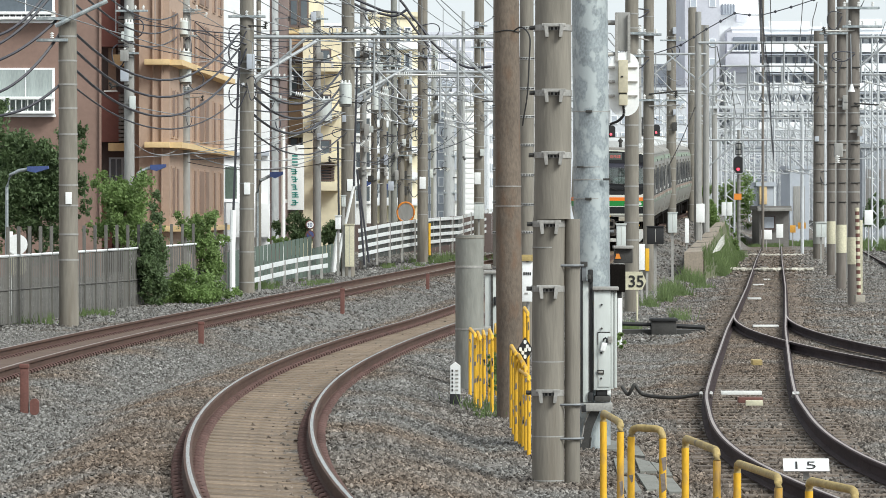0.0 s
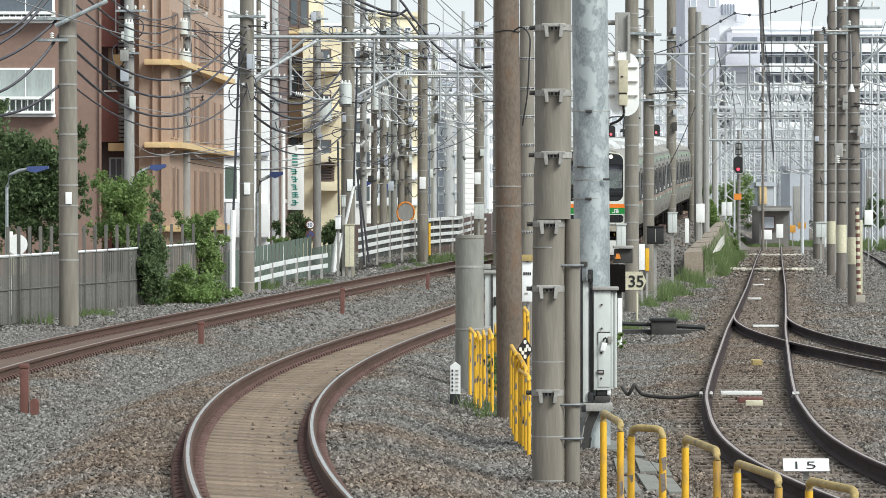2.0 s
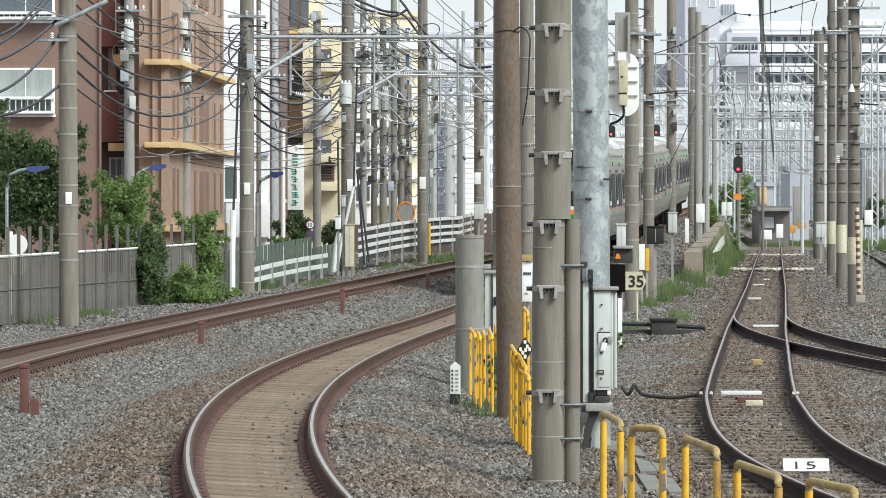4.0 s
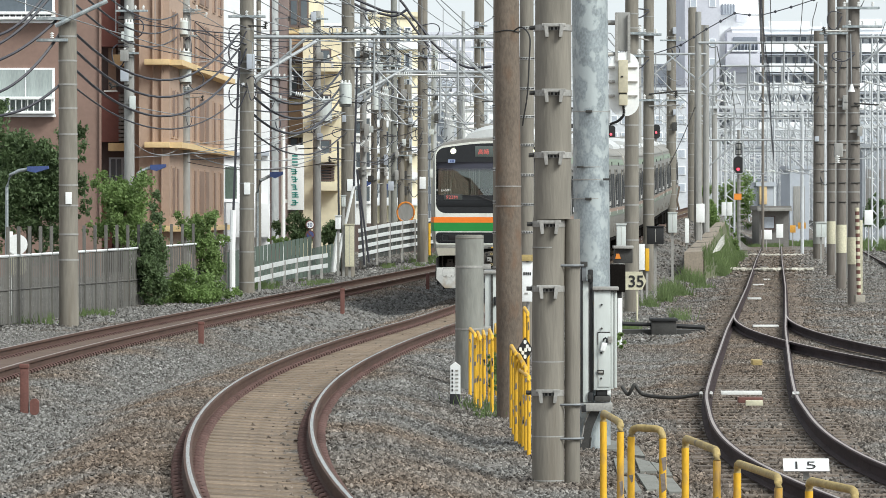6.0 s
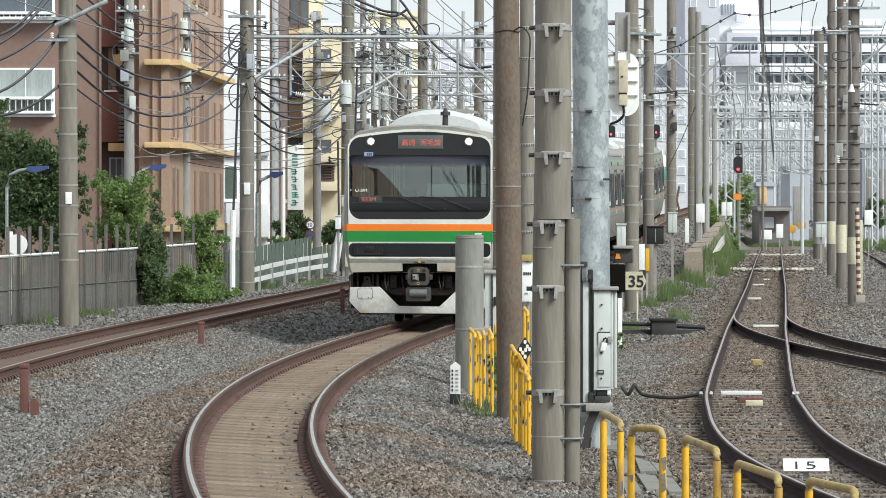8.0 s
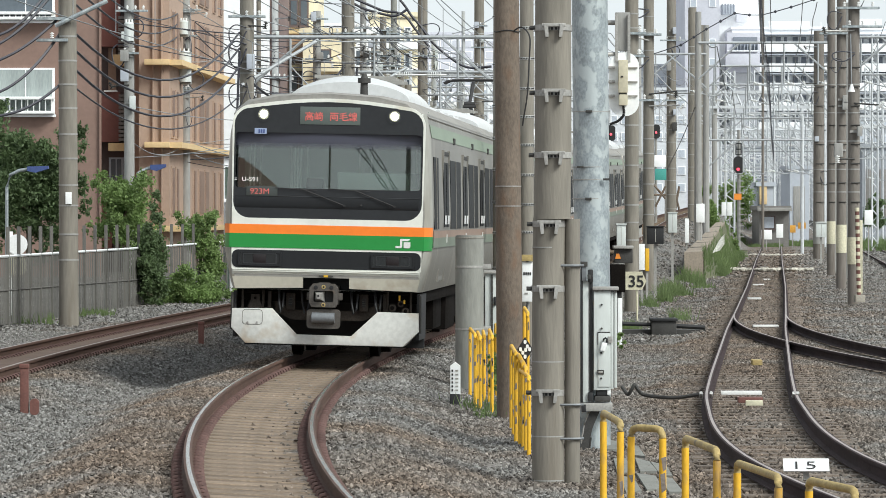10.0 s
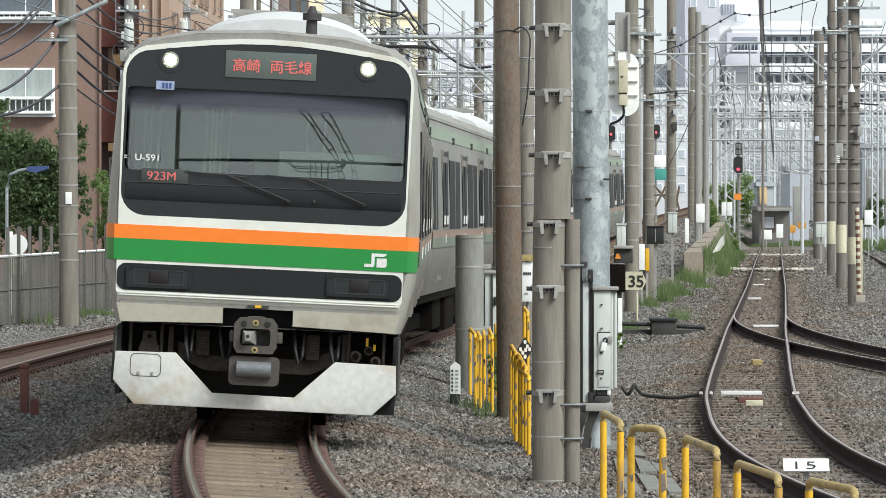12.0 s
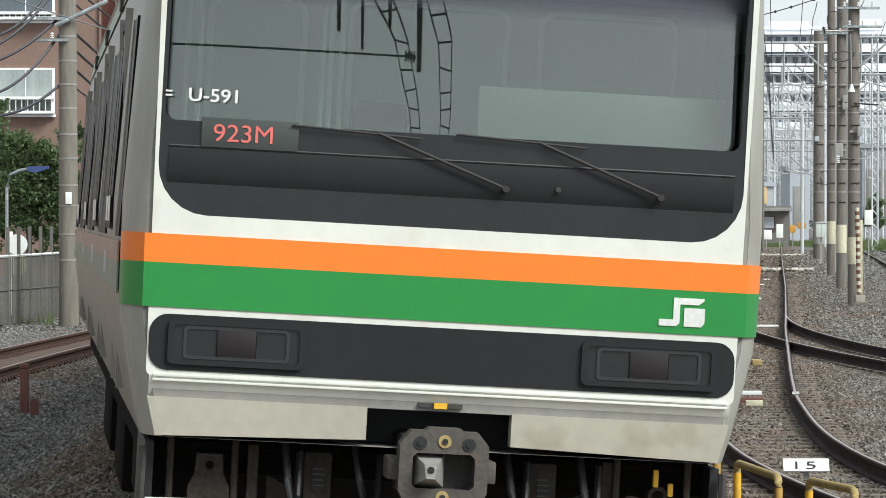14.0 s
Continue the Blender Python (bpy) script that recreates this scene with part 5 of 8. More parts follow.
def hoop(x0, y0, x1, y1, ztop, zbot, r, label, top_mat, tilt=0.0):
    """One bent-pipe guard rail: two legs and a top bar with rounded corners."""
    e = thing("guard_hoop", (x0, y0, zbot), label, "railing", "yellow pipe guard hoops")
    c = 0.05
    d = Vector((x1 - x0, y1 - y0, 0))
    u = d.normalized()
    a, b = Vector((x0, y0, ztop)), Vector((x1, y1, ztop + tilt))
    part("leg", tube(B(), [(x0, y0, zbot - 0.1), (x0, y0, ztop - c * 1.1)], r, 12), M_YELLOW, e)
    part("leg", tube(B(), [(x1, y1, zbot - 0.1), (x1, y1, ztop + tilt - c * 1.1)], r, 12), M_YELLOW, e)
    rr = random.Random(int(x0 * 977))
    for xx, yy in ((x0, y0), (x1, y1)):
        for k in range(3):
            z, h = rr.uniform(zbot + 0.25, ztop - 0.12), rr.uniform(0.015, 0.06)
            part("bare_patch", prism(B(), [(xx + rr.uniform(-0.9, 0.2) * r, z - h), (xx + rr.uniform(0.3, 0.9) * r, z - h * 0.7), (xx + rr.uniform(0.2, 0.95) * r, z + h), (xx + rr.uniform(-0.8, 0.0) * r, z + h * 0.8)], "y", yy - r * 1.06, yy - r * 0.5), M_BARE, e, "grey-brown spot of peeled paint")
    up = Vector((0, 0, 1))
    pts = [a - up * c * 1.1, a - up * c * 0.55 + u * c * 0.12, a - up * c * 0.15 + u * c * 0.45, a + u * c * 1.1, b - u * c * 1.1, b - up * c * 0.15 - u * c * 0.45, b - up * c * 0.55 - u * c * 0.12, b - up * c * 1.1]
    part("top_bar", tube(B(), pts, r * 1.02, 12), top_mat, e, "weathered top pipe")
    return e


NEAR_HOOPS = "chipped yellow pipe guard hoop with weathered top"
hoop(1.009, 27.0, 1.062, 25.7, 0.86, -0.5, 0.0215, NEAR_HOOPS, M_OCHRE)
hoop(1.113, 25.4, 1.29, 25.2, 0.847, -0.5, 0.0215, NEAR_HOOPS, M_OCHRE)
hoop(1.406, 24.9, 1.506, 23.6, 0.809, -0.5, 0.0215, NEAR_HOOPS, M_OCHRE)
hoop(1.618, 23.6, 1.743, 22.3, 0.74, -0.5, 0.0215, NEAR_HOOPS, M_OCHRE)
hoop(1.893, 22.2, 2.056, 21.4, 0.73, -0.5, 0.0215, NEAR_HOOPS, M_OCHRE)
FAR_HOOPS = "row of chipped yellow pipe guard hoops by the poles"
for u0, d0, u1, d1, v in ((832, 58.5, 841, 55.5, 582), (855, 59.5, 857, 57.0, 586), (866, 57, 871, 54, 584), (877, 62, 879, 59, 575),
                          (905, 50, 913, 47.2, 612), (918, 49, 926, 46, 628), (928, 56, 934, 53, 545), (921, 46.5, 936, 44.5, 655), (845, 57.5, 850, 55.0, 588), (909, 48.6, 920, 46.8, 622), (925, 47.6, 931, 45.4, 640)):
    z = EYE_Z - (v - 382) * d0 / 7600
    x0, x1 = (u0 - 784) * d0 / 7600, (u1 - 784) * d1 / 7600
    hoop(x0, d0, x1, d1, z, gnd(x0, d0), 0.022, FAR_HOOPS, M_YELLOW)

rf = thing("reflector_sign", (0.906, 47.5, gnd(0.906, 47.5)), "black and white chequered diamond marker on a rusty rod", "sign")
part("board", prism(B(), [(0.906, 0.488), (0.994, 0.625), (0.906, 0.763), (0.819, 0.625)], "y", 47.4, 47.43), M_BLACK, rf)
for du, dv in ((-8, 0), (8, 0), (0, -13), (0, 13), (4, -5), (-4, 6), (1, 1)):
    cx, cz = 0.906 + du * 0.00625, 0.625 - dv * 0.00625
    part("white_spot", prism(B(), rounded(cx - 0.016, cx + 0.016, cz - 0.022, cz + 0.022, 0.012, 3), "y", 47.392, 47.4), M_WHITE, rf)
part("rod", tube(B(), [(0.931, 47.5, -0.6), (0.919, 47.5, 0.613)], 0.012, 6), M_RAIL, rf)

km = thing("distance_post", (0.159, 55, gnd(0.159, 55)), "white and black marker post with unreadable writing", "marker post")
part("body", prism(B(), [(0.094, -0.187), (0.224, -0.187), (0.224, 0.175), (0.159, 0.226), (0.094, 0.175)], "y", 54.93, 55.07), M_WHITE, km)
part("foot", box(B(), 0.087, 0.217, 54.92, 55.08, -0.6, -0.18, 0.01), M_BLACK, km, "black lower half")
for k in range(6):
    z = 0.117 - k * 0.05
    part("writing_bar", box(B(), 0.109, 0.13, 54.922, 54.93, z - 0.014, z + 0.014), M_BLACK, km)
    part("writing_bar", box(B(), 0.159, 0.195, 54.922, 54.93, z - 0.010, z + 0.010), M_STEEL, km)

# low red-brown track pegs between the two curved tracks
for u, v0, v1, d in ((43, 645, 746, 52.3), (356, 570, 612, 76), (606, 511, 553, 99), (757, 485, 514, 124)):
    x, zt = (u - 784) * d / 7600, EYE_Z - (v0 - 382) * d / 7600
    e = thing("track_peg", (x, d, gnd(x, d)), "rusty red-brown steel track peg", "peg", "track pegs")
    part("post", box(B(), x - 0.05, x + 0.05, d - 0.05, d + 0.05, gnd(x, d) - 0.1, zt, 0.015), M_RED, e)
    part("top_clip", box(B(), x - 0.058, x + 0.058, d - 0.06, d + 0.06, zt - 0.05, zt + 0.005, 0.012), M_RED, e)
    if d < 60:
        part("red_cover", prism(B(), rounded(x + 0.07, x + 0.18, gnd(x, d), gnd(x, d) + 0.2, 0.05), "y", d - 0.05, d + 0.02), M_RED, e, "red round cover")


# ---- signal rear, signs and machines by the side track ----
def rear_signal():
    y = 62.0
    e = thing("signal_head", (2.611, y, 3.544), "white-backed railway signal head with beige box, seen from behind", "signal")
    part("back_plate", prism(B(), rounded(2.398, 2.831, 3.536, 4.458, 0.2), "y", y, y + 0.03), M_WHITE, e, "white rounded back plate")
    part("case", box(B(), 2.527, 2.662, y - 0.16, y, 3.872, 4.343, 0.012), M_BEIGE, e, "beige lamp case")
    part("terminal_case", box(B(), 2.535, 2.658, y - 0.17, y, 3.69, 3.845, 0.012), M_BEIGE, e, "small beige terminal case")
    part("case_neck", box(B(), 2.54, 2.65, y - 0.13, y, 3.84, 3.875), M_DARK, e)
    for v in (120, 145, 170):
        z = EYE_Z - (v - 382) * 62 / 7600
        part("hood_edge", box(B(), 2.382, 2.48, y - 0.05, y + 0.1, z - 0.02, z + 0.02, 0.01), M_STEEL, e)
        part("hinge", box(B(), 2.676, 2.806, y - 0.03, y, z - 0.01, z + 0.01), M_STEEL, e)
    part("vent", box(B(), 2.562, 2.594, y - 0.17, y - 0.158, 4.091, 4.115), M_BLACK, e)
    part("bracket", box(B(), 2.488, 2.7, y + 0.04, y + 0.1, 4.482, 5.037, 0.01), M_CONC2, e)
    for u in (1091, 1113):
        x = (u - 784) * 62 / 7600
        part("bracket_leg", box(B(), x - 0.02, x + 0.02, y - 0.02, y + 0.06, 4.319, 5.004), M_STEEL, e)
    part("cable", tube(B(), smooth([(2.602, y, 3.683), (2.611, y, 3.56), (2.53, y + 0.05, 3.47), (2.415, y + 0.1, 3.422)]), 0.02, 6), M_BLACK, e)
    part("arm", tube(B(), [(2.17, 61.9, 4.417), (2.504, y + 0.06, 4.433)], 0.03, 8), M_STEEL, e)
    part("arm", tube(B(), [(2.235, 62.1, 4.89), (2.537, y + 0.08, 4.89)], 0.035, 8), M_STEEL, e)
    part("post", tube(B(), [(2.219, 62.1, -0.6), (2.219, 62.1, 5.053)], 0.08, 10), M_GALV, e)


rear_signal()

sp = thing("speed_sign", (4.378, 97, gnd(4.378, 97)), "cream pentagon speed board lettered 35 on a thin white post", "sign")
bd = part("board", prism(B(), [(4.122, 0.428), (4.493, 0.428), (4.595, 0.619), (4.493, 0.836), (4.122, 0.836)], "y", 96.95, 96.98), M_CREAM, sp, "cream board")
lettering("35", 0.37, 4.174, 96.94, 0.492, M_BLACK, bd, "black figures 35", bold=0.006)
part("post", tube(B(), [(4.391, 97, -0.4), (4.365, 97, 0.824)], 0.022, 8), M_CREAM, sp)

ds = thing("dwarf_signal", (3.526, 84, gnd(3.526, 84)), "low black dwarf signal with an orange mark", "signal")
part("hood", box(B(), 3.349, 3.703, 83.8, 84.2, 1.172, 1.448, 0.02), M_DARK, ds)
part("brim", box(B(), 3.327, 3.714, 83.7, 84.25, 1.459, 1.514, 0.01), M_STEEL, ds)
part("mark", prism(B(), [(3.36, 1.26), (3.471, 1.26), (3.437, 1.359), (3.382, 1.359)], "y", 83.78, 83.8), M_ORANGE, ds, "orange mark")
part("body", box(B(), 3.272, 3.559, 83.8, 84.3, 0.608, 1.149, 0.03), M_UNDER, ds)
part("stand", box(B(), 3.36, 3.493, 83.9, 84.2, -0.5, 0.608, 0.01), M_DARK, ds)
wp = thing("white_stake", (3.295, 80, gnd(3.295, 80)), "short white cable stake", "marker post")
part("stake", box(B(), 3.253, 3.337, 79.97, 80.03, gnd(3.295, 80) - 0.1, 0.563, 0.01), M_WHITE, wp)

pm = thing("point_machine", (4.469, 88, gnd(4.469, 88)), "black point machine with operating rods on the ballast", "point machine")
zg = gnd(4.469, 88)
part("case", box(B(), 4.261, 4.771, 87.7, 88.3, zg, -0.031, 0.03), M_DARK, pm)
part("lid", box(B(), 4.238, 4.794, 87.65, 88.35, -0.054, 0.004, 0.015), M_BLACK, pm)
part("rod", tube(B(), [(3.659, 88, -0.112), (4.261, 88, -0.135)], 0.04, 8), M_BLACK, pm)
part("rod", tube(B(), [(4.771, 88, -0.158), (5.373, 88, -0.193)], 0.045, 8), M_BLACK, pm)
part("bed_plate", box(B(), 3.636, 5.396, 87.9, 88.5, zg - 0.05, -0.239), M_DARK, pm)

bn = thing("stop_board", (3.342, 39.5, gnd(3.342, 39.5)), "small white board lettered 15 between the rails", "sign")
b2 = part("board", prism(B(), [(39.42, -0.244), (39.43, -0.244 - 0.01), (39.52, -0.135 - 0.01), (39.51, -0.135)], "x", 3.129, 3.55), M_WHITE, bn, "white tilted board", 0)
for fig, fx in (("1", 3.191), ("5", 3.326)):
    lettering(fig, 0.122, fx, 39.425, -0.228 + 0.004, M_BLACK, b2, "black figure " + fig, lean=50, wide=1.9, bold=-0.0012)
part("foot", box(B(), 3.316, 3.368, 39.49, 39.52, -0.332, -0.239), M_STEEL, bn)

cb = solid("ground_cable", tube(B(), smooth([(2.30, 55.2, -0.10), (2.37, 55.05, -0.19), (2.415, 55, -0.13), (2.455, 55, -0.065), (2.50, 55, -0.13), (2.60, 55, -0.20), (2.938, 54.6, -0.215), (3.264, 54.4, -0.162)], 6), 0.024, 8), M_DARK, "dark bond cable lying on the ballast", "cable")
bb = thing("track_bond", (3.765, 54.4, gnd(3.765, 54.4)), "white bar and red-white block bolted between the rails", "track fitting")
part("bar", box(B(), 3.522, 4.037, 54.35, 54.45, -0.169, -0.119, 0.008), M_PINS, bb)
part("block", box(B(), 3.64, 3.947, 52.9, 53.1, -0.208, -0.139, 0.01), M_RED, bb)
part("tag", box(B(), 3.703, 3.91, 52.45, 52.55, -0.221, -0.159, 0.006), M_CREAM, bb)
for u in (1240, 1258, 1404, 1411):
    px = (u - 784) * 54.2 / 7600
    part("bolt", tube(B(), [(px, 54.2, -0.182), (px, 54.1, -0.132)], 0.022, 8), M_BANDSTEEL, bb, "grey bolt at the rail joint")
rs = random.Random(8)
for u, v, w in ((1078, 800, 30), (1100, 840, 34), (1122, 812, 26), (1138, 838, 30), (1150, 868, 34), (1172, 846, 24), (1112, 872, 30), (1185, 874, 26)):
    d = (EYE_Z + 0.45) * 7600 / (v - 382)
    x, k = (u - 784) * d / 7600, w * d / 15200
    z = gnd(x, d)
    sl = B()
    prism(sl, [(x - k, d - 1.1 + rs.uniform(-0.3, 0.3)), (x + k * rs.uniform(0.5, 1.1), d - 1.2), (x + k, d + rs.uniform(0.3, 1.2)), (x - k * rs.uniform(0.2, 0.9), d + 1.1)], "z", z - 0.08, z + 0.045)
    solid("broken_slab", sl, M_CONCRETE2, "broken grey concrete slab lying in the ballast", "slab", "broken slabs")
solid("track_marker", box(B(), 4.742, 4.898, 65.8, 66.2, -0.193, -0.114, 0.01), M_OCHRE, "faded yellow block lying between the rails", "track fitting")
for u0, u1, v, d in ((1323, 1347, 526, 114.5), (1332, 1352, 502, 138), (1332, 1378, 574, 90), (1351, 1363, 493, 148)):
    x0, x1, z = (u0 - 784) * d / 7600, (u1 - 784) * d / 7600, EYE_Z - (v - 382) * d / 7600
    solid("track_marker", box(B(), x0, x1, d - 0.15, d + 0.15, z - 0.06, z - 0.015, 0.01), M_PINS, "pale concrete cover lying between the rails", "track fitting", "covers between the rails")


# ---- left: fences, poles, cabling ----
def picket_fence():
    e = thing("picket_fence", (-8.872, 86, 0), "grey-brown metal fence with open pickets above solid slats", "fence")
    n = 44
    pts = []
    for k in range(n + 1):
        u = -25 + 425 * k / n
        d = 84 + 32 * (k / n) ** 1.2
        x = (u - 784) * d / 7600
        zb, zt = EYE_Z - (np.interp(u, [-25, 235, 400], [578, 552, 532]) - 382) * d / 7600, EYE_Z - (np.interp(u, [-25, 235, 400], [402, 398, 395]) - 382) * d / 7600
        zr = EYE_Z - (np.interp(u, [-25, 235, 400], [456, 440, 428]) - 382) * d / 7600
        pts.append((x, d, zb, zr, zt))
    for k, (x, d, zb, zr, zt) in enumerate(pts):
        if k % 2 == 0:
            part("post", box(B(), x - 0.035, x + 0.035, d - 0.035, d + 0.035, zb - 0.3, zt, 0.006), M_FENCE, e)
    part("top_rail", tube(B(), [(x, d - 0.06, zr) for x, d, zb, zr, zt in pts], 0.03, 6), M_GUARD, e, "pale rail")
    part("mid_rail", tube(B(), [(x, d - 0.05, (zr + zb) / 2) for x, d, zb, zr, zt in pts], 0.02, 6), M_FENCE, e)
    for (x, d, zb, zr, zt), (x2, d2, zb2, zr2, zt2) in zip(pts, pts[1:]):
        for j in range(3):
            f0, f1 = j / 3 + 0.03, (j + 1) / 3 - 0.05
            a, b = Vector((x, d, 0)).lerp(Vector((x2, d2, 0)), f0), Vector((x, d, 0)).lerp(Vector((x2, d2, 0)), f1)
            bm = B()
            vs = [bm.verts.new(p) for p in ((a.x, a.y, zb), (b.x, b.y, zb), (b.x, b.y, zr - 0.03), (a.x, a.y, zr - 0.03), (a.x, a.y + 0.03, zb), (b.x, b.y + 0.03, zb), (b.x, b.y + 0.03, zr - 0.03), (a.x, a.y + 0.03, zr - 0.03))]
            for f in ((0, 1, 2, 3), (7, 6, 5, 4), (0, 4, 5, 1), (1, 5, 6, 2), (2, 6, 7, 3), (3, 7, 4, 0)):
                bm.faces.new([vs[i] for i in f])
            bmesh.ops.recalc_face_normals(bm, faces=bm.faces)
            part("slat", bm, M_FENCE, e)


picket_fence()


def board_fence(u0, u1, v0b, v1b, v0t, v1t, d0, d1, material, n, label):
    e = thing("board_fence", ((u0 - 784) * d0 / 7600, d0, 0), label, "fence")
    for k in range(n):
        f0, f1 = k / n, (k + 0.9) / n
        c = []
        for f in (f0, f1):
            d = d0 + (d1 - d0) * f
            c.append(((u0 + (u1 - u0) * f - 784) * d / 7600, d, EYE_Z - (v0b + (v1b - v0b) * f - 382) * d / 7600, EYE_Z - (v0t + (v1t - v0t) * f - 382) * d / 7600))
        (xa, ya, ba, ta), (xb, yb, bb_, tb) = c
        bm = B()
        vs = [bm.verts.new(p) for p in ((xa, ya, ba), (xb, yb, bb_), (xb, yb, tb), (xa, ya, ta), (xa, ya + 0.04, ba), (xb, yb + 0.04, bb_), (xb, yb + 0.04, tb), (xa, ya + 0.04, ta))]
        for f in ((0, 1, 2, 3), (7, 6, 5, 4), (0, 4, 5, 1), (1, 5, 6, 2), (2, 6, 7, 3), (3, 7, 4, 0)):
            bm.faces.new([vs[i] for i in f])
        bmesh.ops.recalc_face_normals(bm, faces=bm.faces)
        part("board", bm, material, e)


board_fence(395, 552, 530, 492, 448, 418, 117, 142, M_GREENFENCE, 22, "weathered green corrugated board fence")
board_fence(552, 604, 495, 480, 440, 428, 143, 152, M_GREENFENCE, 8, "darker weathered green board fence")


# dark boards added so that the guard rail's gaps come out dark
board_fence(636, 812, 462, 430, 407, 385, 150.7, 185.7, M_BACKING, 24, "dark boards added behind the guard rail to darken its gaps")


def guard_rail(rows, d0, d1, label, posts):
    """Ribbed white rails on posts: rows of (u0, v0, u1, v1, mid lift)."""
    e = thing("guard_rail", ((rows[0][0] - 784) * d0 / 7600, d0, 0), label, "guard rail")
    for u0, v0, u1, v1, lift in rows:
        bm = B()
        n = 16
        ring = []
        for k in range(n + 1):
            f = k / n
            d = d0 + (d1 - d0) * f
            x = (u0 + (u1 - u0) * f - 784) * d / 7600
            z = EYE_Z - (v0 + (v1 - v0) * f - lift * 4 * f * (1 - f) - 382) * d / 7600
            h = 0.068
            ring.append([bm.verts.new(p) for p in ((x, d, z - h), (x, d - 0.06, z - h * 0.5), (x, d, z), (x, d - 0.06, z + h * 0.5), (x, d, z + h), (x, d + 0.03, z + h), (x, d + 0.03, z - h))])
        for a, b in zip(ring, ring[1:]):
            for j in range(7):
                bm.faces.new((a[j], a[(j + 1) % 7], b[(j + 1) % 7], b[j]))
        bmesh.ops.recalc_face_normals(bm, faces=bm.faces)
        part("rail", bm, M_GUARD, e, smooth=20)
    for k in range(posts):
        f = (k + 0.5) / posts
        d = d0 + (d1 - d0) * f
        u, v0, v1 = rows[0][0] + (rows[0][2] - rows[0][0]) * f, rows[0][1] + (rows[0][3] - rows[0][1]) * f - rows[0][4] * 4 * f * (1 - f), rows[-1][1] + (rows[-1][3] - rows[-1][1]) * f
        x = (u - 784) * d / 7600
        part("post", box(B(), x - 0.04, x + 0.04, d + 0.03, d + 0.12, EYE_Z - (v1 + 22 - 382) * d / 7600, EYE_Z - (v0 - 4 - 382) * d / 7600), M_STEEL, e)


guard_rail([(448, 478, 580, 452, 2), (448, 497, 580, 470, 2)], 116, 138, "white two-beam steel guard rail", 6)
guard_rail([(634, 409, 812, 386, 4), (634, 424, 812, 400, 4), (634, 438, 812, 412, 4), (634, 452, 812, 424, 4)], 150, 185, "white four-beam steel guard rail along the road", 8)
guard_rail([(812, 386, 885, 370, 1), (812, 400, 885, 383, 1), (812, 412, 885, 395, 1), (812, 424, 885, 404, 1)], 185, 215, "white four-beam steel guard rail continuing past the pole", 5)


# added dark panels stand for shaded road and hedge behind the beams
backdrop = thing("retaining_wall", (-4.101, 196, 0), "dark panels added for the shaded backdrop behind the guard rail", "wall")
for k in range(12):
    u0 = 596 + 25 * k
    part("panel", box(B(), (u0 - 784) * 205 / 7600, (u0 + 24.4 - 784) * 205 / 7600, 205, 205.3, -0.2, EYE_Z - (400 - 2.2 * k - 382) * 205 / 7600), M_FDARK, backdrop)


def bands_at(d, vs):
    return [EYE_Z - (v - 382) * d / 7600 for v in vs]


POLES = []


def line_pole(u, base_v, d, w, top_v, bands, label, material=None, plate_v=None, plate_u=0, lean=0.0):
    x = (u - 784) * d / 7600
    r = w * d / 7600 / 2
    z0, z1 = EYE_Z - (base_v - 382) * d / 7600, EYE_Z - (top_v - 382) * d / 7600
    POLES.append((u, d, top_v))
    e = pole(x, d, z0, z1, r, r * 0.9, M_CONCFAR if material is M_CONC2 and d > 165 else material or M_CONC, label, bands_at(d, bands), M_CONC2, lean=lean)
    if plate_v:
        plate(e, x + plate_u * d / 7600, d - r, EYE_Z - (plate_v - 382) * d / 7600, 11 * d / 7600, 21 * d / 7600)
    return e


PALE = "tall pale concrete utility pole"
line_pole(122, 568, 86, 35, -40, (65, 108, 150, 192, 238, 281, 328, 364, 415, 460), "tall taupe concrete line pole with number plate", None, 351, 1, -0.03)
line_pole(437, 522, 116, 27, -40, (52, 130, 164, 198, 231, 262, 292, 325, 370, 410, 446, 500), "tall taupe concrete line pole with number plate", None, 334, 1)
line_pole(616, 492, 142, 25, -40, (30, 180, 205, 230, 257, 285), "tall concrete line pole with cable boxes", None, 328, 4)
line_pole(748, 457, 168, 19, -40, (80, 128, 170, 195, 212, 236, 256, 280, 302, 340, 380), "tall concrete line pole with yellow guard strip", None, 324, 0)
line_pole(848, 430, 190, 19, -40, (60, 120, 150, 180, 205, 232, 260, 300, 350), "concrete line pole with a grey box", None, 316, -3)
line_pole(229, 545, 128, 19, -40, (100, 195, 270), PALE, M_CONC2)
line_pole(328, 520, 152, 18, -40, (30, 150, 260), PALE, M_CONC2)
line_pole(561, 470, 160, 15, 20, (200, 300, 380), PALE, M_CONC2)
for u, b, d, w, t in ((458, 470, 175, 9, -20), (487, 430, 180, 13, -20), (643, 470, 158, 12, -20), (662, 450, 170, 11, 60), (678, 440, 178, 13, 30), (697, 430, 180, 12, -20), (710, 425, 186, 12, 120), (722, 425, 190, 14, 150),
                      (768, 420, 205, 10, 70), (795, 415, 230, 20, 180), (820, 410, 215, 7, 20)):
    line_pole(u, b, d, w, t, (), "distant grey concrete pole in the row", (M_CONC2, M_CONC4, M_CONC, M_CONC2)[u % 4])

for a, b in (((98, 46), (190, 2)),):
    solid("pole_brace", tube(B(), [((q[0] - 784) * 85.7 / 7600, 85.7, EYE_Z - (q[1] - 382) * 85.7 / 7600) for q in (a, b)], 0.045, 8), M_GALV, "pale diagonal brace tube on a line pole", "brace")
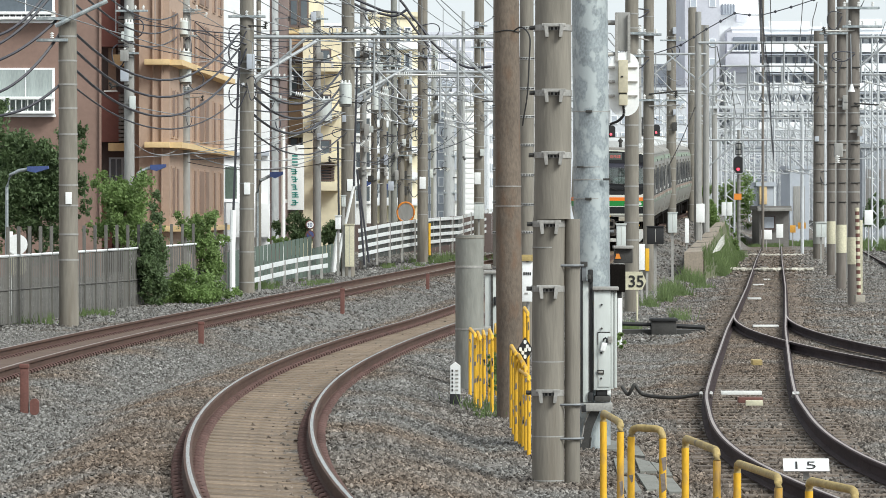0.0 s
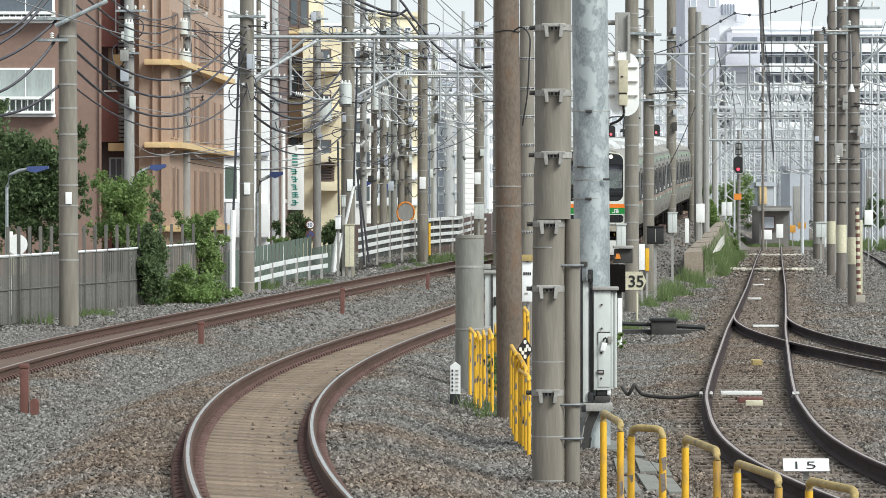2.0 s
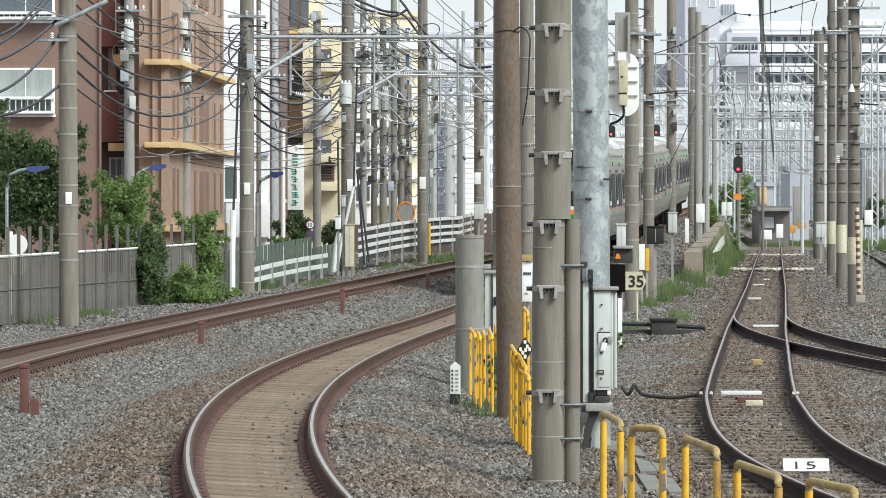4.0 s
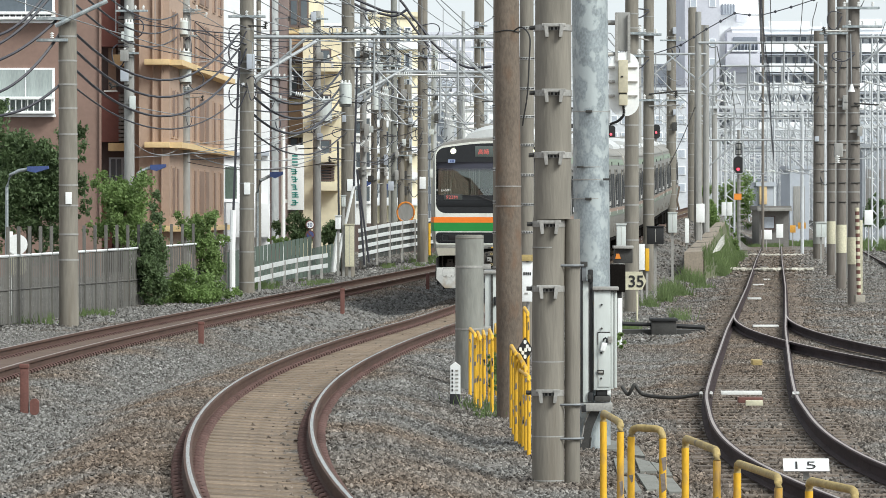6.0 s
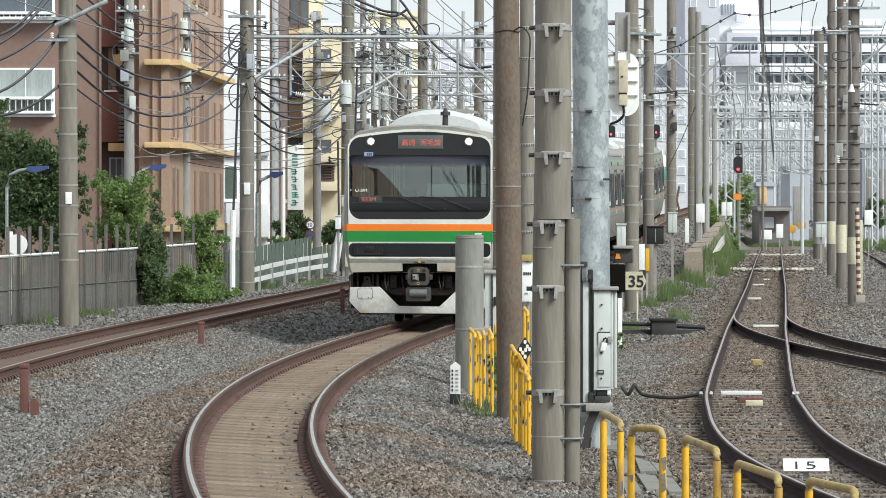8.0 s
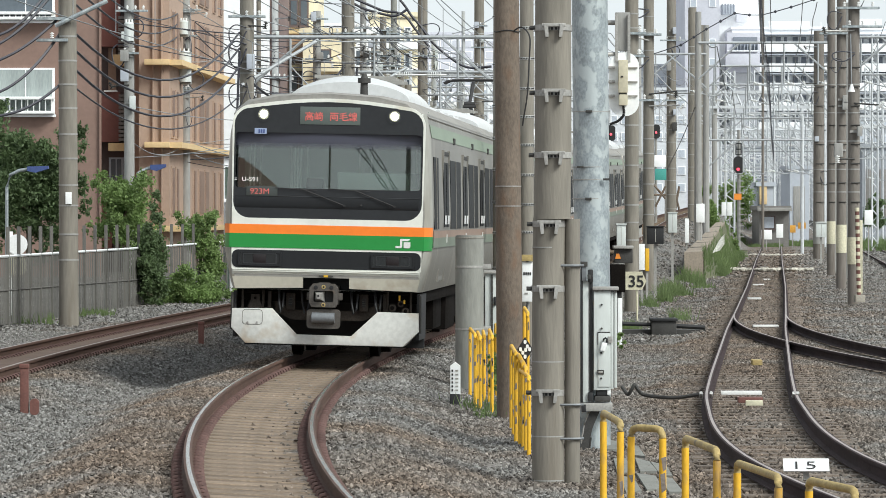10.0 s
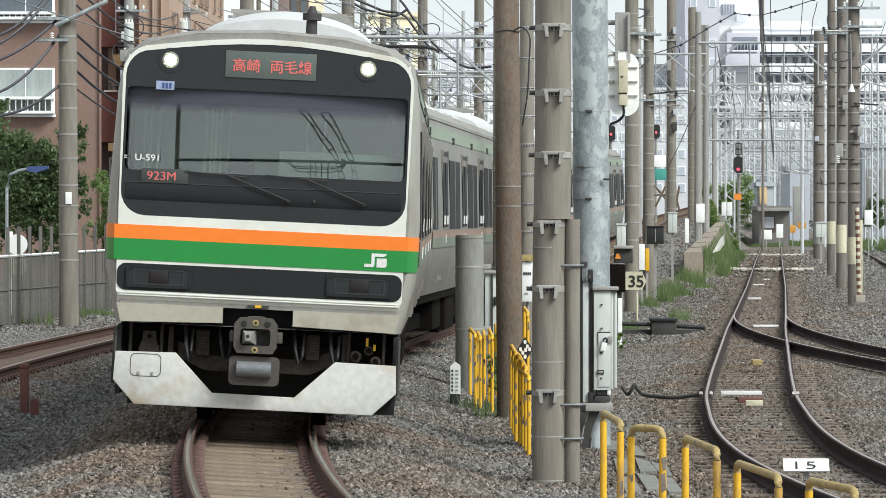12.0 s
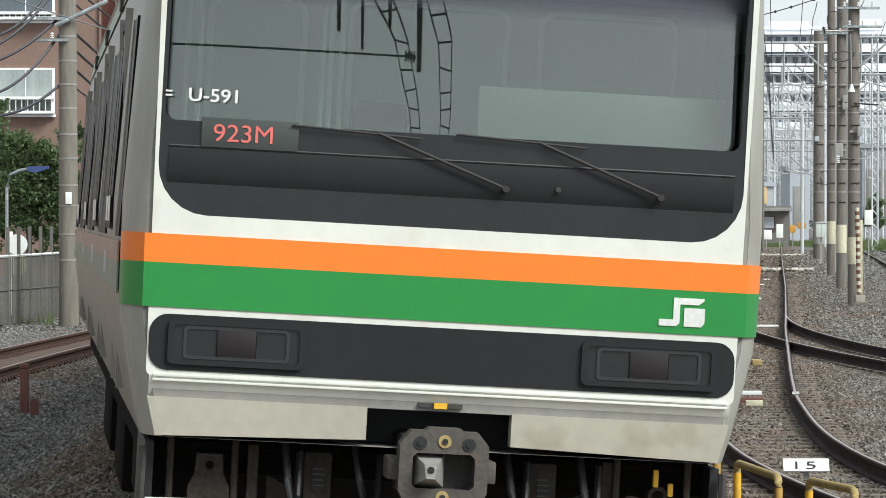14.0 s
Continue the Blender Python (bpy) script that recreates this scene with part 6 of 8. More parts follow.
# equipment on these poles
TR = "grey pole transformer on a utility pole"
for u, v0, v1, w, d in ((230, 44, 74, 17, 127), (327, 94, 146, 26, 151), (326, 40, 62, 16, 151), (665, 160, 195, 14, 157), (682, 160, 195, 12, 170), (574, 178, 215, 28, 158), (612, 150, 185, 22, 141)):
    x, r = (u - 784) * d / 7600, w * d / 7600 / 2
    za, zb = EYE_Z - (v1 - 382) * d / 7600, EYE_Z - (v0 - 382) * d / 7600
    e = thing("pole_transformer", (x, d - 0.3, za), TR, "transformer", "pole transformers")
    part("tank", tube(B(), [(x, d - 0.35, za), (x, d - 0.35, za + 0.04), (x, d - 0.35, zb - 0.06), (x, d - 0.35, zb)], r, 16), M_BOX, e)
    part("lid", tube(B(), [(x, d - 0.35, zb), (x, d - 0.35, zb + 0.05)], r * 1.05, 16, r * 0.8), M_BOX, e)
    part("bracket", box(B(), x - r, x + r, d - 0.3, d, za - 0.08, za, 0.01), M_STEEL, e)
    for k in (-1, 0, 1):
        part("bushing", tube(B(), [(x + k * r * 0.6, d - 0.35, zb), (x + k * r * 0.6, d - 0.35, zb + 0.14)], 0.035, 6), M_PINS, e)
for u0, u1, v0, v1, d, m, lb in ((611, 627, 398, 472, 140, M_CREAM, "tall cream cabinet at the foot of a pole"), (594, 604, 383, 406, 141, M_WHITE, "small white box on a pole"), (605, 612, 347, 366, 140, M_BOX, "small grey box on a pole"),
                                 (839, 856, 360, 388, 189, M_BOX, "grey box on a pole"), (1181, 1197, 377, 412, 139, M_BOX, "pale grey relay box on a pole"), (1233, 1250, 361, 395, 188, M_WHITE, "white plate box between two poles"),
                                 (1144, 1173, 402, 432, 119, M_BLACK, "black equipment box on a steel stand"), (1443, 1461, 395, 420, 185, M_BOX, "grey relay box on a pole"), (1090, 1106, 398, 438, 98, M_BOX, "grey box at a pole's foot")):
    x0, x1, za, zb = (u0 - 784) * d / 7600, (u1 - 784) * d / 7600, EYE_Z - (v1 - 382) * d / 7600, EYE_Z - (v0 - 382) * d / 7600
    e = thing("trackside_box", (x0, d, za), lb, "box")
    part("case", box(B(), x0, x1, d - 0.5, d - 0.2, za, zb, 0.015), m, e)
    part("door_line", box(B(), x0 + (x1 - x0) * 0.48, x0 + (x1 - x0) * 0.52, d - 0.505, d - 0.5, za + 0.05, zb - 0.05), M_STEEL, e)
    part("lid", box(B(), x0 - 0.02, x1 + 0.02, d - 0.53, d - 0.18, zb, zb + 0.03), m, e)
    xm, g = (x0 + x1) / 2, gnd((x0 + x1) / 2, d)
    part("stand", box(B(), xm - 0.04, xm + 0.04, d - 0.38, d - 0.3, min(g, za) - 0.1, za), M_STEEL, e)
# white cable sleeves and the yellow strip on pole feet
for pts, r, m, d, lb in (((411, 516, 411, 440, 413, 372), 0.085, M_WHITE, 115.6, "white wrapped guy-wire guard"), ((589, 482, 596, 430, 600, 412), 0.09, M_WHITE, 141, "white wrapped guy-wire guard"), ((596, 480, 604, 430, 626, 330), 0.05, M_WHITE, 141.5, "white wrapped guy-wire guard"), ((760, 452, 760, 410, 760, 395), 0.05, M_YELLOW, 167.5, "yellow plastic guy-wire guard strip")):
    p3 = [((pts[i] - 784) * d / 7600, d, EYE_Z - (pts[i + 1] - 382) * d / 7600) for i in (0, 2, 4)]
    solid("guy_guard", tube(B(), p3, r, 10), m, lb, "guy guard", "guy guards")
for a, b, d in (((413, 372), (424, 90), 115.6), ((626, 330), (632, 120), 141), ((645, 470), (632, 300), 141), ((600, 412), (598, 250), 141), ((653, 465), (636, 330), 142)):
    wire("guy_wire", [((q[0] - 784) * d / 7600, d, EYE_Z - (q[1] - 382) * d / 7600) for q in (a, b)], 0.035, M_CABLE, "dark guy cable up a pole", "cable")


# cables strung between poles: ends as bearing and height at each pole
def span(u0, v0, d0, u1, v1, d1, low, r, m=None, label="sagging dark cable between poles"):
    a = ((u0 - 784) * d0 / 7600, d0, EYE_Z - (v0 - 382) * d0 / 7600)
    b = ((u1 - 784) * d1 / 7600, d1, EYE_Z - (v1 - 382) * d1 / 7600)
    wire("overhead_cable", sag(a, b, (low - (v0 + v1) / 2) * (d0 + d1) / 2 / 7600), r, m or M_CABLE, label, "cable", "overhead cables")


for v0, v1, low, r in ((62, 58, 142, 0.028), (92, 86, 172, 0.028), (126, 118, 206, 0.028), (158, 170, 228, 0.018)):
    span(136, v0, 86, 424, v1, 116, low, r)
for v0, v1, low, r in ((150, 122, 184, 0.036), (172, 150, 210, 0.036), (204, 170, 236, 0.036), (236, 240, 274, 0.024)):
    span(450, v0, 116, 606, v1, 142, low, r)
for v0, v1, low in ((-20, 40, 50), (10, 62, 75), (-60, 22, 20)):
    span(136, v0, 86, 318, v1, 152, low, 0.024)
for v0, v1, low in ((60, -50, 50), (95, -30, 62), (120, 30, 95), (170, 60, 150), (200, 150, 200)):
    span(-60, v0, 84, 106, v1, 86, low, 0.03)
for v0, v1, low in ((60, 150, 150), (40, 95, 110), (84, 130, 140)):
    span(346, v0, 152, 606, v1, 142, low, 0.02)


# ---- right: poles in two rows, portals and wires ----
line_pole(1118, 540, 99, 26, -40, (25, 50, 222, 258, 293, 330, 363, 394, 425), "banded taupe concrete pole by the side track")
line_pole(1148, 505, 121, 20, -40, (30, 58, 90, 222, 246, 272, 298, 326, 353, 380), "banded taupe concrete pole by the side track")
line_pole(1188, 466, 190, 18, -40, (65, 100, 205, 230, 252, 278, 298, 320, 345, 370), "banded taupe concrete pole by the side track")
line_pole(1225, 402, 225, 16, 14, (83, 105, 120, 142, 168, 200, 236, 254, 274, 296, 314, 338, 362), "free-standing banded concrete pole by the side track")
line_pole(1242, 398, 238, 13, 45, (140, 180, 215, 255, 290), "short banded concrete pole by the side track")
for u, b, d, w, t in ((1511, 530, 113, 22, -40), (1489, 512, 132, 18, -40), (1471, 480, 152, 15, -40), (1449, 452, 186, 20, 55)):
    e = line_pole(u, b, d, w, t, (150, 200, 250, 300, 340), "brown-grey concrete pole with cream painted band", M_CONC3)
    x, r = (u - 784) * d / 7600, w * d / 7600 / 2
    part("paint_band", tube(B(), [(x, d, EYE_Z - (np.interp(d, [113, 132, 152], [468, 448, 432]) - 382) * d / 7600), (x, d, EYE_Z - (np.interp(d, [113, 132, 152], [420, 398, 392]) - 382) * d / 7600)], r + 0.008, 20), M_CREAM if d < 160 else M_CONC2, e, "faded cream paint band")
    for k in range(8):
        z = EYE_Z - (120 + 34 * k - 382) * d / 7600
        part("step_bolt", tube(B(), [(x - r * 0.6, d - r, z), (x + r * 0.9, d - r, z)], 0.018, 5), M_DARK, e)
line_pole(1350, 440, 232, 5, -30, (30, 60, 95, 120, 150), "thin dark line pole with fittings", M_CONC3)
gp = thing("striped_guard", (10.764, 111, gnd(10.764, 111)), "red and white striped guy guard on a concrete block", "guy guard")
for k in range(12):
    z0 = 0.026 + k * 0.19
    part("stripe", tube(B(), [(10.749 - 0.004 * k, 111, z0), (10.749 - 0.004 * k, 111, z0 + 0.095)], 0.055, 10), M_RED, gp)
    part("stripe", tube(B(), [(10.749 - 0.004 * k, 111, z0 + 0.095), (10.749 - 0.004 * k, 111, z0 + 0.19)], 0.055, 10), M_CREAM, gp)
part("pale_strip", box(B(), 10.793, 10.866, 111.2, 111.3, 0.079, 1.983, 0.01), M_CREAM, gp)
part("block", box(B(), 10.647, 10.896, 110.8, 111.3, -0.135, 0.055, 0.02), M_CONCRETE, gp)
bell = solid("wire_weight", tube(B(), [(10.655, 112, 5.53), (10.655, 112, 5.42), (10.655, 112, 5.33)], 0.03, 12, 0.095), M_PINS, "white bell-shaped insulator hung on a wire", "insulator")
wire("overhead_wire", [(10.625, 112, 6.845), (10.655, 112, 5.519)], 0.016, M_WIRE, "thin grey hanger wire on a pole")


def lattice_beam(bm, x0, x1, y, z0, z1, n, r=0.045):
    tube(bm, [(x0, y, z0), (x1, y, z0)], r, 5)
    tube(bm, [(x0, y, z1), (x1, y, z1)], r, 5)
    for k in range(n):
        a, b = x0 + (x1 - x0) * k / n, x0 + (x1 - x0) * (k + 1) / n
        tube(bm, [(a, y, z0), ((a + b) / 2, y, z1), (b, y, z0)], r * 0.7, 4)


def lattice_mast(u, d, v0, v1, w):
    x, hw = (u - 784) * d / 7600, w * d / 7600 / 2
    za, zb = gnd(x, d), EYE_Z - (v1 - 382) * d / 7600
    e = thing("lattice_mast", (x, d, za), "pale lattice steel catenary mast", "mast", "lattice masts")
    for s in (-1, 1):
        part("leg", tube(B(), [(x + s * hw, d, za - 0.1), (x + s * hw, d, zb)], 0.06, 4), M_GANTRY, e)
    bm = B()
    n = int((zb - za) / 0.75)
    for k in range(n):
        a, b = za + (zb - za) * k / n, za + (zb - za) * (k + 1) / n
        tube(bm, [(x - hw, d, a), (x + hw, d, (a + b) / 2), (x - hw, d, b)], 0.04, 4)
    part("lacing", bm, M_GANTRY, e)


for u, d, v1, w in ((1288, 300, 128, 9), (1330, 330, 125, 9), (1390, 300, 118, 10), (1310, 380, 200, 7), (1365, 400, 180, 7), (1412, 360, 150, 9), (1262, 340, 170, 8), (1425, 420, 190, 7), (1548, 240, 60, 10), (1535, 300, 120, 8)):
    lattice_mast(u, d, 430, v1, w)


def portal(d, u0, u1, v, kind, hang):
    """A beam across the tracks with its hangers; the poles stand at its ends."""
    x0, x1, z = (u0 - 784) * d / 7600, (u1 - 784) * d / 7600, EYE_Z - (v - 382) * d / 7600
    e = thing("catenary_portal", (x0, d, z), "pale steel catenary portal beam across the tracks", "gantry", "catenary portals")
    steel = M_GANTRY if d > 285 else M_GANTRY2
    bm = B()
    if kind == "lattice":
        lattice_beam(bm, x0, x1, d, z - 0.35, z + 0.35, max(3, int((x1 - x0) / 0.9)))
    else:
        tube(bm, [(x0, d, z), (x1, d, z)], 0.05, 8)
    part("beam", bm, steel, e)
    for s, x in ((1, x0), (-1, x1)):
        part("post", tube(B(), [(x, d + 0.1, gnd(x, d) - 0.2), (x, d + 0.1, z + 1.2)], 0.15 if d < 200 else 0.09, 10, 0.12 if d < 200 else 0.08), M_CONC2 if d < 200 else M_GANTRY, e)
        part("brace", tube(B(), [(x, d, z - 1.4), (x + s * 1.6, d, z)], 0.04, 5), steel, e)
    for k in range(hang):
        x = x0 + (x1 - x0) * (k + 0.5) / hang
        bm = B()
        tube(bm, [(x, d, z), (x, d, z - 1.6)], 0.035, 5)
        tube(bm, [(x, d, z - 1.5), (x + 0.9, d, z - 1.75), (x + 1.2, d, z - 1.7)], 0.025, 5)
        tube(bm, [(x, d, z - 0.8), (x + 0.9, d, z - 1.75)], 0.02, 5)
        h = part("hanger", bm, steel, e)
        bm = B()
        insulator(bm, (x + 0.15, d, z - 1.55), (0.95, 0, -0.25), 5, 0.06)
        part("insulator", bm, M_PINS, h)


for i, (d, v) in enumerate(((166, 76), (196, 117), (224, 150), (252, 178), (282, 200), (312, 220), (345, 238), (385, 252), (430, 266))):
    portal(d, 1236 - 2 * i, 1478 - 6 * i, v, "lattice" if i in (3, 5, 7) else "pipe", 4)
for i, (d, v) in enumerate(((178, 96), (236, 165), (300, 212), (365, 245), (410, 262))):
    portal(d, 1130 + 10 * i, 1250 - 2 * i, v, "pipe", 2)
for i, (d, v) in enumerate(((150, 66), (200, 132), (250, 175), (310, 215))):
    portal(d, 1500 - 8 * i, 1640 - 20 * i, v, "pipe", 3)
# heavy Warren truss carrying short lattice stubs
def warren_truss(u0, u1, v0, v1, d, bays):
    x0, x1, z0, z1 = (u0 - 784) * d / 7600, (u1 - 784) * d / 7600, EYE_Z - (v1 - 382) * d / 7600, EYE_Z - (v0 - 382) * d / 7600
    e = thing("catenary_portal", (x0, d, z0), "white steel Warren truss across the tracks", "gantry", "catenary portals")
    for z in (z0, z1):
        part("chord", box(B(), x0, x1, d - 0.09, d + 0.09, z - 0.075, z + 0.075), M_GANTRY, e)
    for k in range(bays):
        a, b = x0 + (x1 - x0) * k / bays, x0 + (x1 - x0) * (k + 1) / bays
        part("diagonal", tube(B(), [(a, d, z0), ((a + b) / 2, d, z1)], 0.06, 6), M_GANTRY, e)
        part("diagonal", tube(B(), [((a + b) / 2, d, z1), (b, d, z0)], 0.06, 6), M_GANTRY, e)
    for x in (x0 + 0.6, x1):
        part("post", tube(B(), [(x, d + 0.2, gnd(x, d) - 0.2), (x, d + 0.2, z1 + 0.4)], 0.16, 10), M_CONC2, e)


warren_truss(1246, 1448, 163, 190, 244, 9)
warren_truss(1252, 1447, 232, 248, 330, 11)
warren_truss(1492, 1650, 206, 224, 262, 7)


# portals over the two curved tracks
for d, u0, u1, v, kind in ((118, 440, 884, 66, "pipe"), (143, 618, 940, 128, "pipe"), (169, 748, 1000, 152, "lattice"), (190, 850, 1060, 178, "pipe"), (215, 700, 1080, 196, "pipe")):
    portal(d, u0, u1, v, kind, 3)
def cross_arm(pole_u, v, d, u0, u1, n):
    x0, x1, z = (u0 - 784) * d / 7600, (u1 - 784) * d / 7600, EYE_Z - (v - 382) * d / 7600
    e = thing("cross_arm", ((pole_u - 784) * d / 7600, d, z), "steel cross arm with white pin insulators on a pole", "cross arm", "cross arms")
    part("bar", box(B(), x0, x1, d - 0.26, d + 0.02, z - 0.028, z + 0.028), M_GALV, e)
    for k in range(n):
        x = x0 + (x1 - x0) * (k + 0.5) / n
        bm = B()
        insulator(bm, (x, d - 0.24, z + 0.04), (0, 0, 1), 3, 0.042, 0.04)
        part("pin_insulator", bm, M_PINS, e)


rq = random.Random(42)
for k in range(9):
    d = rq.uniform(240, 430)
    lattice_mast(rq.uniform(1255, 1440), d, 430, 382 - rq.uniform(6.0, 9.5) * 7600 / d, rq.uniform(1.6, 2.2) * 2000 / d)
for k in range(9):
    d = rq.uniform(210, 420)
    portal(d, rq.uniform(1238, 1300), rq.uniform(1400, 1470), 382 - rq.uniform(3.6, 7.0) * 7600 / d, rq.choice(["pipe", "lattice"]), 4)
for k in range(10):
    d = rq.uniform(200, 330)
    portal(d, rq.uniform(620, 760), rq.uniform(800, 900), 382 - rq.uniform(4.5, 8.0) * 7600 / d, rq.choice(["pipe", "lattice"]), 3)
for k in range(6):
    d = rq.uniform(230, 400)
    portal(d, rq.uniform(1440, 1490), rq.uniform(1560, 1660), 382 - rq.uniform(3.6, 8.0) * 7600 / d, rq.choice(["pipe", "lattice"]), 3)
for k in range(6):
    line_pole(round(rq.uniform(450, 870)), 432, round(rq.uniform(185, 300)), rq.uniform(7, 11), rq.uniform(-20, 150), (), "distant pale concrete pole in the row", M_CONC2)
left_row = [q for q in POLES if q[0] < 880 and q[1] > 150]
for k in range(34):
    u, d, top = rq.choice(left_row)
    cross_arm(u, rq.uniform(max(20, top + 6), max(20, top + 6) + 160), d, u - rq.uniform(10, 22), u + rq.uniform(10, 22), rq.choice([2, 3, 4]))
br = solid("pole_brace", tube(B(), [(-5.434, 115.8, 5.611), (-3.418, 117.5, 6.903)], 0.05, 8), M_GANTRY2, "pale diagonal brace tube on a line pole", "brace")
br2 = solid("pole_brace", tube(B(), [(-3.363, 141.8, 5.762), (-1.204, 143, 7.03)], 0.05, 8), M_GANTRY2, "pale diagonal brace tube on a line pole", "brace")
ins = B()
insulator(ins, (-1.462, 142.5, 6.769), (1, 0, 0), 8, 0.09, 0.06)
insulator(ins, (-0.506, 142.5, 6.769), (1, 0, 0), 8, 0.09, 0.06)
tube(ins, [(-1.575, 142.5, 6.769), (0.113, 142.5, 6.769)], 0.03, 5)
solid("strain_insulator", ins, M_PINS, "ribbed white strain insulators on a wire", "insulator")


for a in ((122, 34, 86, 66, 128, 1), (122, 72, 86, 66, 122, 1), (229, 20, 128, 205, 262, 4), (229, 95, 128, 214, 246, 2), (328, 18, 152, 300, 356, 4), (328, 64, 152, 315, 350, 2), (437, 30, 116, 405, 470, 3), (561, 60, 160, 530, 592, 4), (561, 105, 160, 540, 590, 3), (616, 60, 142, 590, 648, 4)) + (
          (697, 60, 180, 660, 730, 4), (678, 100, 178, 650, 712, 4), (697, 125, 180, 676, 724, 3), (748, 100, 168, 730, 775, 2), (1118, 60, 99, 1098, 1142, 2), (1148, 62, 121, 1130, 1170, 2), (1188, 72, 190, 1168, 1214, 2), (1118, 100, 99, 1100, 1140, 2), (1148, 178, 121, 1130, 1168, 2), (1188, 178, 190, 1172, 1210, 2), (1489, 60, 132, 1450, 1520, 3), (1511, 15, 113, 1480, 1555, 3), (1511, 48, 113, 1490, 1560, 3)):
    cross_arm(*a)


# boxes, bracket arms, insulators and cable loops on the crowded poles
def pole_fittings(u, d, v0, v1, n, seed):
    rr = random.Random(seed)
    k = d / 7600
    x = (u - 784) * k
    e = thing("pole_fittings", (x, d, EYE_Z - (v1 - 382) * k), "dark and grey boxes, brackets and cable loops on a pole", "pole fittings", "pole fittings")
    for i in range(n):
        z = EYE_Z - (v0 + (v1 - v0) * (i + rr.random()) / n - 382) * k
        s = rr.choice((-1, 1))
        kind = rr.random()
        if kind < 0.3:
            w, h = rr.uniform(0.12, 0.26), rr.uniform(0.2, 0.45)
            bx = part("box", box(B(), x + s * 0.12 - w / 2, x + s * 0.12 + w / 2, d - 0.45, d - 0.2, z - h / 2, z + h / 2, 0.02), rr.choice((M_DARK, M_BOX, M_CONC2, M_FGREY)), e)
            part("box_bracket", box(B(), x - 0.12, x + 0.12, d - 0.2, d, z - 0.03, z + 0.03), M_STEEL, bx)
        elif kind < 0.6:
            L = rr.uniform(0.4, 0.9)
            arm = part("arm", tube(B(), [(x, d - 0.15, z), (x + s * L, d - 0.3, z + rr.uniform(-0.05, 0.1))], 0.025, 6), rr.choice((M_CONN, M_DARK, M_STEEL)), e)
            bm = B()
            insulator(bm, (x + s * L, d - 0.3, z - 0.1), (s * rr.uniform(0, 1), 0, 1), 4, 0.06, 0.05)
            part("insulator", bm, rr.choice((M_PINS, M_DARK)), arm)
        else:
            w, h = rr.uniform(0.2, 0.6), rr.uniform(0.2, 0.6)
            pts = [(x, d - 0.2, z), (x + s * w * 0.5, d - 0.28, z - h * 0.9), (x + s * w, d - 0.3, z - h * 0.7), (x + s * w * 1.1, d - 0.3, z), (x + s * w * 0.7, d - 0.25, z + h * 0.35), (x, d - 0.2, z + h * 0.2)]
            part("cable_loop", tube(B(), smooth(pts), rr.uniform(0.012, 0.022), 6), M_CABLE, e)


for i, (u, d, v0, v1, n) in enumerate(((229, 128, 30, 190, 7), (328, 152, 20, 200, 10), (437, 116, 20, 180, 6), (561, 160, 30, 300, 14), (616, 142, 20, 300, 14), (643, 158, 20, 330, 12), (662, 170, 70, 330, 12), (678, 178, 60, 340, 14), (697, 180, 30, 340, 14), (710, 186, 130, 340, 10),
                                      (722, 190, 160, 350, 10), (748, 168, 30, 260, 10), (768, 205, 80, 330, 10), (795, 230, 185, 330, 8), (848, 190, 40, 300, 10), (487, 180, 20, 300, 8), (1148, 121, 20, 230, 5), (1188, 190, 40, 240, 6), (1511, 113, 10, 330, 5), (1489, 132, 20, 300, 5), (1449, 186, 60, 330, 5))):
    pole_fittings(u, d, v0, v1, n, 300 + i)
# tangle of service wires between the roadside poles
rt = random.Random(77)
tangle = [(229, 128), (328, 152), (437, 116), (561, 160), (616, 142), (643, 158), (662, 170), (678, 178), (697, 180), (722, 190), (748, 168), (768, 205), (848, 190)]
for i in range(46):
    a, b = sorted(rt.sample(range(len(tangle)), 2))
    b = min(b, a + 4)
    va, vb = rt.uniform(10, 290), rt.uniform(10, 290)
    vb = va + (vb - va) * 0.35
    span(tangle[a][0], va, tangle[a][1], tangle[b][0], vb, tangle[b][1], (va + vb) / 2 + rt.uniform(4, 26), rt.choice((0.012, 0.014, 0.02)), M_CABLE if i % 3 else M_WIRE, "thin service wire between the roadside poles")


# contact and carrier wires along each track, with droppers
def line_along(xs, off, z, y0, y1, r, m, label, lift=0.0, seg=4):
    ys = np.arange(y0, y1 + 0.1, 5.0)
    pts = [(float(np.interp(y, DD, xs)) + off, float(y), z + (max(0.0, float(np.interp(y, DD, MAIN_Z)) - 0.06) if xs is MAIN_X else 0.0) + lift * abs(math.sin(math.pi * y / 40.0))) for y in ys]
    wire("overhead_wire", pts, r, m, label, "wire", "overhead wires", seg)
    return pts


for xs in (MAIN_X, LEFT_X, RIGHT_X, RIGHT_X + 5.0, RIGHT_X + 9.5):
    a = line_along(xs, 0.1, 5.3, 45, 330, 0.009, M_WIRE, "grey contact wire over the track")
    b = line_along(xs, 0.1, 6.4, 45, 330, 0.009, M_CABLE if xs is RIGHT_X else M_WIRE, "grey carrier wire over the track", -0.5)
    bm = B()
    for p, q in zip(a, b):
        tube(bm, [p, q], 0.007, 4)
    tagged(solid("wire_droppers", bm, M_CABLE if xs is RIGHT_X else M_WIRE, "thin droppers between contact and carrier wire", "wire"), kind="stuff")
rw = random.Random(11)
for xs in (MAIN_X, LEFT_X, RIGHT_X, RIGHT_X + 5.0):
    for k in range(5):
        line_along(xs, rw.uniform(-3.2, 3.2), rw.uniform(6.6, 9.8), 105, 330, 0.012, M_WIRE if k % 2 else M_CABLE, "feeder wire strung along the line", -rw.uniform(0.2, 0.7))
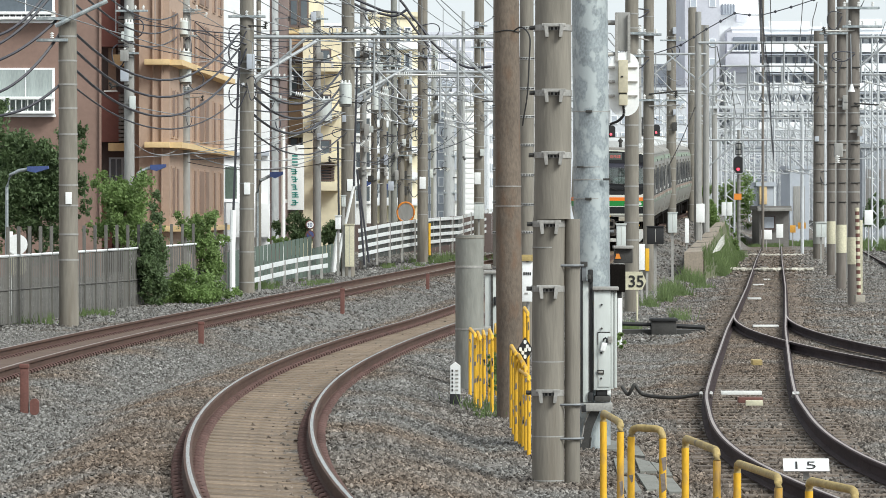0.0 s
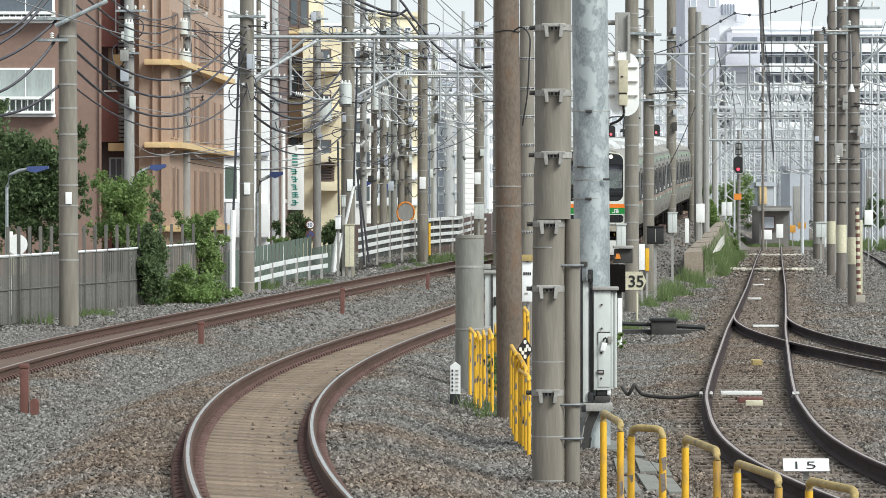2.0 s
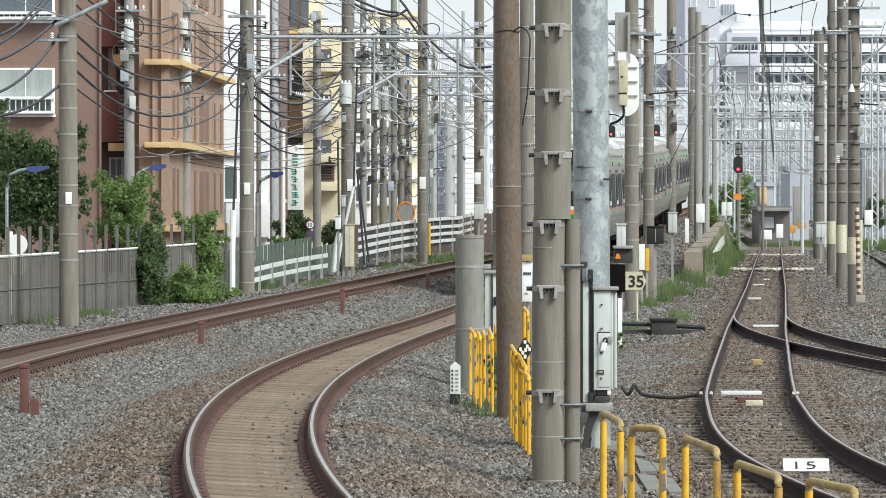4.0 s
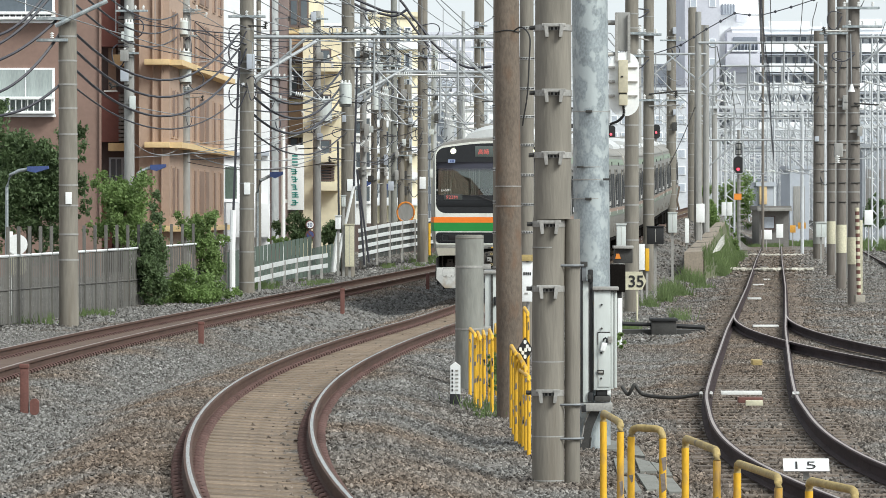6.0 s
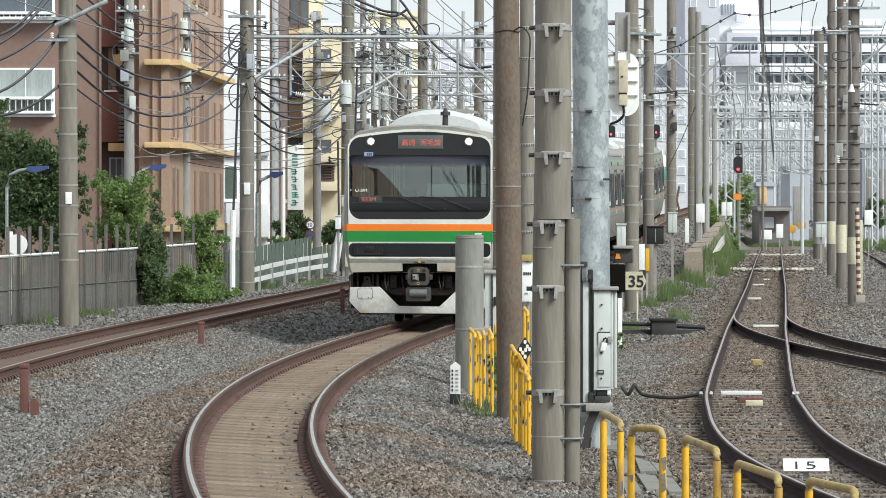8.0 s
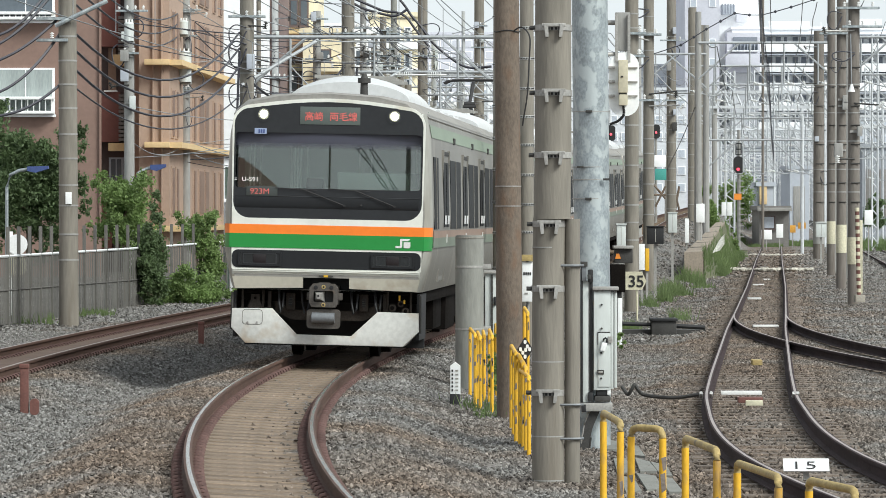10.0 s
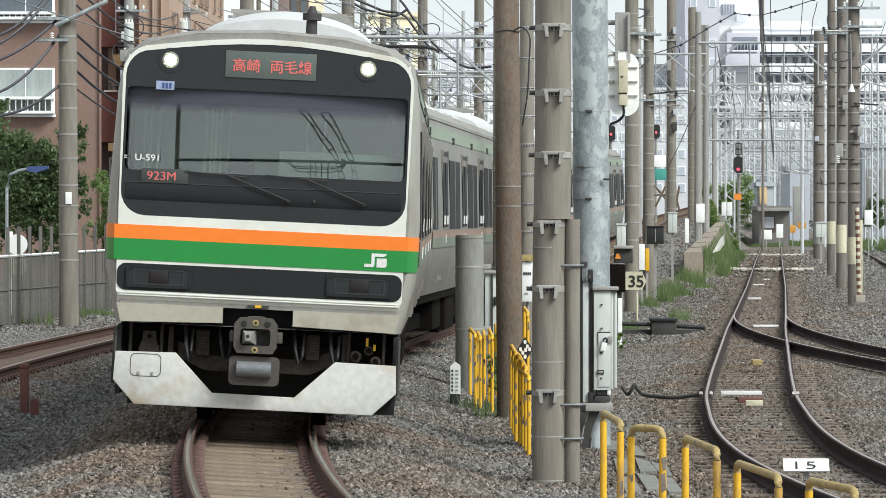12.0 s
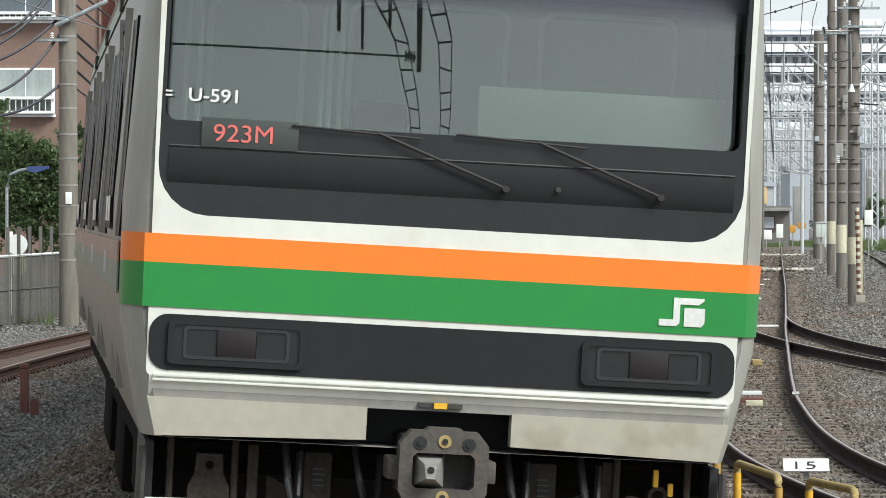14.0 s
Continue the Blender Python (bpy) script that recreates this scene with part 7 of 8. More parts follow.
# the line goes on behind the viewer
ROUTE_Y, ROUTE_X = (-70, -45, -23, -10, -4, 5.7, 17, 27), (17.0, 11.8, 7.8, 5.2, 3.7, 1.0, -1.5, -3.3)
for off in (0.0, 1.6):
    pair = []
    for side in (0.0, 0.5):
        pts = [(float(np.interp(py, ROUTE_Y, ROUTE_X)) + off + side - 1.5, py, 5.25 + 0.03 * math.sin(py * 0.5 + side * 9 + off)) for py in range(26, -70, -2)]
        wire("overhead_wire", pts, 0.024, M_CABLE, "dark overhead wire of the line", "wire", "overhead wires")
        pair.append(pts)
    bm = B()
    for a, b in list(zip(pair[0], pair[1]))[::2]:
        tube(bm, [a, b], 0.014, 5)
    solid("wire_spreader", bm, M_CABLE, "short dark spreaders between twin overhead wires", "wire fitting", "wire spreaders")
# cantilever arms above the viewer, mirrored in the windscreen
e = thing("catenary_portal", (-9, 10, 0), "dark steel catenary beam with arms and hangers across the tracks", "gantry", "catenary portals")
part("beam", tube(B(), [(-9, 10.3, 4.18), (9, 9.7, 4.18)], 0.025, 10), M_DARK, e)
for px in (-9, 9):
    part("post", tube(B(), [(px, 10, -0.5), (px, 10, 6.2)], 0.16, 12), M_CONC, e)
part("end_cap", tube(B(), [(2.28, 9.95, 4.14), (2.36, 9.95, 4.15), (2.6, 9.95, 4.17)], 0.12, 12, 0.05), M_DARK, e)
for z, x0 in ((4.10, -0.9), (4.07, -0.85), (4.02, -0.7)):
    part("arm", tube(B(), smooth([(x0 - 0.5, 9.95, 4.16), (x0, 9.95, z), (0.4, 9.95, z - 0.01), (1.8, 9.95, z), (2.3, 9.95, 4.12)]), 0.009, 6), M_DARK, e)
for px, r, zb in ((0.2, 0.035, 3.72), (0.55, 0.028, 3.6), (0.95, 0.035, 3.75), (1.4, 0.05, 3.45)):
    part("hanger", tube(B(), [(px, 9.95, 4.18), (px + 0.02, 9.95, zb)], r, 8, r * 0.7), M_DARK, e)
bm = B()
tube(bm, smooth([(-4.5, 10, 3.69), (-2.0, 10, 3.63), (0.4, 10, 3.57), (1.35, 10, 3.55)]), 0.008, 6)
insulator(bm, (1.2, 10, 3.555), (1, 0, -0.05), 4, 0.04, 0.04)
part("pull_off", bm, M_DARK, e)
# unseen walls added left of the view to block sky from the train's flank
cw = thing("wall_west", (-16, 20, 0), "unseen low walls added to block sky light from the left", "wall", kind="structure")
for y0, y1, h, m in ((-70, -20, 4.2, M_FGREY), (-18, 38, 4.4, M_TERRA), (40, 92, 4.2, M_SALMON)):
    part("wall", box(B(), -24, -15.5, y0, y1, -0.5, h), m, cw)
# wire with dark spacer balls
balls = [((u - 784) * 150 / 7600, 150.0, EYE_Z - (v - 382) * 150 / 7600) for u, v in ((1150, 98), (1205, 80), (1228, 66), (1250, 52), (1275, 38), (1300, 24), (1326, 27), (1348, 27), (1372, 21), (1400, 13), (1440, 0), (1470, -12))]
bw = thing("spacer_cable", balls[0], "dark cable with round spacers", "cable")
part("cable", tube(B(), balls, 0.018, 5), M_CABLE, bw)
for p in balls[1:-1]:
    bm = B()
    bmesh.ops.create_icosphere(bm, subdivisions=1, radius=0.06, matrix=Matrix.Translation(p))
    part("spacer", bm, M_CABLE, bw)
for pts in (((600, -8), (640, 14), (665, 22), (690, 28), (705, 27), (722, 16)), ((702, -6), (716, 10), (728, 28), (745, 48), (768, 78), (800, 105), (830, 120), (870, 118)), ((622, -4), (650, 8), (680, 20), (700, 22), (718, 30), (735, 52), (760, 84))):
    tw = [((u - 784) * 150 / 7600, 150.0, EYE_Z - (v - 382) * 150 / 7600) for u, v in pts]
    wire("feeder_cable", smooth(tw), 0.045, M_CABLE, "thick dark drooping feeder cable", "cable", "feeder cables")
# wires crossing above the left half
for u0, v0, d0, u1, v1, d1, low in ((440, -30, 116, 720, 120, 168, 60), (520, -20, 130, 860, 140, 190, 70), (560, 72, 117, 880, 60, 120, 74), (450, 100, 116, 748, 108, 168, 112), (330, 60, 152, 560, 66, 160, 90), (600, 130, 142, 748, 190, 168, 175), (640, 66, 158, 880, 180, 200, 130), (600, 0, 130, 880, 130, 190, 66)) + (
                                (780, 0, 150, 890, 100, 160, 50), (800, 60, 150, 890, 20, 150, 46), (1230, 190, 166, 1180, 300, 190, 250), (340, 110, 152, 420, 80, 180, 105), (430, 160, 116, 610, 140, 142, 165), (345, 255, 152, 610, 260, 160, 285), (345, 275, 152, 560, 280, 160, 300)):
    span(u0, v0, d0, u1, v1, d1, low, 0.017, M_CABLE if (u0 // 10) % 2 else M_WIRE, "thin wire crossing over the line")


# ---- buildings ----
def window(parent, x0, x1, y, z0, z1, frame_m=None, pane_m=None, split=1, sill=True):
    w = part("window", box(B(), x0 - 0.06, x1 + 0.06, y - 0.05, y + 0.05, z0 - 0.06, z1 + 0.06), frame_m or M_FWHITE, parent)
    for k in range(split):
        a, b = x0 + (x1 - x0) * k / split + 0.02, x0 + (x1 - x0) * (k + 1) / split - 0.02
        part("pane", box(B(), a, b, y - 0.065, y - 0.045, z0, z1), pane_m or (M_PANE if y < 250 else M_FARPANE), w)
    if sill:
        part("sill", box(B(), x0 - 0.1, x1 + 0.1, y - 0.15, y - 0.04, z0 - 0.14, z0 - 0.06), frame_m or M_FWHITE, w)
    return w


def building(label, u0, u1, d, v_top, depth, material, roof=True):
    x0, x1, z1 = (u0 - 784) * d / 7600, (u1 - 784) * d / 7600, EYE_Z - (v_top - 382) * d / 7600
    e = thing("building", (x0, d, 0), label, "building", "buildings")
    part("wall", box(B(), x0, x1, d, d + depth, -0.3, z1), material, e)
    if roof:
        part("roof", box(B(), x0 - 0.15, x1 + 0.15, d - 0.15, d + depth + 0.15, z1, z1 + 0.25), material, e)
    return e


def win(e, d, u0, u1, v0, v1, **k):
    return window(e, (u0 - 784) * d / 7600, (u1 - 784) * d / 7600, d - 0.02, EYE_Z - (v1 - 382) * d / 7600, EYE_Z - (v0 - 382) * d / 7600, **k)


def slab(e, name, d, u0, u1, v0, v1, proud, material, label=""):
    return part(name, box(B(), (u0 - 784) * d / 7600, (u1 - 784) * d / 7600, d - proud, d + 0.02, EYE_Z - (v1 - 382) * d / 7600, EYE_Z - (v0 - 382) * d / 7600, 0.01), material, e, label)


# red-brown apartment block
h1 = thing("building", (-15.9, 140, 0), "red-brown tiled apartment block with curtained windows", "building", "buildings")
part("wall", prism(B(), [(-15.9, 140), (-11.13, 140), (-11.35, 142), (-13.2, 160), (-18, 160)], "z", -0.3, 10.6), M_TERRA, h1)
part("roof", prism(B(), [(-16.0, 139.85), (-11.05, 139.85), (-13.1, 160.1), (-18.1, 160.1)], "z", 10.6, 10.85), M_TERRA, h1)
for v0, v1 in ((124, 200), (-26, 34)):
    wv = win(h1, 140, -2, 94, v0, v1, pane_m=M_CURTAIN if v0 > 0 else M_PANE, split=2)
    slab(h1, "balcony_rail", 140, -80, 97, v0 + 48, v0 + 53, 0.5, M_WHITE)
    slab(h1, "balcony_rail", 140, -80, 97, v1 - 3, v1 + 2, 0.5, M_WHITE)
    for k in range(10):
        slab(h1, "baluster", 140, -2 + k * 10.5, -1.2 + k * 10.5, v0 + 50, v1, 0.48, M_WHITE)
slab(h1, "downpipe", 140, 176, 178, -60, 420, 0.1, M_TERRA)
h2 = building("dark red recessed stair tower with louvres and cream ledges", 176, 262, 149, -80, 14, M_FDARK)
slab(h2, "red_block", 149, 178, 214, -80, 84, 0.5, M_TERRA2, "dark red upper block")
slab(h2, "red_block", 149, 180, 214, 164, 252, 0.5, M_TERRA2, "dark red lower block")
slab(h2, "red_block", 149, 180, 200, 330, 440, 0.5, M_TERRA2)
slab(h2, "inner_wall", 149, 192, 206, 86, 160, 0.1, M_SALMON)
slab(h2, "white_sill", 149, 186, 209, 161, 164, 0.6, M_WHITE, "white sill line")
slab(h2, "ledge", 149, 202, 222, 98, 118, 0.6, M_LEDGE, "cream balcony front")
slab(h2, "ledge", 149, 194, 224, 254, 268, 0.6, M_LEDGE, "cream ledge")
for k in range(10):
    slab(h2, "louvre", 149, 211, 226, 30 + k * 7, 35.5 + k * 7, 0.55, M_HUT, "grey louvre blade")
for k in range(12):
    slab(h2, "louvre", 149, 212, 226, 168 + k * 7, 173.5 + k * 7, 0.55, M_HUT, "grey louvre blade")
win(h2, 149, 196, 216, 282, 330, pane_m=M_PANE, frame_m=M_FGREY, split=2)
slab(h2, "salmon_return", 149, 226, 262, -80, 440, 0.45, M_SALMON)
xa, xb, xc = -10.406, -9.362, -8.577
h3 = thing("building", (xa, 147, 0), "salmon-brown apartment block with cream ledges and slit windows", "building", "buildings")
part("wall", prism(B(), [(xa, 147), (xb, 147), (xc, 168), (xc - 6, 172), (xa, 172)], "z", -0.3, 11.036), M_SALMON, h3)


def on_flank(t0, t1, proud, z0, z1):
    """A block on the slanting flank between two shares of its length."""
    p0, p1 = Vector((xb, 147)), Vector((xc, 168))
    n = Vector((p1.y - p0.y, p0.x - p1.x)).normalized()
    a, b = p0.lerp(p1, t0), p0.lerp(p1, t1)
    return prism(B(), [tuple(a - n * 0.1), tuple(b - n * 0.1), tuple(b + n * proud), tuple(a + n * proud)], "z", z0, z1)


for v in (106, 252, 400):
    slab(h3, "ledge", 147, 258, 302, v, v + 10, 0.7, M_LEDGE, "cream balcony ledge")
    zl = 4.421 + (252 - v) * 0.01934
    part("ledge", on_flank(-0.01, 1.0, 0.45, zl, zl + 0.19), M_LEDGE, h3, "cream ledge along the flank")
for zc in (8.328, 5.62, 2.951, 10.649):
    for t0, t1 in ((0.03, 0.06), (0.10, 0.13), (0.40, 0.43), (0.50, 0.58), (0.61, 0.67), (0.78, 0.81), (0.90, 0.94)):
        w = part("window", on_flank(t0 - 0.01, t1 + 0.01, 0.04, zc - 0.85, zc + 0.85), M_SALMON, h3)
        part("pane", on_flank(t0, t1, 0.07, zc - 0.78, zc + 0.78), M_BROWNPANE, w)
for u in (270, 285):
    slab(h3, "pilaster", 147, u, u + 3, -60, 420, 0.12, M_SALMON)
h4 = building("white rendered house with a green shuttered bay", 394, 474, 178, -60, 12, M_FWHITE)
win(h4, 178, 398, 420, 296, 352, pane_m=M_GREENFENCE)
slab(h4, "white_panel", 178, 398, 476, 270, 276, 0.2, M_FGREY)
slab(h4, "balcony", 178, 402, 478, 360, 420, 0.8, M_FWHITE)
h5 = building("dark brown narrow office tower front", 476, 496, 180, -60, 10, M_FDARK2)
h6 = building("beige apartment block with brown balconies", 492, 556, 196, -60, 16, M_FCREAM)
for v0, v1 in ((62, 104), (186, 236)):
    slab(h6, "balcony", 196, 478, 552, v0, v1, 1.2, M_FBROWN, "brown balcony front")
    slab(h6, "balcony_rail", 196, 478, 552, v0 - 4, v0, 1.25, M_LEDGE)
for v0 in (2, 128, 246, 330):
    for k in range(3):
        win(h6, 196, 496 + k * 18, 508 + k * 18, v0, v0 + 42, frame_m=M_FDARK)
slab(h6, "canopy", 196, 490, 545, 106, 112, 2.0, M_FDARK)
h7 = building("cream house with louvred air-conditioner balcony", 536, 612, 188, 60, 14, M_FCREAM)
for v0 in (90, 170, 250, 300):
    slab(h7, "balcony", 188, 560, 600, v0 + 22, v0 + 38, 0.8, M_FCREAM)
    win(h7, 188, 566, 584, v0, v0 + 22, frame_m=M_FDARK)
for k in range(8):
    slab(h7, "louvre", 188, 568, 592, 288 + k * 5, 291 + k * 5, 0.3, M_FDARK)
h8 = building("white and cream row house", 606, 660, 215, 60, 14, M_FWHITE)
for v0 in (90, 150, 210, 270, 330):
    for u in (612, 630, 646):
        win(h8, 215, u, u + 9, v0, v0 + 26)
h9 = building("pale apartment house behind the poles", 655, 740, 235, 30, 16, M_FCREAM)
for v0 in range(50, 370, 46):
    for u in range(660, 735, 19):
        win(h9, 235, u, u + 10, v0, v0 + 24, frame_m=M_FWHITE)
    slab(h9, "balcony", 235, 655, 740, v0 + 26, v0 + 38, 0.8, M_FWHITE)
h10 = building("grey-blue slab building with small windows", 730, 796, 262, 150, 16, M_FGREY)
for v0 in range(165, 380, 30):
    for u in range(735, 792, 14):
        win(h10, 262, u, u + 8, v0, v0 + 14, sill=False)
h11 = building("pale horizontally clad house with dark windows", 788, 842, 255, 188, 14, M_FWHITE)
for v0 in (214, 272, 327):
    win(h11, 255, 800, 820, v0, v0 + 25, frame_m=M_FGREY)
for k in range(22):
    slab(h11, "cladding_board", 255, 789, 842, 192 + k * 9, 199 + k * 9, 0.05, M_FWHITE)
h12 = building("distant blue-glass office block", 735, 905, 420, 62, 30, M_FBLUE)
for v0 in range(72, 300, 20):
    for u in range(740, 900, 20):
        win(h12, 420, u, u + 15, v0, v0 + 11, sill=False, pane_m=M_FBLUE)
h13 = building("distant pale apartment tower", 560, 735, 400, 46, 30, M_FWHITE)
for v0 in range(60, 300, 24):
    for u in range(566, 730, 21):
        win(h13, 400, u, u + 13, v0, v0 + 10, sill=False)
h14 = building("white office block beyond the rows of poles", 840, 1010, 330, 150, 20, M_FWHITE)
for v0 in range(160, 330, 26):
    for u in range(846, 1005, 24):
        win(h14, 330, u, u + 16, v0, v0 + 12, sill=False)
h15 = building("tall blue-grey tower with few windows", 1212, 1273, 430, -60, 30, M_FBLUE)
for v0 in (0, 70, 104):
    for u in (1222, 1256):
        win(h15, 430, u, u + 10, v0, v0 + 12, sill=False)
h16 = building("large white apartment block with long balconies", 1296, 1620, 440, 52, 30, M_FWHITE)
slab(h16, "penthouse", 440, 1360, 1432, 38, 53, 0.2, M_FWHITE)
slab(h16, "penthouse", 440, 1490, 1560, 34, 53, 0.2, M_FWHITE)
for u in range(1364, 1560, 22):
    slab(h16, "roof_rail", 440, u, u + 1.2, 40, 52, 0.1, M_FWHITE)
for v0 in (65, 100, 134, 168, 203):
    slab(h16, "balcony", 440, 1340, 1618, v0 + 14, v0 + 29, 2.2, M_FWHITE, "long white balcony")
    slab(h16, "slab_edge", 440, 1338, 1619, v0 - 3, v0 - 1, 2.3, M_FGREY)
    for k, u in enumerate(range(1342, 1612, 15)):
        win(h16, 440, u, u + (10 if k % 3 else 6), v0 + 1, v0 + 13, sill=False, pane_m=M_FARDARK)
core = slab(h16, "stair_core", 440, 1283, 1341, 60, 130, 3.0, M_FBLUE, "pale grey-blue stair core")
slab(h16, "loggia", 437, 1297, 1340, 66, 90, 0.12, M_FARDARK, "dark glazed loggia")
for u in range(1298, 1341, 6):
    slab(h16, "loggia_rail", 437, u, u + 0.8, 78, 91, 0.6, M_FGREY)
slab(h16, "loggia_rail", 437, 1286, 1341, 90, 92, 0.7, M_FWHITE)
slab(h16, "balcony", 437, 1283, 1341, 96, 118, 0.9, M_FBLUE)
h24 = building("white lift tower with a small corner balcony", 1272, 1342, 450, -60, 20, M_FWHITE)
slab(h24, "balcony", 450, 1276, 1300, 10, 27, 1.2, M_FGREY)
for k in range(5):
    slab(h24, "balcony_rail", 450, 1277 + 5 * k, 1277.8 + 5 * k, 8, 26, 1.3, M_FARDARK)
slab(h24, "awning", 450, 1302, 1322, 26, 40, 1.0, M_FBLUE)
h17 = building("low grey-white station building", 1090, 1480, 460, 118, 20, M_FPALE)
for u in range(1100, 1470, 16):
    win(h17, 460, u, u + 11, 136, 148, sill=False)
    win(h17, 460, u, u + 11, 176, 190, sill=False)
h18 = building("pale building behind the signal", 1070, 1215, 400, 160, 20, M_FPALE)
for v0 in range(176, 340, 30):
    for u in range(1080, 1210, 20):
        win(h18, 400, u, u + 12, v0, v0 + 13, sill=False)
h26 = building("dark low shed beyond the far track", 1526, 1680, 300, 262, 10, M_FSLATE)
for u in range(1532, 1670, 24):
    slab(h26, "door", 300, u, u + 14, 300, 384, 0.05, M_HUT)
h19 = building("low grey trackside hut with flat roof", 1344, 1396, 255, 372, 6, M_HUT)
slab(h19, "roof_edge", 255, 1340, 1400, 368, 374, 0.8, M_STEEL)
win(h19, 255, 1352, 1370, 384, 404, frame_m=M_FDARK)
h20 = building("tan plywood clad shed by the line", 1342, 1369, 262, 330, 4, M_FGREY)
slab(h20, "tan_panel", 262, 1344, 1357, 322, 362, 0.1, M_LEDGE)
h21 = building("grey concrete block by the rails", 1398, 1432, 290, 300, 8, M_FGREY)
slab(h21, "recess", 290, 1404, 1424, 330, 400, 0.05, M_CONC2)
h22 = building("grey warehouse beyond the side tracks", 1480, 1660, 360, 200, 20, M_FSLATE)
h25 = building("low grey depot wall beyond the gantries", 1262, 1440, 436, 262, 12, M_FSLATE)
for u in range(1268, 1436, 14):
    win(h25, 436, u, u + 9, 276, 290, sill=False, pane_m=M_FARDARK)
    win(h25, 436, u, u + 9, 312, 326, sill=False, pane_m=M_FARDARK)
for v0 in range(214, 370, 26):
    for u in range(1500, 1640, 20):
        win(h22, 360, u, u + 12, v0, v0 + 12, sill=False)
# wall coloured dark to stand for shade and plants behind the guard rail
h23 = building("dark green wall behind the fence, backdrop to the guard rail", 395, 610, 230, 360, 8, M_GREENFENCE)

# upright shop sign with unreadable lettering, road signs, mirrors, lamps
sg = thing("upright_sign", (-6.181, 166, 0), "tall white upright sign with green characters made unreadable", "sign")
part("post", tube(B(), [(-6.181, 166, -0.2), (-6.181, 166, 5.464)], 0.09, 10), M_WHITE, sg)
part("board", box(B(), -6.007, -5.373, 165.9, 166.1, 2.318, 4.83, 0.02), M_WHITE, sg)
rz = random.Random(9)
for k in range(5):
    z = 3.804 - k * 0.30
    for j in range(3):
        x0 = -5.876 + rz.uniform(0, 0.1)
        part("writing_bar", box(B(), x0, x0 + rz.uniform(0.12, 0.26), 165.88, 165.9, z + j * 0.085 - 0.1, z + j * 0.085 - 0.06), M_TEAL, sg, "teal bar")
    part("writing_bar", box(B(), -5.701 - 0.02, -5.701 + 0.03, 165.88, 165.9, z - 0.1, z + 0.1), M_TEAL, sg, "teal bar")
for k in range(4):
    z = 4.415 - k * 0.12
    part("writing_bar", box(B(), -5.832, -5.613, 165.88, 165.9, z - 0.03, z + 0.03), M_TEAL, sg, "small teal bar")
for z in (4.262, 2.668):
    part("bracket", box(B(), -6.181, -5.985, 165.96, 166.04, z - 0.06, z + 0.06), M_WHITE, sg)
rs = thing("road_sign", (-4.824, 156, 0), "two round road signs on a grey post", "road sign")
part("post", tube(B(), [(-4.824, 156, 0), (-4.824, 156, 1.895)], 0.035, 8), M_GALV, rs)
for v, m in ((398, M_WHITE), (416, M_BLUE)):
    z = EYE_Z - (v - 382) * 156 / 7600
    d1 = part("disc", tube(B(), [(-4.824, 155.9, z), (-4.824, 155.92, z)], 0.17, 20), M_RED, rs, "red rimmed disc")
    fc = part("face", tube(B(), [(-4.824, 155.88, z), (-4.824, 155.9, z)], 0.13, 20), m, d1)
    if m is M_WHITE:
        lettering("30", 0.2, -4.94, 155.87, z - 0.07, M_BLUE, d1, "blue figures 30")
    else:
        part("slash", prism(B(), [(-4.93, z + 0.08), (-4.90, z + 0.11), (-4.72, z - 0.08), (-4.75, z - 0.11)], "y", 155.86, 155.88), M_RED, d1)
cm = thing("convex_mirror", (-1.494, 172, 0), "round road mirror with orange rim", "mirror")
bm = B()
tube(bm, [(-1.494 + 0.34 * math.cos(a), 172, 2.236 + 0.4 * math.sin(a)) for a in np.linspace(0, 2 * math.pi, 25)], 0.04, 6)
part("rim", bm, M_ORANGE, cm, "orange rim")
part("face", tube(B(), [(-1.494, 171.98, 2.236), (-1.494, 172.0, 2.236)], 0.32, 20), M_CONC2, cm)
part("post", tube(B(), [(-1.629, 172.1, 0), (-1.629, 172.1, 2.236)], 0.05, 8), M_PINS, cm)
dm = thing("disc_sign", (-9.115, 92, 0), "white round disc signs on a post behind the fence", "sign")
for v, m in ((433, M_WHITE), (470, M_CREAM)):
    z = EYE_Z - (v - 382) * 92 / 7600
    part("disc", tube(B(), [(-9.115, 91.9, z), (-9.115, 91.95, z)], 0.22, 24), m, dm)
part("post", tube(B(), [(-9.285, 92, -0.1), (-9.285, 92, 1.761)], 0.07, 10), M_WHITE, dm)


def street_lamp(u, v, d, reach, side, base_v):
    x, z, k = (u - 784) * d / 7600, EYE_Z - (v - 382) * d / 7600, d / 7600
    e = thing("street_lamp", (x, d, 0), "slim street lamp with a blue hood on a curved arm", "street lamp", "street lamps")
    part("post", tube(B(), [(x, d, EYE_Z - (base_v - 382) * k), (x, d, z - 30 * k), (x + 6 * k, d, z - 8 * k), (x + 22 * k, d, z), (x + reach * 0.6 * k, d, z + 3 * k)], 3 * k, 8), M_GALV, e)
    part("hood", prism(B(), [(x + reach * 0.5 * k, z + 7 * k), (x + reach * k, z + 8 * k), (x + reach * k, z + 3 * k), (x + reach * 0.7 * k, z - 4 * k), (x + reach * 0.5 * k, z - 1 * k)], "y", d - 0.12, d + 0.12), M_BLUE, e, "dark blue hood")


street_lamp(12, 302, 95, 74, 1, 560)
street_lamp(238, 299, 132, 56, 1, 520)
street_lamp(455, 312, 160, 46, 1, 490)
street_lamp(618, 328, 175, 40, 1, 480)
street_lamp(660, 333, 182, 40, 1, 475)

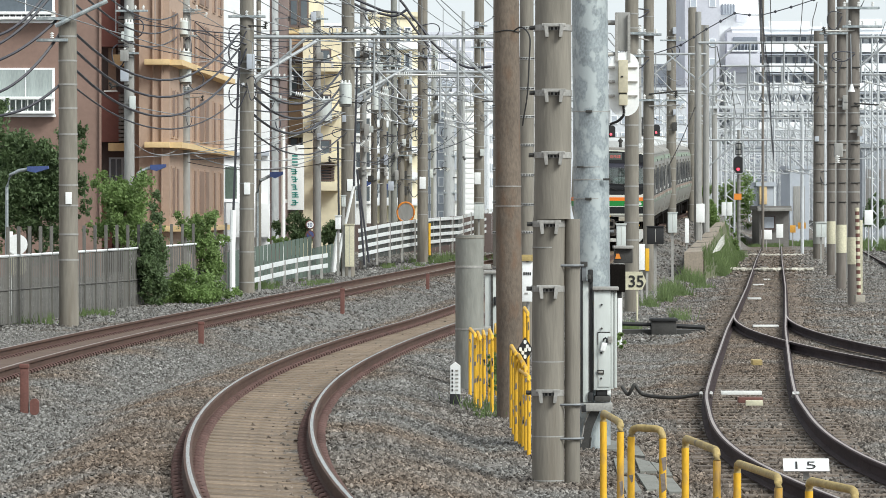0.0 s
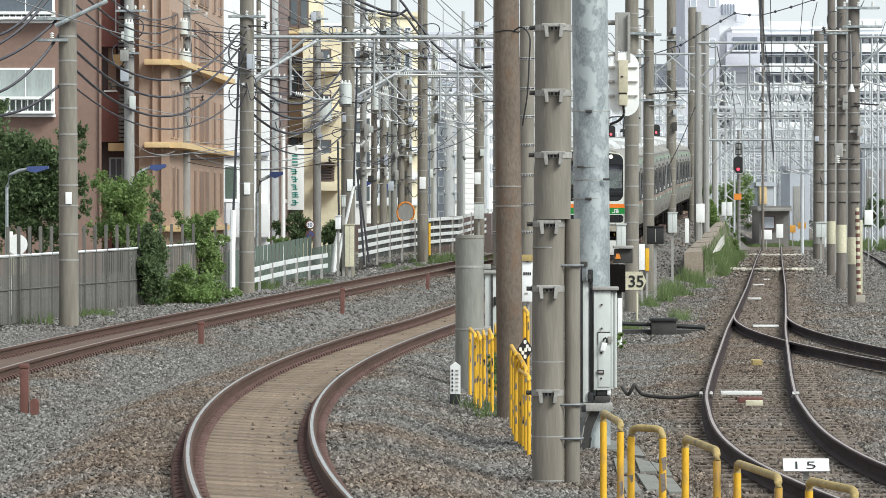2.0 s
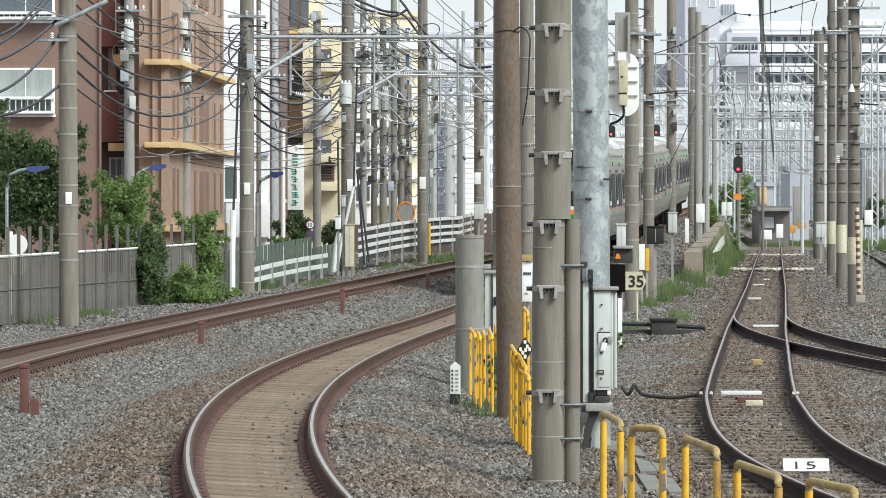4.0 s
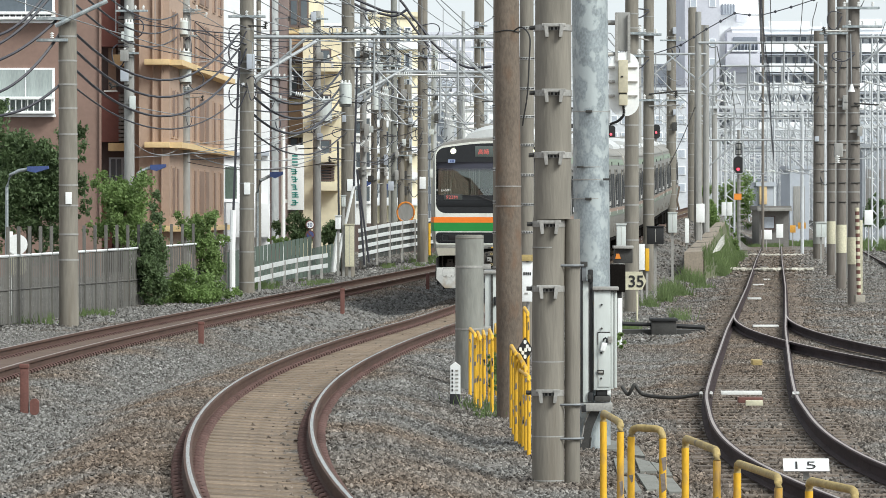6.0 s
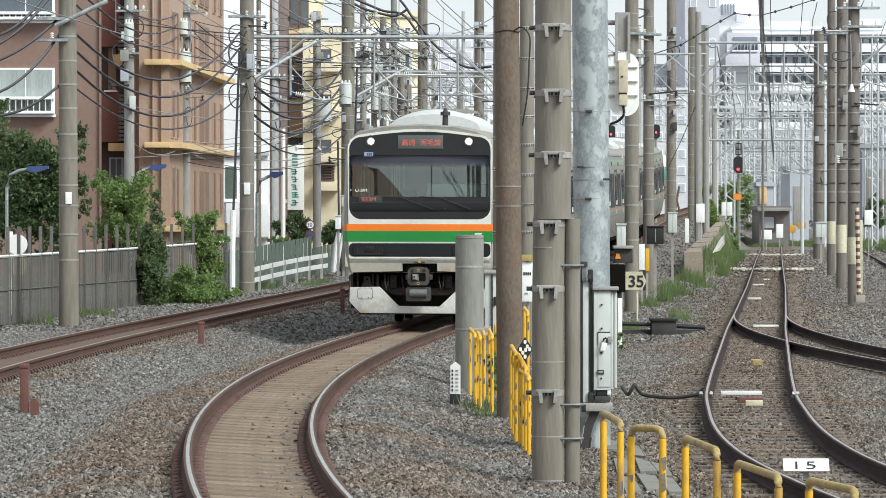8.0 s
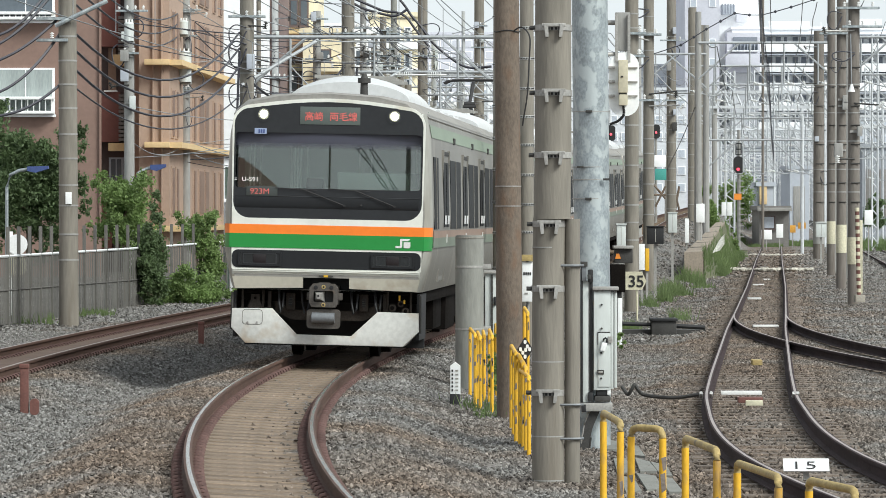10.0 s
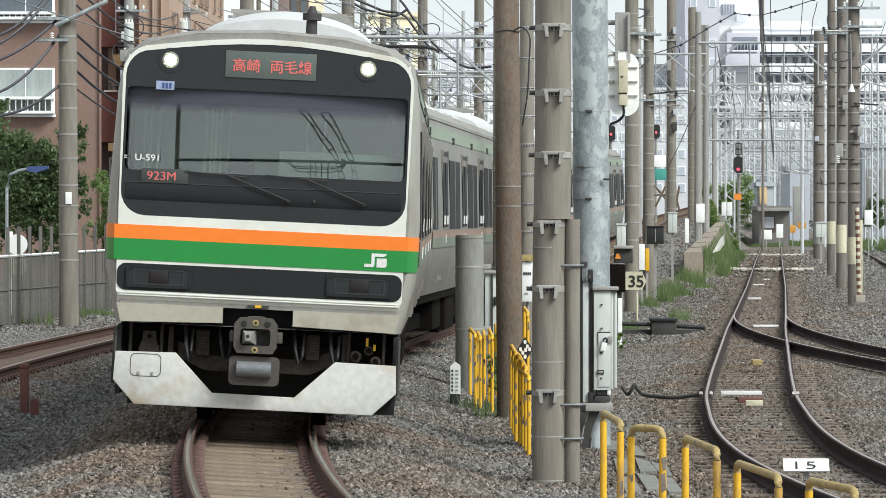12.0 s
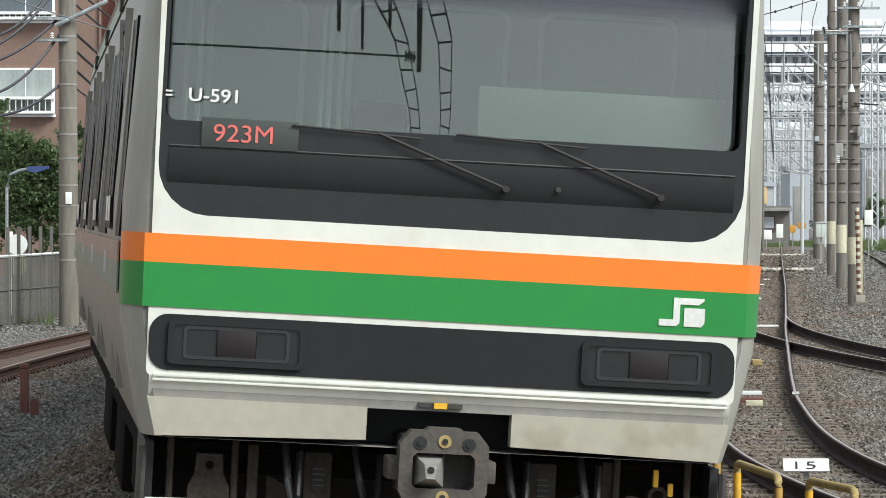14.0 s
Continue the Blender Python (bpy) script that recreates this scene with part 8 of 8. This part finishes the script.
# red colour-light signal and far trackside boards
cs = thing("colour_light_signal", (15.935, 232, gnd(15.935, 232)), "black signal head showing red on a lattice post", "signal")
hd = part("head", prism(B(), rounded(15.691, 16.209, 4.328, 5.305, 0.22), "y", 231.9, 232.1), M_BLACK, cs)
part("lamp", tube(B(), [(15.935, 231.85, 4.603), (15.935, 231.88, 4.603)], 0.085, 14), M_SIGRED, hd, "red lit lamp")
part("post", tube(B(), [(15.996, 232.2, 0), (15.996, 232.2, 6.74)], 0.09, 8), M_CONC2, cs)
part("top_frame", ring_plate(B(), rounded(15.79, 16.13, 5.36, 6.02, 0.03), rounded(15.85, 16.07, 5.42, 5.96, 0.02), 231.9, 232.0), M_BLACK, cs)
part("top_bar", box(B(), 15.79, 16.13, 231.9, 232.0, 5.66, 5.72), M_BLACK, cs)
part("plate", box(B(), 15.721, 16.118, 231.9, 231.95, 2.955, 3.291), M_ORANGE, cs, "orange plate")
for k in range(14):
    z = 0.94 + k * 0.3
    part("rung", box(B(), 16.026, 16.271, 232.0, 232.05, z, z + 0.05), M_STEEL, cs)
for u, v, d in ((1081, 236, 190), (1161, 233, 215)):
    x, z = (u - 784) * d / 7600, EYE_Z - (v - 382) * d / 7600
    e = thing("colour_light_signal", (x, d, z - 0.5), "small far signal head showing red on a post", "signal")
    part("head", prism(B(), rounded(x - 0.2, x + 0.2, z - 0.35, z + 0.35, 0.15), "y", d, d + 0.1), M_BLACK, e)
    part("lamp", tube(B(), [(x, d - 0.05, z - 0.05), (x, d - 0.02, z - 0.05)], 0.06, 10), M_SIGDIM, e)
    part("post", tube(B(), [(x, d + 0.15, gnd(x, d)), (x, d + 0.15, z + 0.3)], 0.07, 8), M_CONC2, e)
for u0, u1, v0, v1, d, m, lb in ((1347, 1366, 407, 424, 238, M_WHITE, "white board low beside the rails"), (1374, 1386, 397, 421, 240, M_WHITE, "white board low beside the rails"), (1398, 1408, 399, 412, 245, M_AMBER, "amber board low beside the rails"), (1412, 1426, 394, 405, 245, M_AMBER, "amber board on a white stake"), (1212, 1219, 387, 430, 160, M_WHITE, "white stake leaning by a pole"),
                               (1131, 1141, 432, 478, 112, M_WHITE, "white wrapped stake by a pole"), (1142, 1149, 440, 480, 114, M_YELLOW, "yellow stake by a pole"), (1277, 1285, 358, 382, 200, M_WHITE, "white board on a post above the grass"), (1287, 1296, 358, 382, 200, M_WHITE, "white board on a post above the grass"), (1232, 1247, 361, 394, 165, M_WHITE, "white board on a post beside the ramp"), (1232, 1248, 325, 352, 300, M_WHITE, "white board beyond the poles"), (1530, 1545, 372, 398, 200, M_WHITE, "white board beside the far track")):
    x0, x1, za, zb = (u0 - 784) * d / 7600, (u1 - 784) * d / 7600, EYE_Z - (v1 - 382) * d / 7600, EYE_Z - (v0 - 382) * d / 7600
    e = thing("trackside_board", (x0, d, za), lb, "board", "trackside boards")
    part("board", box(B(), x0, x1, d - 0.03, d + 0.03, za, zb, 0.008), m, e)
    part("stake", box(B(), (x0 + x1) / 2 - 0.03, (x0 + x1) / 2 + 0.03, d + 0.03, d + 0.08, min(za, gnd(x0, d)) - 0.1, zb - 0.02), M_STEEL, e)

# concrete retaining ramp beside the side track
rm = thing("concrete_ramp", (8.724, 150, 0), "weathered concrete retaining walkway rising beside the line", "ramp")
bm = B()
q = [((u - 784) * d / 7600, d, EYE_Z - (v - 382) * d / 7600) for u, v, d in ((1211, 447, 150), (1245, 445, 150), (1283, 393, 196), (1267, 394, 196))]
edge_a, edge_b = Vector(q[1]), Vector(q[2])
lo = [bm.verts.new((x, y, -0.5)) for x, y, z in q]
hi = [bm.verts.new(p) for p in q]
bm.faces.new(hi)
for i in range(4):
    bm.faces.new((lo[i], lo[(i + 1) % 4], hi[(i + 1) % 4], hi[i]))
bmesh.ops.recalc_face_normals(bm, faces=bm.faces)
part("slab", bm, M_RAMP, rm)
for f in (0.12, 0.26, 0.42, 0.6, 0.8):
    a, b = Vector(q[0]).lerp(Vector(q[3]), f), Vector(q[1]).lerp(Vector(q[2]), f)
    part("slab_joint", tube(B(), [a + Vector((0.02, 0, 0.002)), b + Vector((-0.02, 0, 0.002))], 0.012, 4), M_DARK, rm)
part("white_panel", prism(B(), [(9.92, 0.72), (10.2, 0.82), (10.37, 1.05), (10.37, 1.42), (10.2, 1.22)], "y", 158.2, 158.3), M_PANEL, rm, "weathered white panel")


gb = thing("green_board", (10.841, 214, gnd(10.841, 214)), "green sheet board under a white panel on posts", "board")
part("panel", box(B(), 10.559, 11.151, 213.9, 214, 3.874, 4.437, 0.02), M_TEAL, gb, "green sheet")
part("upper_panel", box(B(), 10.531, 11.094, 213.9, 214, 4.522, 5.113, 0.02), M_FWHITE, gb, "white panel")
for u in (1160, 1178):
    px = (u - 784) * 214.2 / 7600
    part("post", tube(B(), [(px, 214.2, gnd(px, 214.2) - 0.1), (px, 214.2, 5.113)], 0.05, 8), M_STEEL, gb)
for a, b in (((1156, 326), (1178, 352)), ((1178, 330), (1160, 366)), ((1155, 345), (1182, 345)), ((1190, 318), (1202, 372)), ((1202, 330), (1194, 380))):
    part("strut", tube(B(), [((a[0] - 784) * 213.6 / 7600, 213.6, EYE_Z - (a[1] - 382) * 213.6 / 7600), ((b[0] - 784) * 213.6 / 7600, 213.6, EYE_Z - (b[1] - 382) * 213.6 / 7600)], 0.06, 6), M_BROWN, gb, "brown diagonal strut")


# ---- planting ----
def leaf_mass(name, blobs, count, size, material, label, category, trunk=None, seed=1, kind=""):
    """Many small bent leaves spread through uneven clumps, on limbs."""
    rng = np.random.default_rng(seed)
    vol = np.array([b[3] ** 2 for b in blobs])
    pick = rng.choice(len(blobs), count, p=vol / vol.sum())
    c = np.array([b[:3] for b in blobs])[pick]
    r = np.array([b[3] for b in blobs])[pick]
    v = rng.normal(size=(count, 3))
    v /= np.linalg.norm(v, axis=1)[:, None]
    rad = r * np.where(rng.random(count) < 0.28, rng.uniform(1.0, 1.9, count), rng.uniform(0.2, 1.05, count) ** 0.6)
    p = c + v * rad[:, None] * np.array([1, 1, 1])
    a = rng.normal(size=(count, 3))
    a /= np.linalg.norm(a, axis=1)[:, None]
    b = np.cross(a, rng.normal(size=(count, 3)))
    b /= np.linalg.norm(b, axis=1)[:, None]
    s = (size * rng.uniform(0.6, 1.4, count))[:, None]
    n = np.cross(a, b)
    verts = np.stack([p - a * s, p + b * s * 0.5 + n * s * 0.15, p + a * s, p - b * s * 0.5 + n * s * 0.15], 1).reshape(-1, 3)
    base = Vector(trunk[0]) if trunk else Vector(p.min(0).tolist())
    e = thing(name, base, label, category)
    me = bpy.data.meshes.new("foliage")
    me.from_pydata((verts - np.array(base)).tolist(), [], np.arange(count * 4).reshape(-1, 4).tolist())
    me.materials.append(material)
    ob = new("foliage", me)
    ob.parent = e
    BASE[ob] = BASE[e]
    if trunk:
        part("trunk", tube(B(), trunk, 0.09, 8, 0.04), M_BARK, e)
        for bl in blobs[:6]:
            part("limb", tube(B(), [trunk[-1], Vector(trunk[-1]).lerp(Vector(bl[:3]), 0.5) + Vector((0.05, 0, 0.1)), bl[:3]], 0.04, 6, 0.015), M_BARK, e)
    return e


def clump(u, v, d, w, h, n, seed):
    rr = random.Random(seed)
    k = d / 7600
    out = []
    for i in range(n):
        a, q = rr.uniform(0, 6.28), rr.random() ** 0.55
        lobe = 0.8 + 0.32 * math.sin(3 * a + seed) + 0.22 * math.sin(7 * a + 2 * seed)
        out.append(((u + math.cos(a) * q * w * lobe - 784) * k, d + rr.uniform(-0.8, 0.8), EYE_Z - (v + math.sin(a) * q * h * lobe - 382) * k, rr.uniform(0.13, 0.36) * (1.25 - 0.7 * q) * min(w, h) * k))
    return out


leaf_mass("tree", clump(10, 322, 108, 80, 130, 70, 1) + clump(82, 330, 108, 56, 130, 70, 41) + clump(144, 320, 108, 20, 100, 26, 31), 42000, 0.055, M_LEAF_D, "dense dark green tree behind the fence", "tree", [(-10.431, 108, -0.1), (-10.402, 108, 2.128), (-10.431, 108, 2.981)], 2)
leaf_mass("shrub", clump(214, 356, 106, 48, 56, 70, 3) + clump(258, 415, 106, 26, 44, 30, 33) + clump(184, 405, 106, 18, 36, 16, 34) + clump(222, 404, 106, 62, 46, 50, 37), 13500, 0.05, M_LEAF, "loose green shrub growing through the fence", "shrub", [(-7.797, 106, 0), (-7.838, 106, 1.431), (-7.838, 106, 2.267)], 4)
leaf_mass("shrub", clump(267, 472, 103, 36, 110, 110, 5), 12500, 0.050, M_LEAF_D, "dark green creeper hanging over the fence", "shrub", [(-7.034, 103, 0), (-7.074, 103, 0.501), (-7.047, 103, 1.314)], 6)
leaf_mass("shrub", clump(338, 514, 105, 74, 42, 70, 7), 12000, 0.043, M_LEAF, "bright green bush by the track", "shrub", None, 8)
leaf_mass("shrub", clump(374, 462, 112, 26, 84, 60, 9) + clump(350, 404, 112, 34, 34, 30, 35) + clump(354, 428, 112, 40, 26, 24, 38), 10500, 0.05, M_LEAF, "green climbing shrub on the fence", "shrub", [(-6.131, 112, 0), (-6.16, 112, 0.656), (-6.248, 112, 1.687)], 10)
leaf_mass("shrub", clump(520, 400, 172, 34, 36, 24, 11), 5544, 0.065, M_LEAF_D, "dark hedge behind the sign", "shrub", None, 12)
leaf_mass("shrub", clump(588, 410, 170, 24, 30, 20, 13), 4031, 0.065, M_LEAF_D, "dark hedge beside the road", "shrub", None, 14)
leaf_mass("shrub", clump(490, 430, 141, 22, 14, 12, 15), 2268, 0.043, M_LEAF, "olive creeper over the green fence", "shrub", None, 16)
leaf_mass("shrub", clump(875, 660, 55, 9, 66, 32, 17), 3779, 0.025, M_LEAF, "tall weed growing between the yellow hoops", "weed", None, 18)
leaf_mass("shrub", clump(1296, 432, 205, 16, 20, 18, 19), 3200, 0.058, M_LEAF, "wild green bushes beside the side track", "shrub", None, 20)
leaf_mass("shrub", clump(1256, 388, 215, 24, 60, 40, 21), 7500, 0.065, M_LEAF, "wild green bushes beyond the ramp", "shrub", None, 22)
leaf_mass("shrub", clump(1302, 352, 262, 40, 50, 50, 23), 9000, 0.072, M_LEAF, "green bushes above the ramp", "shrub", None, 24)
leaf_mass("shrub", clump(1548, 375, 260, 24, 40, 20, 25), 4536, 0.072, M_LEAF_D, "dark bushes beyond the far track", "shrub", None, 26)
leaf_mass("shrub", clump(1098, 600, 60, 8, 16, 10, 27), 1260, 0.025, M_LEAF, "small green weed by the cabinet", "weed", None, 28)
leaf_mass("shrub", clump(855, 735, 54, 24, 10, 16, 29), 1764, 0.022, M_LEAF, "low weeds at the foot of the hoops", "weed", None, 30)


# earth bank that falls from the ramp's edge to the side track
def on_bank(f, k):
    """A point on the bank: f along the ramp, k from its edge (0) to the foot (1)."""
    p = edge_a.lerp(edge_b, f)
    w = min(1.0, f * 5 + 0.04)
    fx = p.x + 0.02 + 0.55 * k * w
    return Vector((fx, p.y - 1.5 * k * w, p.z - 0.06 + (gnd(fx, p.y) - 0.05 - p.z + 0.06) * k ** 0.8))


bm = B()
net = [[bm.verts.new(on_bank(i / 14, j / 5)) for j in range(6)] for i in range(15)]
for i in range(14):
    for j in range(5):
        bm.faces.new((net[i][j], net[i][j + 1], net[i + 1][j + 1], net[i + 1][j]))
bmesh.ops.recalc_face_normals(bm, faces=bm.faces)
solid("earth_bank", bm, M_SOIL, "earth bank overgrown with grass beside the ramp", "bank")


def bank_grass(n, h, seed):
    rb_ = random.Random(seed)
    V, Fc = [], []
    tufts = [(rb_.random(), rb_.random() ** 0.7, rb_.uniform(0.5, 1.3)) for _ in range(70)]
    for _ in range(n):
        tf, tk, th = rb_.choice(tufts)
        x, y, z = on_bank(min(1, max(0, tf + rb_.gauss(0, 0.016))), min(1, max(0, tk + rb_.gauss(0, 0.13))))
        hh = h * th * rb_.uniform(0.4, 1.1)
        k = len(V)
        V += [(x - 0.013, y, z - 0.05), (x + 0.013, y, z - 0.05), (x + rb_.gauss(0, 0.3) * hh, y + rb_.gauss(0, 0.3) * hh, z + hh)]
        Fc.append((k, k + 1, k + 2))
    me = bpy.data.meshes.new("grass")
    me.from_pydata(V, [], Fc)
    me.materials.append(M_GRASS)
    tagged(new("grass", me), "tall green grass covering the bank beside the ramp", "grass", kind="stuff")


bank_grass(3000, 0.34, 31)


def grass(patches, seed):
    """Blades in tufts over patches of (bearing, distance, half width, half depth, count, height)."""
    rng = np.random.default_rng(seed)
    V, Fc = [], []
    for u, d, w, dep, n, h in patches:
        n = int(n * 1.1)
        tufts = max(4, n // 45)
        pick = rng.integers(0, tufts, n)
        y = d + rng.uniform(-1, 1, tufts)[pick] * dep + rng.normal(0, 0.14, n)
        x = (u - 784) * y / 7600 + rng.normal(0, 0.5, tufts)[pick] * w + rng.normal(0, 0.11, n)
        z = ground_z(x, y)
        hh = h * rng.uniform(0.5, 1.35, tufts)[pick] * rng.uniform(0.4, 1.1, n)
        lx, ly = rng.normal(0, 0.35, n) * hh, rng.normal(0, 0.3, n) * hh
        bw_ = 0.007 + 0.00007 * d
        for i in range(n):
            k = len(V)
            V += [(x[i] - bw_, y[i], z[i] - 0.02), (x[i] + bw_, y[i], z[i] - 0.02), (x[i] + lx[i], y[i] + ly[i], z[i] + hh[i])]
            Fc.append((k, k + 1, k + 2))
    me = bpy.data.meshes.new("grass")
    me.from_pydata(V, [], Fc)
    me.materials.append(M_GRASS)
    tagged(new("grass", me), "patchy green grass and weeds on the ballast edge", "grass", kind="stuff")


grass([(1150, 112, 0.35, 4, 150, 0.3), (1175, 118, 0.25, 3, 150, 0.45), (1200, 124, 0.3, 4, 130, 0.35), (1205, 100, 0.15, 2, 60, 0.3), (1230, 140, 0.5, 8, 260, 0.3), (1262, 160, 0.4, 6, 260, 0.4), (1292, 190, 0.6, 14, 700, 0.45), (1272, 165, 0.4, 8, 350, 0.4), (1222, 146, 0.45, 2.5, 420, 0.5), (1195, 128, 0.5, 5, 260, 0.35), (1300, 215, 0.5, 12, 500, 0.35), (1385, 262, 3.2, 10, 5200, 0.26), (1105, 92, 0.25, 3, 130, 0.3), (1560, 250, 3.0, 20, 2500, 0.5)] + [
       (820, 172, 1.6, 10, 1200, 0.35), (690, 158, 1.5, 5, 320, 0.2), (520, 130, 1.2, 5, 300, 0.22), (470, 122, 0.4, 3, 250, 0.3), (160, 94, 0.8, 2, 260, 0.2), (60, 89, 0.8, 2, 220, 0.2), (400, 114, 0.5, 3, 200, 0.2), (845, 55, 0.22, 1.4, 110, 0.12), (870, 53, 0.12, 1.4, 90, 0.22)], 5)


# ---- tracks, crossing pads and loose stone ----
track("main curved railway track with dusty concrete sleepers", MAIN_X, MAIN_Z, 14, 330, MAIN_ROLL, size=(1.40, 0.3))
track("second curved railway track with rust-brown rails", LEFT_X, LEFT_Z, 36, 330, None, near=(50, 120), sleeper=M_TIMBER, top=M_RAILTOP2, size=(1.36, 0.24))
track("straight side track with timber sleepers and dull rails", RIGHT_X, RIGHT_Z, 22, 300, None, top=M_RAILTOP2, sleeper=M_TIMBER, near=(28, 140), pitch=0.7, clip=False, rust=M_RAIL2, size=(1.9, 0.22), lift=-0.014)
BRANCH_X = RIGHT_X + np.where(DD < 95, (95 - DD) ** 2 / 322, 0)
track("branch track leaving the side track at a turnout", BRANCH_X, RIGHT_Z, 56, 94, None, top=M_RAILTOP2, sleeper=M_TIMBER, near=(56, 94), pitch=0.7, clip=False, rust=M_RAIL2, size=(2.1, 0.22), lift=-0.034)
track("far side track beyond the pole row", RIGHT_X + 5.4, RIGHT_Z, 110, 330, None, top=M_RAILTOP2, sleeper=M_TIMBER, near=(110, 150), pitch=0.7, clip=False, rust=M_RAIL2, size=(2.1, 0.22), lift=-0.02)


def ribbon(name, xs, zs, y0, y1, half, drop, roll, material, label):
    ys = np.arange(y0, y1, 0.5)
    V, Fc = [], []
    rng = np.random.default_rng(8)
    for i, y in enumerate(ys):
        x, z, g = (float(np.interp(y, DD, a)) for a in (xs, zs, np.gradient(xs, DD)))
        t = math.tan(radians(float(np.interp(y, DD, roll)))) if roll is not None else 0
        n = math.sqrt(1 + g * g)
        for k in range(9):
            o = -half + 2 * half * k / 8
            V.append((x + o / n, y - o * g / n, z - drop - o * t + rng.normal(0, 0.004)))
        if i:
            Fc += [(9 * i - 9 + k, 9 * i - 8 + k, 9 * i + 1 + k, 9 * i + k) for k in range(8)]
    me = bpy.data.meshes.new(name)
    me.from_pydata(V, [], Fc)
    me.materials.append(material)
    me.shade_smooth()
    tagged(new(name, me), label, "ground", kind="structure")


ribbon("track_bed", MAIN_X, MAIN_Z, 14, 160, 0.66, 0.166, MAIN_ROLL, M_DUST, "brown dust packed between the sleepers")
ribbon("track_bed", LEFT_X, LEFT_Z, 40, 200, 0.68, 0.15, None, M_DUST2, "brown dust packed between the rusty rails")

for v, d, h in ((471, 166, 0.32), (447, 214, 0.25)):
    xr, zr = float(np.interp(d, DD, RIGHT_X)), float(np.interp(d, DD, RIGHT_Z))
    e = thing("crossing_pad", (xr, d, zr - 0.1), "row of pale rubble stones across the rails", "crossing")
    pr = random.Random(int(d))
    for x0, x1 in ((-1.6, -0.66), (-0.48, 0.48), (0.66, 1.7)):
        bm = B()
        for k in range(46):
            px, py, ps = xr + pr.uniform(x0, x1), d + pr.uniform(-0.9, 0.9) + 0.35 * (abs(x0 + x1) > 1), pr.uniform(0.05, 0.12)
            mm = Matrix.Translation((px, py, zr - 0.12 + pr.uniform(0, 0.05))) @ Matrix.Rotation(pr.uniform(0, 3), 4, "Z") @ Matrix.Rotation(pr.uniform(-0.4, 0.4), 4, "X") @ Matrix.Diagonal((ps * pr.uniform(0.8, 1.6), ps * 1.3, ps * 0.7, 1))
            bmesh.ops.create_icosphere(bm, subdivisions=1, radius=1.0, matrix=mm)
        tagged(part("pale_stones", bm, M_PAD, e, smooth=0), kind="stuff")


def loose_stone(count, seed, y0, y1, s0, s1):
    """Crushed stones over the beds and shoulders near the viewer."""
    rng = np.random.default_rng(seed)
    y = np.sqrt(rng.uniform(y0 ** 2, y1 ** 2, count * 2))
    x = rng.uniform(-1, 1, count * 2) * (0.106 * y + 0.4)
    mx, lx, rx, bx = (np.interp(y, DD, a) for a in (MAIN_X, LEFT_X, RIGHT_X, BRANCH_X))
    keep = (np.abs(x - mx) > 0.71) | (rng.random(len(x)) < 0.06)
    keep &= np.abs(np.abs(x - mx) - 0.566) > 0.14
    keep &= (np.abs(x - lx) > 0.72)
    for c in (rx, bx):
        keep &= ~((np.abs(np.abs(x - c) - 0.566) < 0.09) & ((c is rx) | (y < 94)))
        keep &= ~((np.abs(x - c) < 1.0) & (rng.random(len(x)) < np.where(y < 66, 0.72, 0.2)))
    x, y = x[keep][:count], y[keep][:count]
    n = len(x)
    z = ground_z(x, y)
    s = rng.uniform(s0, s1, n)[:, None, None]
    octa = np.array([(1, 0, 0), (-1, 0, 0), (0, 1, 0), (0, -1, 0), (0, 0, 1), (0, 0, -1)], float)
    v = (octa[None] * rng.uniform(0.75, 1.5, (n, 6, 1)) + rng.normal(0, 0.28, (n, 6, 3))) * s * np.array([1.2, 1.2, 0.95])
    a = rng.uniform(0, 2 * np.pi, n)
    t = rng.normal(0, 0.6, n)
    ca, sa, ct, st = np.cos(a)[:, None], np.sin(a)[:, None], np.cos(t)[:, None], np.sin(t)[:, None]
    vx, vy, vz = v[..., 0], v[..., 1], v[..., 2]
    vy, vz = vy * ct - vz * st, vy * st + vz * ct
    vx, vy = vx * ca - vy * sa, vx * sa + vy * ca
    V = np.stack([vx + x[:, None], vy + y[:, None], vz + z[:, None] + rng.uniform(0.0, 0.022, n)[:, None]], -1).reshape(-1, 3)
    f = np.array(((0, 2, 4), (2, 1, 4), (1, 3, 4), (3, 0, 4), (2, 0, 5), (1, 2, 5), (3, 1, 5), (0, 3, 5)))
    Fc = (f[None] + 6 * np.arange(n)[:, None, None]).reshape(-1, 3)
    me = bpy.data.meshes.new("loose_ballast")
    me.vertices.add(len(V))
    me.vertices.foreach_set("co", V.ravel())
    me.loops.add(Fc.size)
    me.loops.foreach_set("vertex_index", Fc.ravel())
    me.polygons.add(len(Fc))
    me.polygons.foreach_set("loop_start", np.arange(0, Fc.size, 3))
    me.update(calc_edges=True)
    me.validate()
    me.shade_flat()
    me.materials.append(M_CRUSHED)
    add_rust(me, np.repeat(rust_at(x, y), 6))
    tagged(new("loose_ballast", me), "loose angular crushed stones in grey and brown", "gravel", kind="stuff")


loose_stone(235000, 21, 27.0, 82.0, 0.010, 0.023)
loose_stone(70000, 22, 82.0, 150.0, 0.015, 0.032)
loose_stone(26000, 23, 150.0, 235.0, 0.03, 0.05)
motions()
